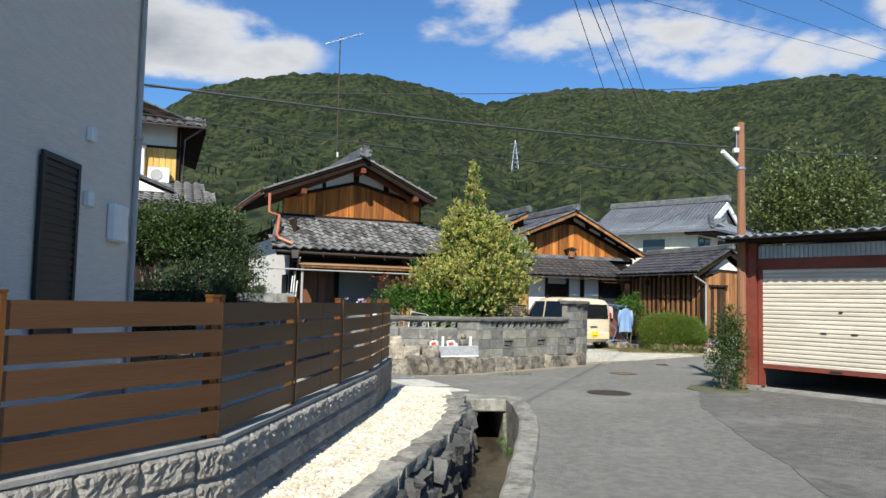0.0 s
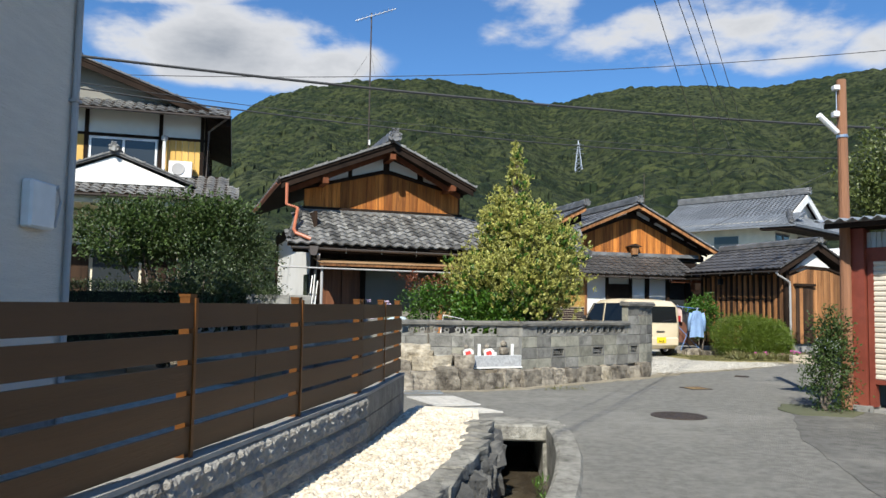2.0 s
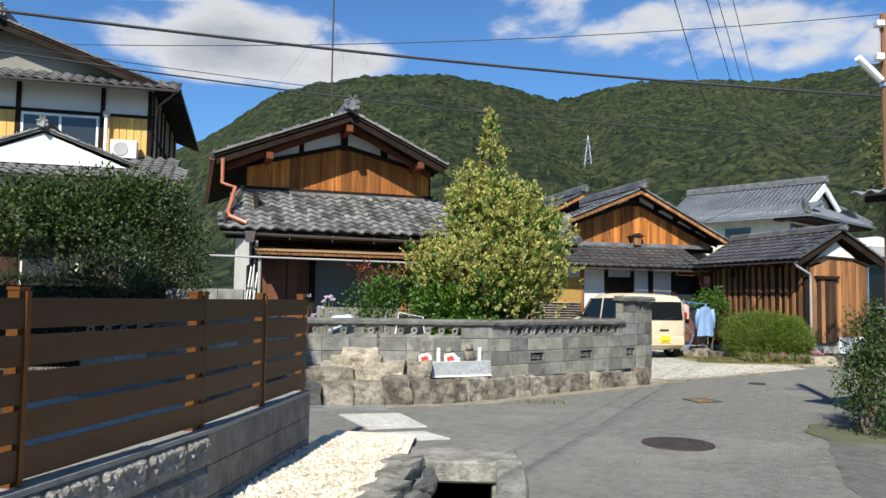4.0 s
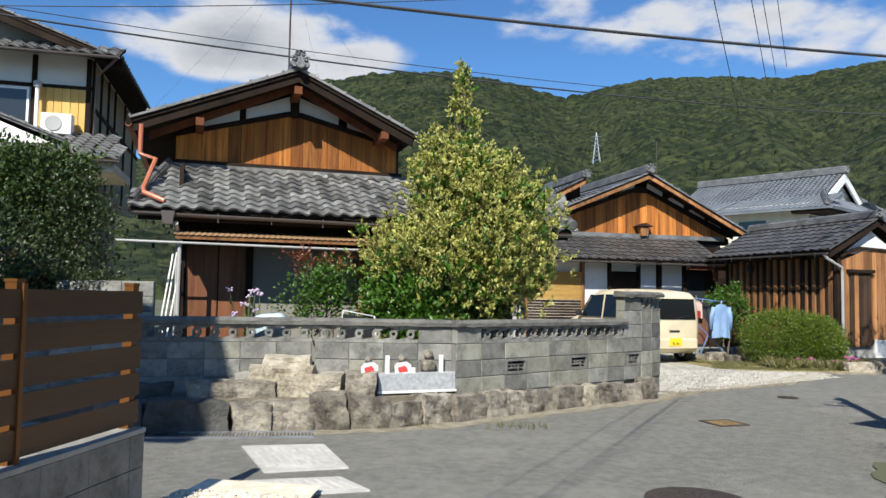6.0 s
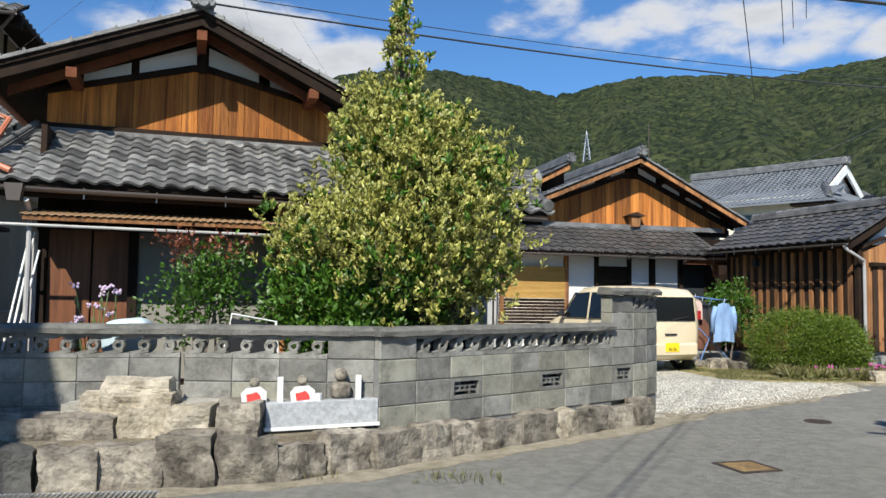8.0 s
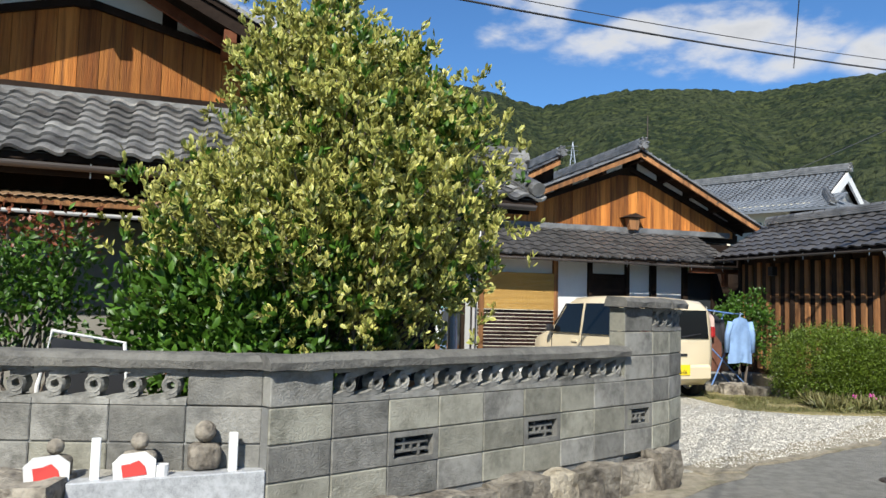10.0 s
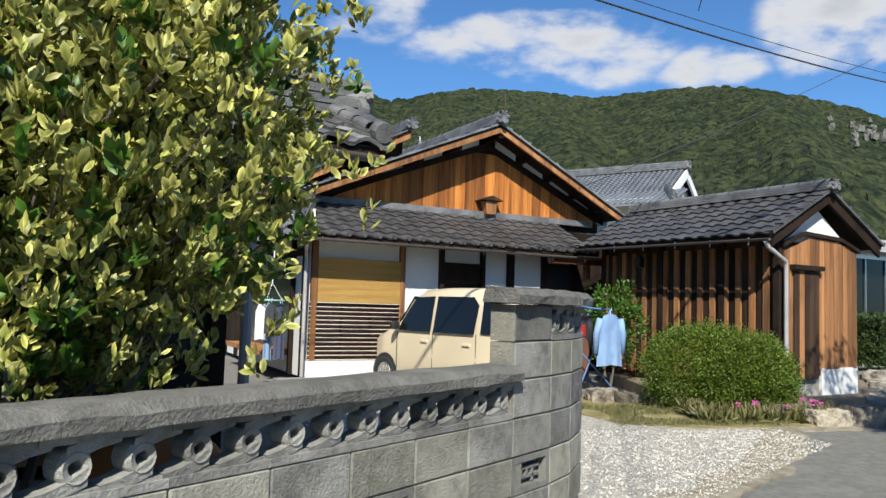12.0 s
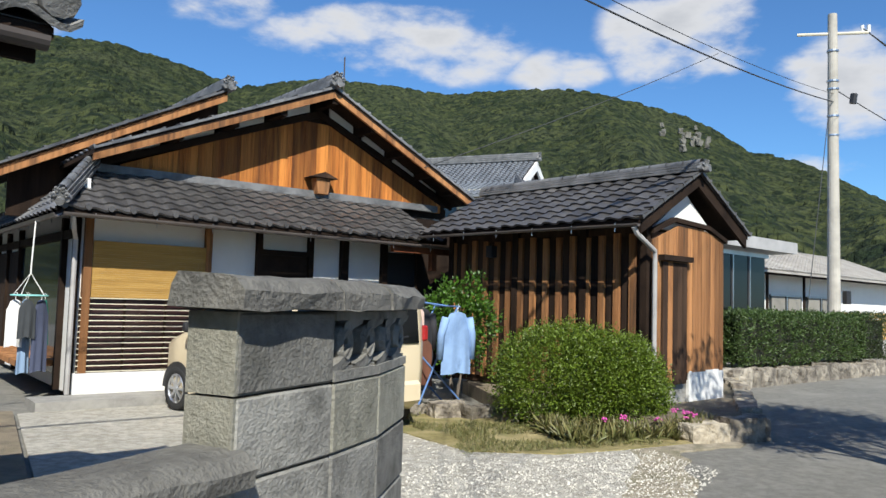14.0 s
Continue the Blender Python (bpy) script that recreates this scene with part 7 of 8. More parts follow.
bush("pruned_garden_tree", "wide flat-topped pruned evergreen garden tree", LEAF_CAMELLIA, [(-6.4, 17.3, 2.75, 1.0, 0.9, 0.70), (-5.3, 17.2, 2.85, 1.2, 0.9, 0.66), (-4.55, 17.2, 2.85, 0.75, 0.8, 0.6)], 0.085, 1800, 9, 41, (-5.6, 17.2, 0.0), "tree", 0.07, 0.45, 0.2, 0.05)
bush("olive_shrub", "loose dark grey-green shrub beside the hedge", LEAF_DARK, [(-3.75, 16.7, 2.0, 0.62, 0.5, 0.8), (-4.1, 16.9, 2.6, 0.6, 0.5, 0.6)], 0.06, 900, 8, 51, (-3.6, 16.7, 0.0), "shrub", 0.07, 0.7, 0.3)
bush("garage_tree", "leafy tree with reddish tips behind the garage", LEAF_OLIVE, [(10.6, 19.0, 4.5, 1.5, 1.3, 1.2), (11.6, 19.3, 4.2, 0.9, 0.9, 1.0), (9.9, 19.0, 4.0, 0.8, 0.8, 0.8)], 0.11, 1300, 9, 61, (10.7, 19.1, 0.0), "tree", 0.12, 0.6, 0.3, 0.07)
bush("porch_shrub", "leafy green shrub between house and shed", LEAF_GREEN, [(7.95, 26.2, 1.2, 0.55, 0.5, 0.62)], 0.07, 420, 9, 71, (7.95, 26.2, 0.0), "shrub", 0.06, 0.5, 0.25)
bush("nandina", "airy bush with reddish top leaves by the house", LEAF_GREEN, [(-0.35, 16.25, 1.35, 0.42, 0.36, 0.45), (-0.1, 16.3, 1.55, 0.30, 0.3, 0.3)], 0.055, 300, 8, 81, (-0.3, 16.3, 0.0), "shrub", 0.06, 0.8, 0.3)
bush("red_sprays", "red-tinged leaf sprays above the airy bush", LEAF_RED, [(-0.5, 16.25, 1.88, 0.22, 0.2, 0.14), (-0.02, 16.25, 1.84, 0.24, 0.2, 0.14)], 0.045, 60, 7, 85, (-0.3, 16.3, 0.9), "shrub", 0.05, 0.8, 0.3, stem=0.008)
bush("shadow_tree", "dark garden tree behind the hedge", LEAF_DARK, [(-4.3, 15.75, 1.55, 0.9, 0.5, 0.9)], 0.07, 500, 9, 91, (-4.3, 15.8, 0.0), "tree", 0.08, 0.6, 0.25)


def hedge(name, label, a, b, w, z0, z1, mat, leaf, n, seed):
    t = thing(name, Matrix.Identity(4), label, "hedge")
    a, b = np.array(a), np.array(b)
    u = (b - a) / np.linalg.norm(b - a)
    q = np.array([-u[1], u[0]])
    L = float(np.linalg.norm(b - a))

    def fn(rng):
        face = rng.integers(0, 3)
        s = rng.uniform(0, L)
        v = rng.uniform(-w / 2, w / 2)
        z = rng.uniform(z0, z1)
        if face == 0:
            z, d = z1 - 0.12 * rng.random() ** 1.5, np.array([0, 0, 1.0])
        elif face == 1:
            v, d = -w / 2 + 0.12 * rng.random() ** 1.5, np.array([-q[0], -q[1], 0.2])
        else:
            s = L * (rng.random() > 0.5) + rng.uniform(-0.08, 0.08)
            d = np.array([*(u * (1 if s > L / 2 else -1)), 0.2])
        k = 0.07 * noise.noise(Vector((s * 1.7, v * 2, z * 2 + seed)))
        p = a + u * s + q * (v - k)
        return np.array([p[0], p[1], z + k]), d * 0.8
    c, o = crown_points(fn, n, 10, 0.04, seed)
    leaf_mesh("foliage", t, mat, c, leaf, seed, outward=o)
    # solid near-black box stands in for the shade between the leaves
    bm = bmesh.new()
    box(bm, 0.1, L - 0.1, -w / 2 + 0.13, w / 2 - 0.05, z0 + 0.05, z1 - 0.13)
    core = part("hedge_core", bm, material("hedge_inner_shade", (0.018, 0.02, 0.01), 0.95, 0.4, 20), t)
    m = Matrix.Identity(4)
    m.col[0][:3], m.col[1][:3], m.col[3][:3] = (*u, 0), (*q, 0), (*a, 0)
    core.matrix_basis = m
    for i in range(max(2, int(L / 0.7))):
        p = a + u * (L * (i + 0.5) / max(2, int(L / 0.7)))
        part("stem", tube([(p[0], p[1], 0.0), (p[0] + 0.02, p[1], z0 + 0.2)], 0.025, seg=6), BARK, t)


hedge("dark_hedge", "dark clipped hedge behind the plank fence", (-8.4, 15.6), (-3.15, 16.35), 0.7, 0.25, 1.68, LEAF_DARK, 0.04, 2600, 7)
hedge("street_hedge", "clipped green hedge on a stone kerb", (14.6, 28.25), (20.3, 30.2), 0.9, 0.36, 1.42, LEAF_HEDGE, 0.06, 2400, 17)
# the hedge goes on in darker leaves, its shade put into their colour
hedge("shaded_hedge_end", "end of the street hedge, leaves darkened for its shade", (20.3, 30.2), (21.6, 30.6), 1.0, 0.30, 1.45, LEAF_DARK, 0.06, 500, 19)


def grass_patch(name, label, region, n, length, seed, mat=None):
    rng = np.random.default_rng(seed)
    x0, x1, y0, y1, z = region
    c = np.stack([rng.uniform(x0, x1, n), rng.uniform(y0, y1, n), np.full(n, z)], 1)
    keep = np.array([noise.noise(Vector((p[0] * 1.6, p[1] * 1.6, seed))) > -0.05 for p in c])
    tagged(leaf_mesh(name, None, mat or GRASS, c[keep], length, seed, wide=0.12, up=2.2, droop=0.25), label, "grass", kind="stuff")


grass_patch("lawn_grass", "short dry and green grass on the lawn", (6.6, 8.9, 22.7, 25.4, 0.03), 9000, 0.06, 3)
grass_patch("bush_grass", "taller mixed grass under the clipped bush", (7.9, 10.0, 22.9, 23.7, 0.03), 2600, 0.22, 5)
grass_patch("kerb_weeds", "thin weeds along the stone footing", (0.9, 3.0, 14.9, 15.2, 0.0), 200, 0.08, 6)
grass_patch("canal_weeds", "green weeds on the canal side", (1.24, 1.42, 8.6, 10.6, -0.5), 160, 0.10, 8, LEAF_GREEN)


def flower_clump(name, label, x, y, z, h, n, col, seed):
    t = thing(name, Matrix.Identity(4), label, "flowers")
    rng = random.Random(seed)
    pet = simple("petal_%s" % name, col, 0.7)
    stems, heads = bmesh.new(), bmesh.new()
    pts = []
    for _ in range(n):
        a = Vector((x + rng.uniform(-0.14, 0.14), y + rng.uniform(-0.12, 0.12), z))
        b = a + Vector((rng.uniform(-0.16, 0.16), rng.uniform(-0.1, 0.1), h * rng.uniform(0.6, 1.0)))
        tube([a, (a + b) / 2 + Vector((0.02, 0, 0)), b], 0.005, stems, 4)
        for k in range(7):
            c = bmesh.ops.create_icosphere(heads, subdivisions=1, radius=0.014)
            bmesh.ops.translate(heads, vec=b + Vector((rng.uniform(-0.035, 0.035), rng.uniform(-0.035, 0.035), rng.uniform(-0.01, 0.03))), verts=c["verts"])
        pts += [a.lerp(b, q) for q in (0.2, 0.35, 0.5, 0.65, 0.8)]
    part("stems", stems, simple("stem_green", (0.09, 0.13, 0.04)), t, kind="stuff")
    part("flower_heads", heads, pet, t, kind="stuff")
    leaf_mesh("leaves", t, LEAF_OLIVE, np.array([p[:] for p in pts]), 0.09, seed, wide=0.3)


flower_clump("lilac_flowers", "pale lilac autumn flowers above the block wall", -1.02, 15.75, 0.5, 0.95, 14, (0.55, 0.42, 0.55), 1)
flower_clump("pink_flowers", "small magenta flowers in front of the clipped bush", 9.55, 23.15, 0.03, 0.26, 6, (0.5, 0.08, 0.30), 2)
flower_clump("pink_flowers", "a few magenta flowers at the lawn edge", 8.6, 23.2, 0.03, 0.22, 4, (0.6, 0.08, 0.36), 3)


def loose_gravel():
    """Pale crushed stones on the drive near the gate."""
    rng = np.random.default_rng(14)
    vs, fs, k = [], [], 0
    base = np.array([(1, 0, -0.5), (-0.6, 0.9, -0.5), (-0.7, -0.8, -0.5), (0.1, 0.1, 0.7), (0.5, 0.7, 0.1)])
    tri = [(0, 4, 3), (4, 1, 3), (1, 2, 3), (2, 0, 3)]
    for _ in range(22000):
        y = rng.uniform(18.6, 25.0)
        x = rng.uniform(4.4, 8.6)
        if x - 4.55 > (y - 18.4) * 1.25 + 0.15 or (y > 22.4 and rng.random() < 0.75):
            continue
        r = rng.uniform(0.005, 0.014)
        a = rng.uniform(0, 6.28)
        ca, sa = math.cos(a), math.sin(a)
        p = base * r
        p = np.stack([p[:, 0] * ca - p[:, 1] * sa, p[:, 0] * sa + p[:, 1] * ca, p[:, 2] * 0.8], 1)
        vs.append(p + np.array([x, y, 0.025]))
        fs += [[q + k for q in f] for f in tri]
        k += 5
    me = bpy.data.meshes.new("loose_gravel")
    me.from_pydata(np.concatenate(vs).tolist(), [], fs)
    me.materials.append(material("pale_crushed_stone", (0.48, 0.455, 0.40), 0.9, 0.3, 30, None, 0.0, island=0.4))
    tagged(new("loose_gravel", me), "pale crushed stones lying on the drive", "gravel", kind="stuff")


loose_gravel()


# ---------------------------------------------------------------- car
def wheel_data():
    bm = bmesh.new()
    ring = []
    for r, y in ((0.16, 0.055), (0.20, 0.072), (0.255, 0.078), (0.275, 0.06), (0.278, 0.0), (0.275, -0.06), (0.255, -0.078), (0.16, -0.07)):
        ring.append([bm.verts.new((math.cos(t) * r, y, math.sin(t) * r)) for t in [2 * math.pi * k / 28 for k in range(28)]])
    for a, b in zip(ring, ring[1:]):
        for k in range(28):
            bm.faces.new((a[k], a[(k + 1) % 28], b[(k + 1) % 28], b[k]))
    bmesh.ops.recalc_face_normals(bm, faces=bm.faces)
    return bm


def rim_bm():
    bm = bmesh.new()
    ring = []
    for r, y in ((0.185, 0.068), (0.178, 0.075), (0.165, 0.06), (0.165, -0.04)):
        ring.append([bm.verts.new((math.cos(t) * r, y, math.sin(t) * r)) for t in [2 * math.pi * k / 28 for k in range(28)]])
    for a, b in zip(ring, ring[1:]):
        for k in range(28):
            bm.faces.new((a[k], a[(k + 1) % 28], b[(k + 1) % 28], b[k]))
    for i in range(8):
        m = pose(0, 0, 0, 0, 45 * i, 0)
        box(bm, 0.02, 0.17, 0.045, 0.068, -0.017, 0.017, m)
    c = bmesh.ops.create_cone(bm, cap_ends=True, segments=14, radius1=0.045, radius2=0.035, depth=0.03)
    bmesh.ops.transform(bm, matrix=Matrix.Translation((0, 0.06, 0)) @ pose(0, 0, 0, -90, 0, 0), verts=c["verts"])
    return bm


def car():
    """A small boxy wagon: x forwards, y to its left, on z = 0."""
    t = thing("kei_car", pose(5.30, 25.42, 0.02, 0, 0, 117), "cream boxy compact car parked on the gravel drive", "car")
    # body sections from tail to nose: x, half width low, half width belt, belt height, half width roof, roof height, floor
    secs = [(-1.70, 0.60, 0.62, 0.90, 0.56, 1.36, 0.42), (-1.68, 0.68, 0.70, 0.95, 0.62, 1.50, 0.30), (-1.55, 0.72, 0.735, 0.97, 0.64, 1.60, 0.22),
            (-1.0, 0.735, 0.738, 0.98, 0.645, 1.655, 0.20), (-0.2, 0.735, 0.738, 0.97, 0.645, 1.66, 0.20), (0.35, 0.735, 0.737, 0.96, 0.635, 1.63, 0.20),
            (0.62, 0.735, 0.735, 0.95, 0.61, 1.52, 0.20), (0.98, 0.73, 0.73, 0.93, 0.66, 1.06, 0.20), (1.2, 0.725, 0.72, 0.90, 0.63, 0.97, 0.20),
            (1.50, 0.70, 0.69, 0.80, 0.58, 0.90, 0.20), (1.64, 0.62, 0.60, 0.68, 0.50, 0.78, 0.24), (1.69, 0.55, 0.54, 0.56, 0.46, 0.66, 0.30)]
    bm = bmesh.new()
    rings = []
    for x, wl, wb, zb, wr, zr, fl in secs:
        half = [(wl * 0.9, fl), (wl, fl + 0.10), (wb * 1.005, (fl + zb) / 2 + 0.05), (wb, zb), ((wb + wr) / 2 + 0.012, (zb + zr) / 2 + 0.02), (wr, zr - 0.07), (wr - 0.09, zr - 0.015), (wr * 0.45, zr)]
        pts = half + [(-a, b) for a, b in reversed(half)]
        rings.append([bm.verts.new((x, a, b)) for a, b in pts])
    k = len(rings[0])
    for a, b in zip(rings, rings[1:]):
        for i in range(k):
            bm.faces.new((a[i], b[i], b[(i + 1) % k], a[(i + 1) % k]))
    bm.faces.new(rings[0])
    bm.faces.new(list(reversed(rings[-1])))
    bmesh.ops.recalc_face_normals(bm, faces=bm.faces)
    body = part("body", bm, CAR_PAINT, t, smooth=True)
    for sgn in (1, -1):
        def w(pts, name, mat, off=0.012, parent=body, label=""):
            # a pane laid on the side of the cabin: points as x, z
            def y(x, z):
                zb, zr = 0.965, 1.60
                f = (z - zb) / (zr - zb)
                return 0.738 + (0.632 - 0.738) * f + off
            poly = [(x, sgn * y(x, z), z) for x, z in pts]
            return part(name, prism(poly, (0, -sgn * 0.012, 0)), mat, parent, label)
        w([(-0.02, 0.99), (0.78, 0.99), (0.74, 1.10), (0.44, 1.50), (-0.02, 1.52)], "front_door_glass", CAR_GLASS, 0.034)
        w([(-1.02, 1.0), (-0.10, 0.99), (-0.10, 1.52), (-0.92, 1.52), (-1.06, 1.40)], "rear_door_glass", CAR_GLASS, 0.034)
        w([(-1.62, 1.02), (-1.16, 1.02), (-1.14, 1.47), (-1.52, 1.46)], "quarter_glass", CAR_GLASS, 0.026)
        for sx, sz0, sz1 in ((-0.068, 0.32, 1.0), (0.86, 0.35, 0.95), (-1.06, 0.5, 1.0)):
            part("door_seam", B((sx, sx + 0.012, sgn * 0.735 - 0.006, sgn * 0.735 + 0.006, sz0, sz1)), BLACK, body)
        for x in (0.08, -0.92):
            part("door_handle", B((x - 0.02, x + 0.15, sgn * 0.745 - 0.012, sgn * 0.745 + 0.018, 0.83, 0.865)), CAR_PAINT, body, bevel=0.006)
        part("sill", B((-0.95, 0.95, sgn * 0.70 - 0.03, sgn * 0.70 + 0.03, 0.20, 0.27)), CAR_PAINT, body)
        m = part("door_mirror", lump((0.12, 0.20, 0.17), 3, 0.02, 2), BLACK, body)
        m.location = (0.80, sgn * 0.83, 1.06)
        part("tail_lamp", B((-1.705, -1.60, sgn * 0.70 - 0.07, sgn * 0.70 + 0.02, 1.0, 1.18)), RED_PLASTIC, body, bevel=0.02)
        hl = part("headlight", lump((0.16, 0.22, 0.20), 5, 0.02, 2), WHITE_PLASTIC, body)
        hl.location = (1.56, sgn * 0.50, 0.72)
        for x in (1.19, -1.21):
            # arch
            arch = bmesh.new()
            prev = None
            for q in range(13):
                a = math.pi * q / 12
                pair = [arch.verts.new((x + math.cos(a) * r, sgn * 0.742, 0.275 + math.sin(a) * r)) for r in (0.20, 0.335)]
                if prev:
                    arch.faces.new((prev[0], prev[1], pair[1], pair[0]))
                prev = pair
            r_ = bmesh.ops.extrude_face_region(arch, geom=list(arch.faces))
            bmesh.ops.translate(arch, vec=(0, -sgn * 0.12, 0), verts=[v for v in r_["geom"] if isinstance(v, bmesh.types.BMVert)])
            part("wheel_arch", arch, BLACK, body)
            wh = part("wheel", wheel_data(), TYRE, t, smooth=True)
            wh.matrix_basis = Matrix.Translation((x, sgn * 0.675, 0.275)) @ pose(0, 0, 0, 0, 0, 0 if sgn > 0 else 180)
            part("rim", rim_bm(), METAL, wh)
    part("windscreen", prism([(0.66, 0.56, 1.50), (0.66, -0.56, 1.50), (0.99, -0.63, 1.05), (0.99, 0.63, 1.05)], (0.02, 0, 0.015)), CAR_GLASS, body)
    part("rear_glass", prism([(-1.66, 0.60, 0.98), (-1.66, -0.60, 0.98), (-1.66, -0.54, 1.44), (-1.66, 0.54, 1.44)], (-0.055, 0, 0.0)), CAR_GLASS, body)
    part("rear_bumper", B((-1.74, -1.60, -0.66, 0.66, 0.30, 0.56)), CAR_PAINT, body, bevel=0.04)
    part("rear_wiper", tube([(-1.72, 0.0, 1.0), (-1.73, -0.4, 1.06)], 0.012), BLACK, body)
    plate = part("number_plate", B((-1.752, -1.742, -0.165, 0.165, 0.40, 0.565)), YELLOW, body, "yellow number plate")
    cu = bpy.data.curves.new("plate_digits", "FONT")
    cu.body, cu.size, cu.align_x, cu.extrude = "56-06", 0.085, "CENTER", 0.001
    tx = new("plate_digits", cu)
    tx.data.materials.append(BLACK)
    tx.parent = plate
    tx.matrix_basis = Matrix.Translation((-1.7545, 0.0, 0.42)) @ pose(0, 0, 0, 90, 0, -90)
    part("tailgate_handle", B((-1.715, -1.70, -0.14, 0.14, 0.70, 0.74)), BLACK, body)


car()


# ---------------------------------------------------------------- poles and wires
def wooden_pole():
    t = thing("wooden_utility_pole", at(6.02, 13.2), "short reddish wooden utility pole with a street lamp", "utility pole")
    part("shaft", tube([(0, 0, 0), (0.01, 0, 2.4), (0.0, 0, 4.85)], 0.085, seg=12, r_end=0.066), POLE_WOOD, t)
    part("lamp_arm", tube([(-0.05, -0.03, 4.05), (-0.22, -0.10, 4.2)], 0.015), METAL, t)
    lamp = part("street_lamp", tube([(-0.10, -0.05, 4.05), (-0.42, -0.18, 4.27)], 0.042, seg=10), WHITE_PLASTIC, t, "white tube street lamp")
    part("clamp", tube([(0, 0, 3.98), (0, 0, 4.02)], 0.082, seg=12), METAL, t)
    for bx in ((-0.16, -0.07, -0.1, 0.0, 4.28, 4.36), (-0.15, -0.06, -0.1, 0, 4.68, 4.75)):
        part("junction_box", B(bx), WHITE_PLASTIC, t, bevel=0.008)
    part("conduit", tube([(-0.09, -0.03, 4.3), (-0.09, -0.03, 4.7)], 0.008), METAL, t)


wooden_pole()


def concrete_pole():
    t = thing("concrete_utility_pole", at(23.2, 33.1), "tall pale concrete utility pole with a crossarm", "utility pole")
    part("shaft", tube([(0, 0, 0), (0, 0, 5), (0, 0, 10.75)], 0.20, seg=16, r_end=0.135), POLE_CONC, t)
    part("crossarm", tube([(-0.75, 0.66, 10.18), (0.75, -0.66, 10.08)], 0.05), CREAM, t)
    for z in (9.55, 8.6, 8.35, 7.5, 6.9):
        part("pole_band", tube([(0, 0, z), (0, 0, z + 0.05)], 0.175, seg=14), METAL, t)
    for k in (0.62, 0.75):
        part("insulator", tube([(k, -k * 0.88, 10.1), (k, -k * 0.88, 10.32)], 0.05), WHITE_PLASTIC, t)
    part("splice_case", tube([(0.42, -0.35, 7.9), (0.45, -0.38, 8.2)], 0.1), BLACK, t)
    part("meter", B((0.18, 0.36, -0.3, -0.15, 1.75, 2.15)), BLACK, t)
    part("step_pegs", B(*[(-0.2, 0.2, -0.02, 0.02, z, z + 0.02) for z in (3.2, 3.9, 4.6, 5.3, 6.0)]), METAL, t, kind="stuff")


concrete_pole()


def wire(name, label, a, b, r=0.012, sag=0.25, seg=20):
    a, b = Vector(a), Vector(b)
    pts = []
    for i in range(seg + 1):
        s = i / seg
        p = a.lerp(b, s)
        p.z -= sag * 4 * s * (1 - s)
        pts.append(p)
    return tagged(part(name, tube(pts, r, seg=5), CABLE), label, "cable", "overhead cables")


wire("thick_cable", "thick black telephone cable over the lane", (-15, 13.42, 6.37), (23, 25.82, 7.03), 0.030, 0.69, 40)
wire("thick_cable", "black service cable to the concrete pole", (-15, 12.61, 5.93), (23.1, 33.0, 7.95), 0.017, 1.13, 40)
wire("thin_wire", "thin carrier wire beside the service cable", (-15, 12.55, 6.0), (23.1, 33.0, 8.2), 0.008, 1.13, 40)
wire("thin_wire", "thin black wire high over the lane", (-15, 22.48, 7.84), (23, 22.78, 10.06), 0.011, 1.02, 40)
for _k in range(3):
    wire("thin_wire", "one of three thin wires high beside the lane", (-9.43 + 2.0 * _k, 4, 5.51 + 0.5 * _k), (20.97 + 1.4 * _k, 30, 11.69), 0.007, 0.0)
wire("house_wire", "thin service wire from the gable to the street", (8.4, 29.1, 3.95), (20.6, 35.2, 9.75), 0.010, 0.1)
wire("pole_wire", "black wire from the crossarm to the street", (23.8, 32.5, 10.2), (31, 30.0, 6.0), 0.016, 0.3)
wire("pole_wire", "black wire from the crossarm to the next pole", (23.8, 32.5, 10.2), (45, 40.0, 10.8), 0.016, 0.5)
wire("pole_wire", "black drop wire from the concrete pole", (23.3, 33.0, 8.3), (33, 30.0, 3.5), 0.016, 0.2)
wire("guy_stay", "thin steel guy stay beside the concrete pole", (23.0, 33.1, 7.5), (21.2, 32.4, 0.3), 0.012, 0.0)
for _x0, _z0, _x1, _z1 in ((-0.6, 6.3, 6.6, 4.5), (-0.4, 5.37, 7.05, 5.4), (-0.4, 5.5, 7.2, 5.65), (-0.3, 5.65, 7.4, 5.80)):
    wire("high_wire", "thin overhead wire rising from the gardens", (_x0, 3, _z0), (_x1, 20.9, _z1), 0.006, 0.0)


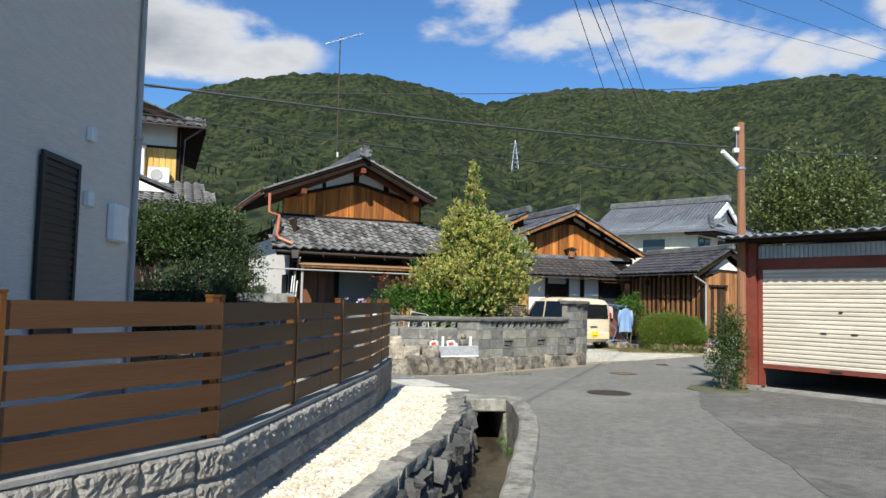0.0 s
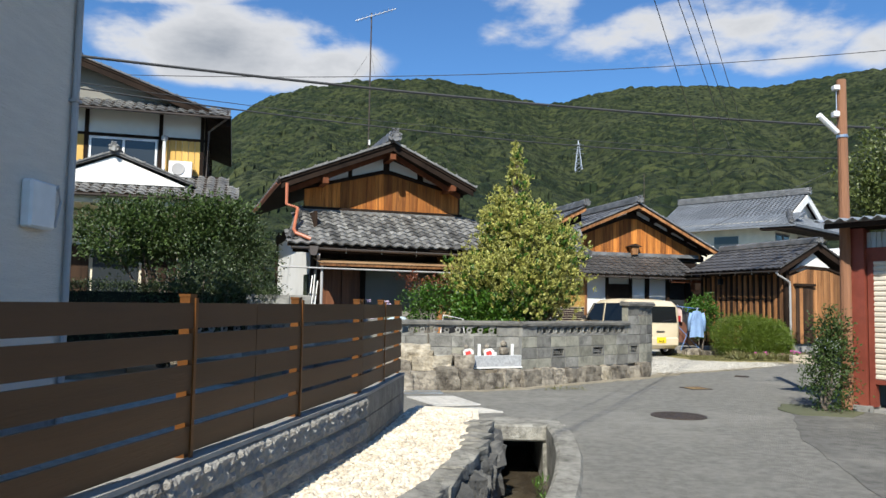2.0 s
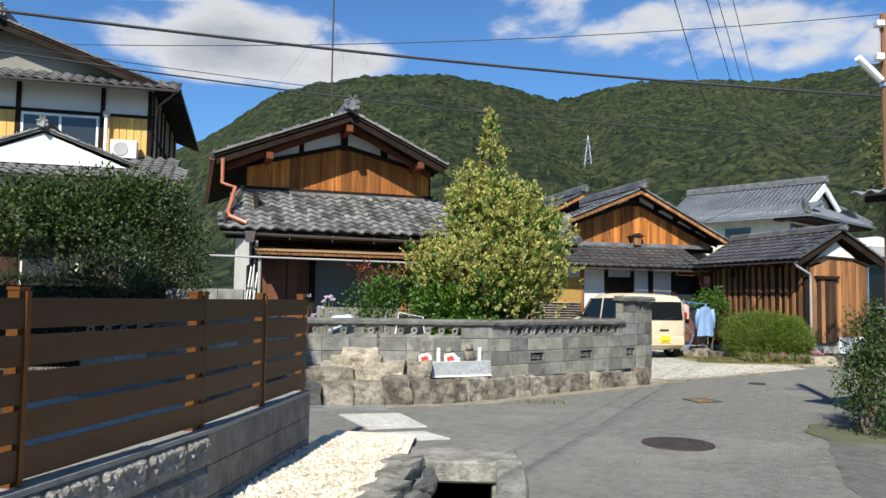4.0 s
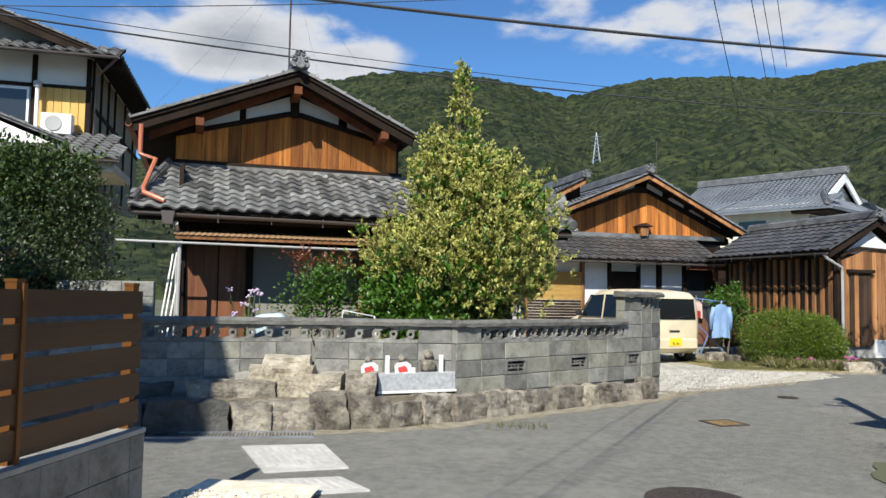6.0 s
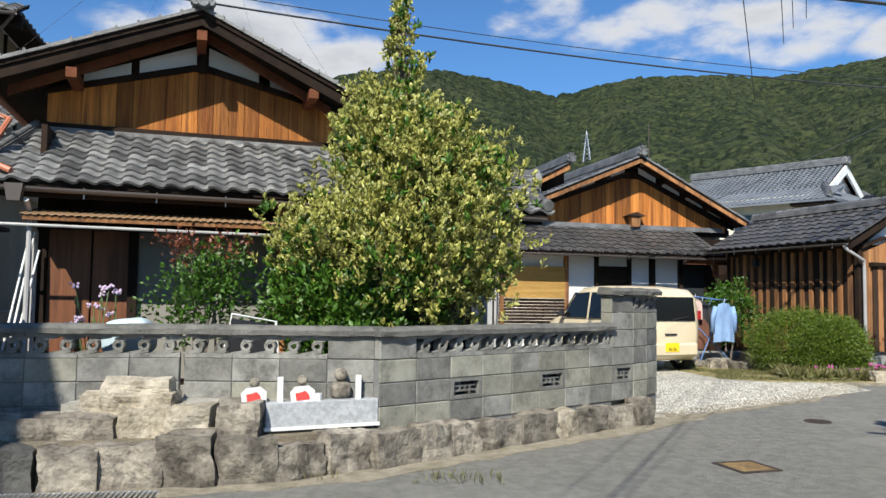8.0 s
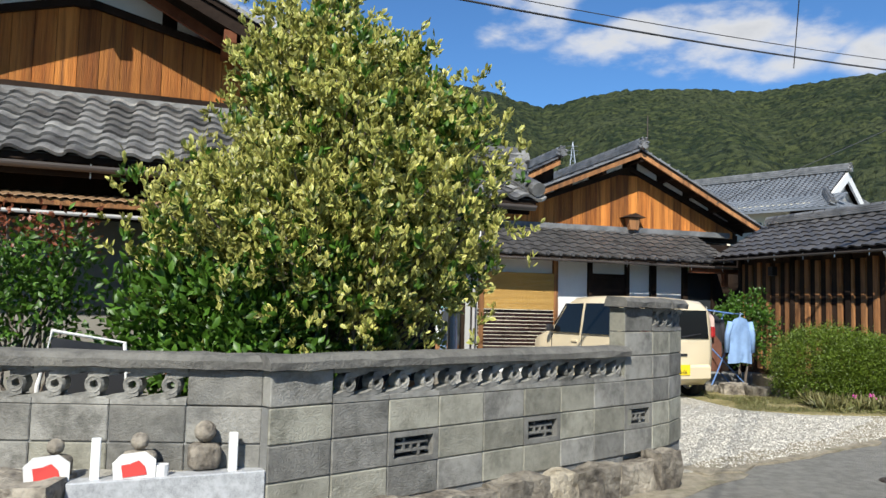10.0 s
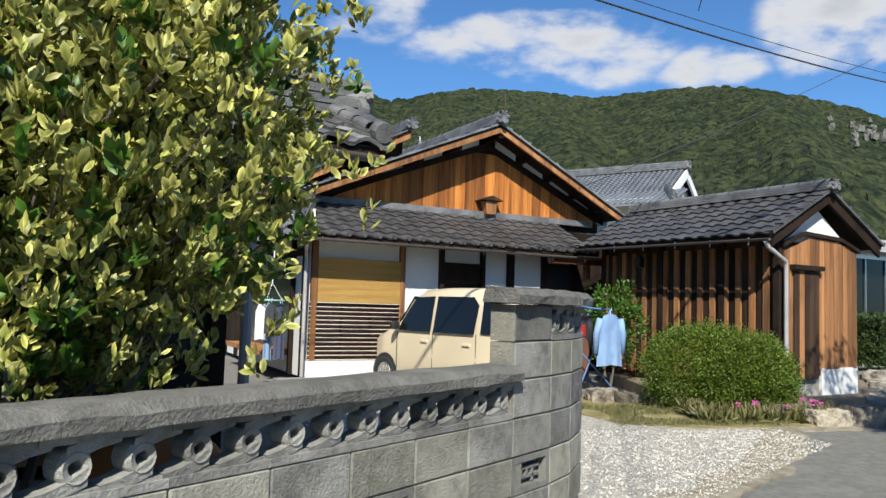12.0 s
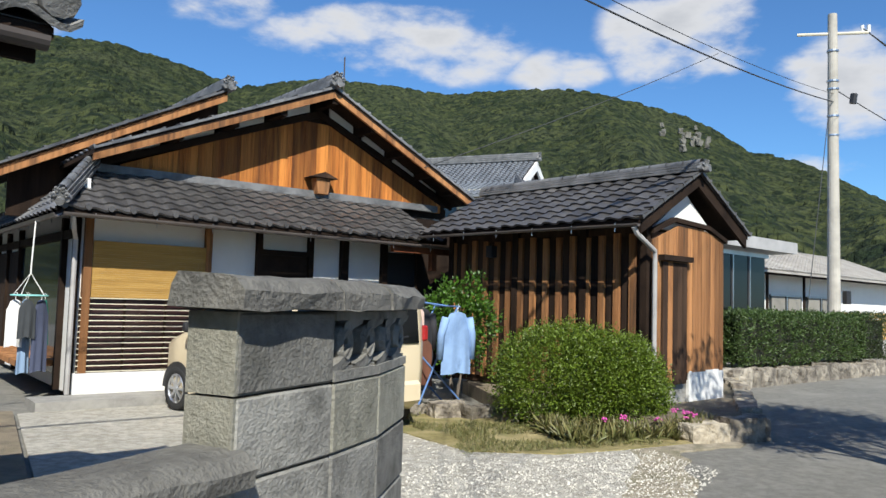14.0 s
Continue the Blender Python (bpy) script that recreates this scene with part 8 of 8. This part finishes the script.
# ---------------------------------------------------------------- far right: kerb, sunroom, neighbours
def street_kerb():
    t = thing("hedge_kerb", Matrix.Identity(4), "low kerb of rough stones under the street hedge", "stone kerb", kind="structure")
    a, b = Vector((13.9, 27.35, 0)), Vector((21.8, 29.95, 0))
    u = (b - a).normalized()
    rng = random.Random(2)
    L, s, i = (b - a).length, 0.0, 0
    while s < L:
        w = rng.uniform(0.35, 0.7)
        p = a + u * (s + w / 2)
        stone(t, p.x, p.y, -0.03, w * 1.05, 0.3, 0.36 + rng.uniform(-0.04, 0.05), math.degrees(math.atan2(u.y, u.x)), 300 + i, ROCK)
        s += w
        i += 1
    part("earth", prism([(13.9, 27.45, 0), (21.8, 30.05, 0), (21.4, 31.4, 0), (13.5, 28.8, 0)], (0, 0, 0.27)), SOIL, t)
    # raised corner at the shed
    t = thing("shed_terrace", Matrix.Identity(4), "low stone-edged terrace in front of the shed", "stone kerb", kind="structure")
    part("earth", prism([(9.5, 23.0, 0), (10.3, 22.9, 0), (11.0, 23.9, 0), (12.9, 26.0, 0), (13.6, 27.2, 0), (11.5, 28.5, 0), (8.6, 27.5, 0), (8.2, 25.2, 0)], (0, 0, 0.20)), SOIL, t)
    pts = [Vector((9.3, 22.85, 0)), Vector((10.3, 22.85, 0)), Vector((11.1, 23.85, 0)), Vector((12.9, 25.9, 0)), Vector((13.8, 27.2, 0))]
    i = 0
    for a, b in zip(pts, pts[1:]):
        u = (b - a).normalized()
        n = max(2, round((b - a).length / 0.4))
        for j in range(n):
            p = a + u * ((b - a).length * (j + 0.5) / n)
            stone(t, p.x, p.y, -0.03, (b - a).length / n * 1.05, 0.26, 0.26 + rng.uniform(-0.05, 0.05), math.degrees(math.atan2(u.y, u.x)), 400 + i, ROCK if i % 3 else ROCK_PALE)
            i += 1
    for q, (x, y, s) in enumerate(((7.3, 25.0, 0.4), (7.65, 24.85, 0.34), (7.0, 25.3, 0.3), (8.0, 24.5, 0.3), (9.0, 23.35, 0.3))):
        stone(t, x, y, -0.02, s, s * 0.7, s * 0.6, 20 * q, 430 + q, ROCK)


street_kerb()


def sunroom():
    t = thing("glazed_sunroom", at(14.6, 28.9, 0, 20), "dark-glazed sunroom with a pale metal frame", "sunroom")
    part("floor_plinth", B((0.0, 5.6, 1.2, 4.5, 0.0, 0.7)), CONCRETE, t)
    for i in range(6):
        x = 0.1 + i * 0.9
        part("pane", B((x, x + 0.86, 1.22, 1.25, 0.75, 2.9)), CAR_GLASS, t)
        part("mullion", B((x - 0.04, x, 1.18, 1.28, 0.7, 2.95)), METAL, t)
    part("frame_rail", B((0.0, 5.6, 1.17, 1.28, 1.35, 1.43), (0.0, 5.6, 1.17, 1.28, 2.9, 3.0)), METAL, t)
    part("roof_edge", B((-0.3, 6.3, 0.7, 5.0, 3.05, 3.35)), PIPE_GREY, t)
    part("upper_wall", B((-0.3, 3.2, 2.2, 6.0, 3.35, 3.5)), PLASTER, t)
    part("white_roof", prism([(-0.5, 2.0, 3.5), (3.6, 2.0, 3.5), (1.4, 2.0, 3.85)], (0, 4, 0)), PLASTER, t)
    return t


sunroom()


def neighbour_house():
    t = thing("plastered_house", at(25.5, 37.6, 0, 20), "low white plastered house with a pale tiled roof", "house")
    part("wall", B((-6.0, 14.0, 0.5, 8.0, 0.0, 2.9)), PLASTER, t, "white plaster wall")
    roofc = material("pale_weathered_roof", (0.33, 0.31, 0.28), 0.8, 0.2, 5, None, 0.2)
    part("roof_deck", prism([(-6.6, -0.4, 2.95), (14.6, -0.4, 2.95), (14.2, 3.4, 4.35), (-5.6, 3.4, 4.35)], (0, 0, -0.1)), roofc, t)
    joined_tiles("roof_tiles", t, roofc, V3(-6.6, -0.42, 2.95), V3(1, 0, 0), V3(0, 3.8, 1.4).normalized(), 70, 15, 0.3, 0.26, 0.03, cut=lambda i, j: i < j * 0.22)
    part("fascia", B((-6.5, 14.5, -0.3, -0.25, 2.78, 2.92)), BEAM, t)
    for x in (-5.95, -3.2, 0.2, 3.4, 6.6):
        part("timber_post", B((x - 0.06, x + 0.06, 0.44, 0.5, 0.0, 2.85)), BEAM, t)
    for x in (-3.0, 0.4, 3.6):
        w = part("window", B((x, x + 2.7, 0.44, 0.5, 0.9, 2.1)), GLASS, t)
        part("curtain", B((x + 0.1, x + 1.2, 0.425, 0.438, 0.95, 2.05), (x + 1.5, x + 2.6, 0.425, 0.438, 0.95, 2.05)), CURTAIN, w)
        part("window_frame", B((x, x + 2.7, 0.40, 0.425, 2.05, 2.12), (x, x + 2.7, 0.40, 0.425, 0.88, 0.95), (x + 1.3, x + 1.38, 0.40, 0.425, 0.95, 2.05)), METAL, w)
    f = thing("yellow_slat_fence", at(23.6, 33.4, 0, 20), "yellow slatted wooden fence on a low wall", "fence")
    for i in range(9):
        part("slat", B((0, 9, 0, 0.03, 0.62 + 0.1 * i, 0.70 + 0.1 * i)), YELLOW_WOOD, f)
    for x in (0.05, 2.0, 4.0, 6.0):
        part("fence_post", B((x, x + 0.08, 0.03, 0.1, 0.0, 1.55)), BEAM, f)
    part("low_wall", B((0, 9, -0.05, 0.12, 0.0, 0.6)), CONCRETE, f)


neighbour_house()


# ---------------------------------------------------------------- small things
def clothes_rack():
    t = thing("folding_clothes_rack", at(7.12, 25.2, 0, 8), "blue folding rack hung with drying clothes", "clothes rack")
    blue = simple("blue_steel_tube", (0.12, 0.22, 0.45), 0.35)
    for y in (0.0, 0.62):
        part("leg", tube([(-0.18, y, 0.02), (0.42, y, 1.42)], 0.013), blue, t)
        part("leg", tube([(0.66, y, 0.02), (-0.28, y, 0.95)], 0.013), blue, t)
    for x, z in ((0.42, 1.42), (-0.28, 0.95)):
        part("rail", tube([(x, -0.05, z), (x, 0.68, z)], 0.012), blue, t)
    part("top_bar", tube([(-0.28, 0.3, 1.5), (0.45, 0.3, 1.42)], 0.012), blue, t)
    return t


def garment(name, label, m, w, h, col, seed, sleeves=True, thick=0.05):
    """A hanging piece of clothing: a folded sheet with soft waves, sleeves and a neck."""
    mat = material("cloth_" + name, col, 0.9, 0.15, 12, None, 0.15)
    t = thing(name, m, label, "clothes", "drying laundry")
    bm = bmesh.new()
    nx, nz = 12, 10
    for side in (-1, 1):
        grid = []
        for j in range(nz + 1):
            v = j / nz
            row = []
            for i in range(nx + 1):
                s = i / nx * 2 - 1
                ww = w / 2 * (0.55 + 0.45 * min(1, v * 5)) * (1 + 0.06 * v)
                fold = 0.02 * math.sin(s * 7 + seed + v) * v
                edge = thick * (1 - s * s) * (0.4 + 0.6 * v)
                row.append(bm.verts.new((s * ww, side * edge + fold, -h * v + 0.03 * (1 - abs(s)))))
            grid.append(row)
        for a, b in zip(grid, grid[1:]):
            for i in range(nx):
                bm.faces.new((a[i], a[i + 1], b[i + 1], b[i]))
    part("cloth_body", bm, mat, t, smooth=True)
    if sleeves:
        for sg in (-1, 1):
            part("sleeve", tube([(sg * w * 0.42, 0, -0.05), (sg * w * 0.56, 0.01, -h * 0.35), (sg * w * 0.58, 0.02, -h * 0.75)], 0.055, seg=8, r_end=0.045), mat, t, smooth=True)
    part("hanger_hook", tube([(0, 0, 0.02), (0, 0, 0.07), (0.02, 0, 0.10), (0.0, 0, 0.12)], 0.004, seg=5), WHITE_PLASTIC, t)
    return t


clothes_rack()
garment("blue_shirt", "light blue long-sleeved shirt hung to dry", pose(7.44, 25.02, 1.33, 0, 0, 14), 0.44, 0.78, (0.22, 0.34, 0.55), 1)
garment("black_top", "black top hung on the drying rack", pose(7.14, 25.5, 1.36, 0, 0, 20), 0.36, 0.7, (0.03, 0.03, 0.035), 2)
garment("brown_towel", "brown blanket hung on the drying rack", pose(7.03, 25.40, 1.02, 0, 0, 12), 0.46, 0.66, (0.13, 0.055, 0.035), 3, False)
garment("pale_towel", "pale pink towel hung on the drying rack", pose(6.92, 25.25, 1.42, 0, 0, 10), 0.3, 0.42, (0.55, 0.40, 0.34), 4, False)


def peg_hanger():
    t = thing("peg_hanger", at(2.24, 27.5, -0.22, 10), "round turquoise peg hanger under the eave", "clothes hanger")
    turq = simple("turquoise_plastic", (0.25, 0.6, 0.58), 0.4)
    part("ring", tube([(math.cos(a) * 0.22, math.sin(a) * 0.16, 1.62) for a in np.linspace(0, 2 * math.pi, 17)], 0.012, seg=6), turq, t)
    for a in (0.5, 2.6, 4.2, 5.6):
        part("strap", tube([(math.cos(a) * 0.22, math.sin(a) * 0.16, 1.62), (0, 0, 1.92)], 0.004, seg=4), WHITE_PLASTIC, t)
    part("hook", tube([(0, 0, 1.92), (0, 0, 2.02), (0.02, 0, 2.66)], 0.01), WHITE_PLASTIC, t)


peg_hanger()
for _q, (_dx, _dy, _w, _h, _c, _l) in enumerate(((-0.16, 0.0, 0.2, 0.62, (0.66, 0.66, 0.66), "white shirt"), (0.0, -0.1, 0.2, 0.5, (0.04, 0.045, 0.05), "black shirt"), (0.15, 0.0, 0.2, 0.95, (0.05, 0.06, 0.10), "navy jeans"), (-0.05, 0.1, 0.18, 0.98, (0.2, 0.29, 0.42), "pale blue jeans"), (0.18, 0.1, 0.16, 0.6, (0.02, 0.20, 0.14), "green cloth"))):
    garment("hung_clothes", _l + " pegged on the round hanger", pose(2.24 + _dx, 27.5 + _dy, 1.32, 0, 0, 15 * _q), _w, _h, _c, 20 + _q, False)


def manhole(name, label, x, y, r, mat=None, square=False, rz=0):
    t = thing(name, at(x, y, 0, rz), label, "manhole cover")
    mat = mat or IRON
    if square:
        part("frame", B((-r, r, -r, -r + 0.03, 0.0, 0.012), (-r, r, r - 0.03, r, 0.0, 0.012), (-r, -r + 0.03, -r + 0.03, r - 0.03, 0.0, 0.012), (r - 0.03, r, -r + 0.03, r - 0.03, 0.0, 0.012)), IRON, t)
        part("lid", B((-r + 0.04, r - 0.04, -r + 0.04, r - 0.04, 0.0, 0.010)), mat, t)
        return
    bm = bmesh.new()
    bmesh.ops.create_cone(bm, cap_ends=True, segments=36, radius1=r, radius2=r, depth=0.012)
    part("lid", bm, mat, t).location = (0, 0, 0.006)
    bm = bmesh.new()
    for q in (0.25, 0.5, 0.75):
        k = 32
        for i in range(0, k, 2):
            a0, a1 = 2 * math.pi * i / k, 2 * math.pi * (i + 1) / k
            prism([(math.cos(a0) * r * q, math.sin(a0) * r * q, 0.012), (math.cos(a0) * r * (q + 0.15), math.sin(a0) * r * (q + 0.15), 0.012), (math.cos(a1) * r * (q + 0.15), math.sin(a1) * r * (q + 0.15), 0.012), (math.cos(a1) * r * q, math.sin(a1) * r * q, 0.012)], (0, 0, 0.004), bm)
    part("raised_pattern", bm, mat, t)


manhole("round_manhole", "dark round iron manhole cover in the lane", 3.33, 12.22, 0.36)
manhole("small_manhole", "small dark round cover in the lane", 6.35, 18.33, 0.15)
manhole("valve_cover", "yellow and brown painted square valve cover", 4.62, 15.76, 0.20, material("worn_yellow_paint", (0.30, 0.19, 0.08), 0.7, 0.6, 30, (0.42, 0.28, 0.1), 0.3, stain=1.0, stain_scale=16, stain_col=(0.06, 0.045, 0.03)), True, 20)
manhole("access_cover", "white plastic round access cap on the drive", 7.35, 22.18, 0.13, WHITE_PLASTIC)
manhole("access_cover", "white plastic round access cap on the drive", 6.95, 22.5, 0.10, WHITE_PLASTIC)
manhole("turquoise_lid", "turquoise square meter lid on the lawn edge", 8.0, 22.6, 0.2, simple("turquoise_lid", (0.16, 0.42, 0.45), 0.6), True, -20)


def drain_grate():
    t = thing("drain_grate", wall_matrix(Vector((-1.9, 13.78, 0)), Vector((1.0, 0.2, 0)), 0.0), "long steel drain grating across the lane edge", "drain grate")
    part("frame", B((0, 2.1, 0, 0.02, 0.0, 0.022), (0, 2.1, 0.26, 0.28, 0.0, 0.022)), METAL, t)
    # flat black sheet under the bars stands in for the dark pit
    part("pit", B((0, 2.1, 0.02, 0.26, 0.001, 0.004)), BLACK, t)
    for i in range(60):
        part("bar", B((i * 0.035, i * 0.035 + 0.012, 0.02, 0.26, 0.004, 0.02)), METAL, t)


drain_grate()


def cover_slab(name, pts, label):
    t = thing(name, Matrix.Identity(4), label, "concrete cover", kind="structure")
    pale = material("pale_cover_concrete", (0.50, 0.48, 0.44), 0.9, 0.2, 20, None, 0.3)
    part("slab", prism([(x, y, 0.0) for x, y in pts], (0, 0, 0.014)), pale, t)
    a, b, c, d = [Vector((*p, 0.014)) for p in pts]
    for i in range(9):
        s = (i + 1) / 10
        p, q = a.lerp(b, s), d.lerp(c, s)
        e, f_ = p.lerp(q, 0.15), p.lerp(q, 0.85)
        u = (b - a).normalized() * 0.012
        part("rib", prism([e - u, e + u, f_ + u, f_ - u], (0, 0, 0.006)), pale, t)


cover_slab("ribbed_cover", [(0.10, 12.66), (0.73, 12.9), (0.33, 13.84), (-0.39, 13.64)], "pale ribbed concrete cover over the ditch")
cover_slab("ribbed_cover", [(0.40, 11.98), (1.01, 12.2), (0.72, 12.58), (0.02, 12.36)], "pale concrete cover strip over the ditch")


def jizo(x, y, h, seed, bib):
    """A small roadside stone figure: a plain rounded body under a round top."""
    bm = lump((0.22, 0.18, h * 0.62), seed, 0.08, 3)
    bmesh.ops.translate(bm, vec=(0, 0, h * 0.30), verts=bm.verts)
    n0 = len(bm.verts)
    c = bmesh.ops.create_icosphere(bm, subdivisions=2, radius=h * 0.20)
    bmesh.ops.translate(bm, vec=(0, 0, h * 0.74), verts=c["verts"])
    ob = part("small_stone_statue", bm, ROCK, smooth=True)
    ob.matrix_world = at(x, y, 0.53, 25) @ Matrix.Scale(0.95, 4)
    tagged(ob, "small weathered round-topped stone figure on the terrace", "statue", "terrace statues")
    if bib:
        bm = prism([(-0.09, 0, 0.0), (0.10, 0, 0.01), (0.10, 0, 0.10), (0.05, 0, 0.14), (-0.06, 0, 0.13), (-0.10, 0, 0.09)], (0, -0.012, 0))
        o = part("cloth_bib", bm, PLASTER)
        o.matrix_world = at(x + 0.03, y - 0.13, 0.53, 25)
        tagged(o, "white cloth bib with a red print", "cloth bib", "statue bibs")
        part("red_print", prism([(-0.05, -0.0125, 0.02), (0.06, -0.0125, 0.03), (0.05, -0.0125, 0.07), (0.02, -0.0125, 0.10), (-0.02, -0.0125, 0.085), (-0.06, -0.0125, 0.08)], (0, -0.003, 0)), RED_PAINT, o)


jizo(0.52, 15.28, 0.22, 3, True)
jizo(0.88, 15.42, 0.24, 5, True)
jizo(1.18, 15.52, 0.30, 7, False)
for _x, _y in ((0.74, 15.24), (1.33, 15.52)):
    _o = part("white_post", B((-0.022, 0.022, -0.022, 0.022, 0, 0.2)), WHITE_PLASTIC, bevel=0.004)
    _o.matrix_world = at(_x, _y, 0.54, 25)
    tagged(_o, "short white post on the granite slab", "post", "white posts")
_o = part("white_cup", tube([(0, 0, 0), (0, 0, 0.07)], 0.035, seg=12), WHITE_PLASTIC)
_o.matrix_world = at(1.02, 15.36, 0.53)
tagged(_o, "small white offering cup on the terrace", "cup")
_o = part("plastic_sheet", lump((0.55, 0.35, 0.45), 12, 0.15, 3), simple("pale_blue_sheet", (0.45, 0.55, 0.6), 0.5), smooth=True)
_o.matrix_world = at(-0.75, 15.75, 1.0)
tagged(_o, "pale blue plastic sheet over a bundle behind the wall", "plastic sheet")
_o = part("bundle_stand", B((-0.25, 0.25, -0.15, 0.15, 0, 0.82)), CEDAR_DARK)
_o.matrix_world = at(-0.75, 15.78, 0.04)
tagged(_o, "dark wooden stand under the covered bundle", "stand")


def bicycle_bits():
    t = thing("folded_chair", at(0.28, 16.05, 0, 25), "black folding chair leaning behind the wall", "chair")
    part("seat_panel", prism([(-0.25, 0, 0.62), (0.25, 0, 0.55), (0.22, 0.02, 1.12), (-0.2, 0.02, 1.18)], (0, 0.03, 0)), BLACK, t)
    part("frame", tube([(-0.3, 0, 0.0), (-0.26, 0, 0.9), (-0.2, 0.02, 1.22), (0.2, 0.02, 1.15), (0.3, 0, 0.0)], 0.013), WHITE_PLASTIC, t)


bicycle_bits()


def pylon():
    t = thing("lattice_pylon", at(1.5 + 700 * math.sin(radians(8.4)), 8 + 700 * math.cos(radians(8.4)), 118), "distant steel lattice power pylon on the hill", "pylon")
    bm = bmesh.new()
    for sx in (-1, 1):
        for sy in (-1, 1):
            tube([(sx * 4, sy * 4, 0), (sx * 1.2, sy * 1.2, 26), (0, 0, 36)], 0.32, bm, 4)
    for i in range(8):
        z0, z1 = i * 4, i * 4 + 4
        w0, w1 = 4 - 2.8 * min(z0, 26) / 26, 4 - 2.8 * min(z1, 26) / 26
        for a, b in (((-w0, -w0), (w1, -w1)), ((w0, -w0), (-w1, -w1)), ((-w0, w0), (w1, w1))):
            tube([(a[0], a[1], z0), (b[0], b[1], z1)], 0.2, bm, 4)
    part("lattice", bm, METAL, t)
    for z in (24, 28, 32):
        part("crossarm", tube([(-5, 0, z), (5, 0, z)], 0.25, seg=4), METAL, t)


pylon()


_o = part("orange_tarp", lump((1.0, 0.5, 0.85), 44, 0.12, 3), simple("orange_tarp", (0.42, 0.13, 0.02), 0.6), smooth=True)
_o.matrix_world = at(2.05, 17.75, 0.46, 17)
tagged(_o, "orange tarp over a low heap behind the wall", "tarp")
masonry("step_wall", "grey concrete block wall beside the garden steps", Vector((-3.6, 16.05, 0)), Vector((1, 0.15, 0)), 3 * BLK, 6, 71, coping=False, tan=0.0, z_top=1.35)
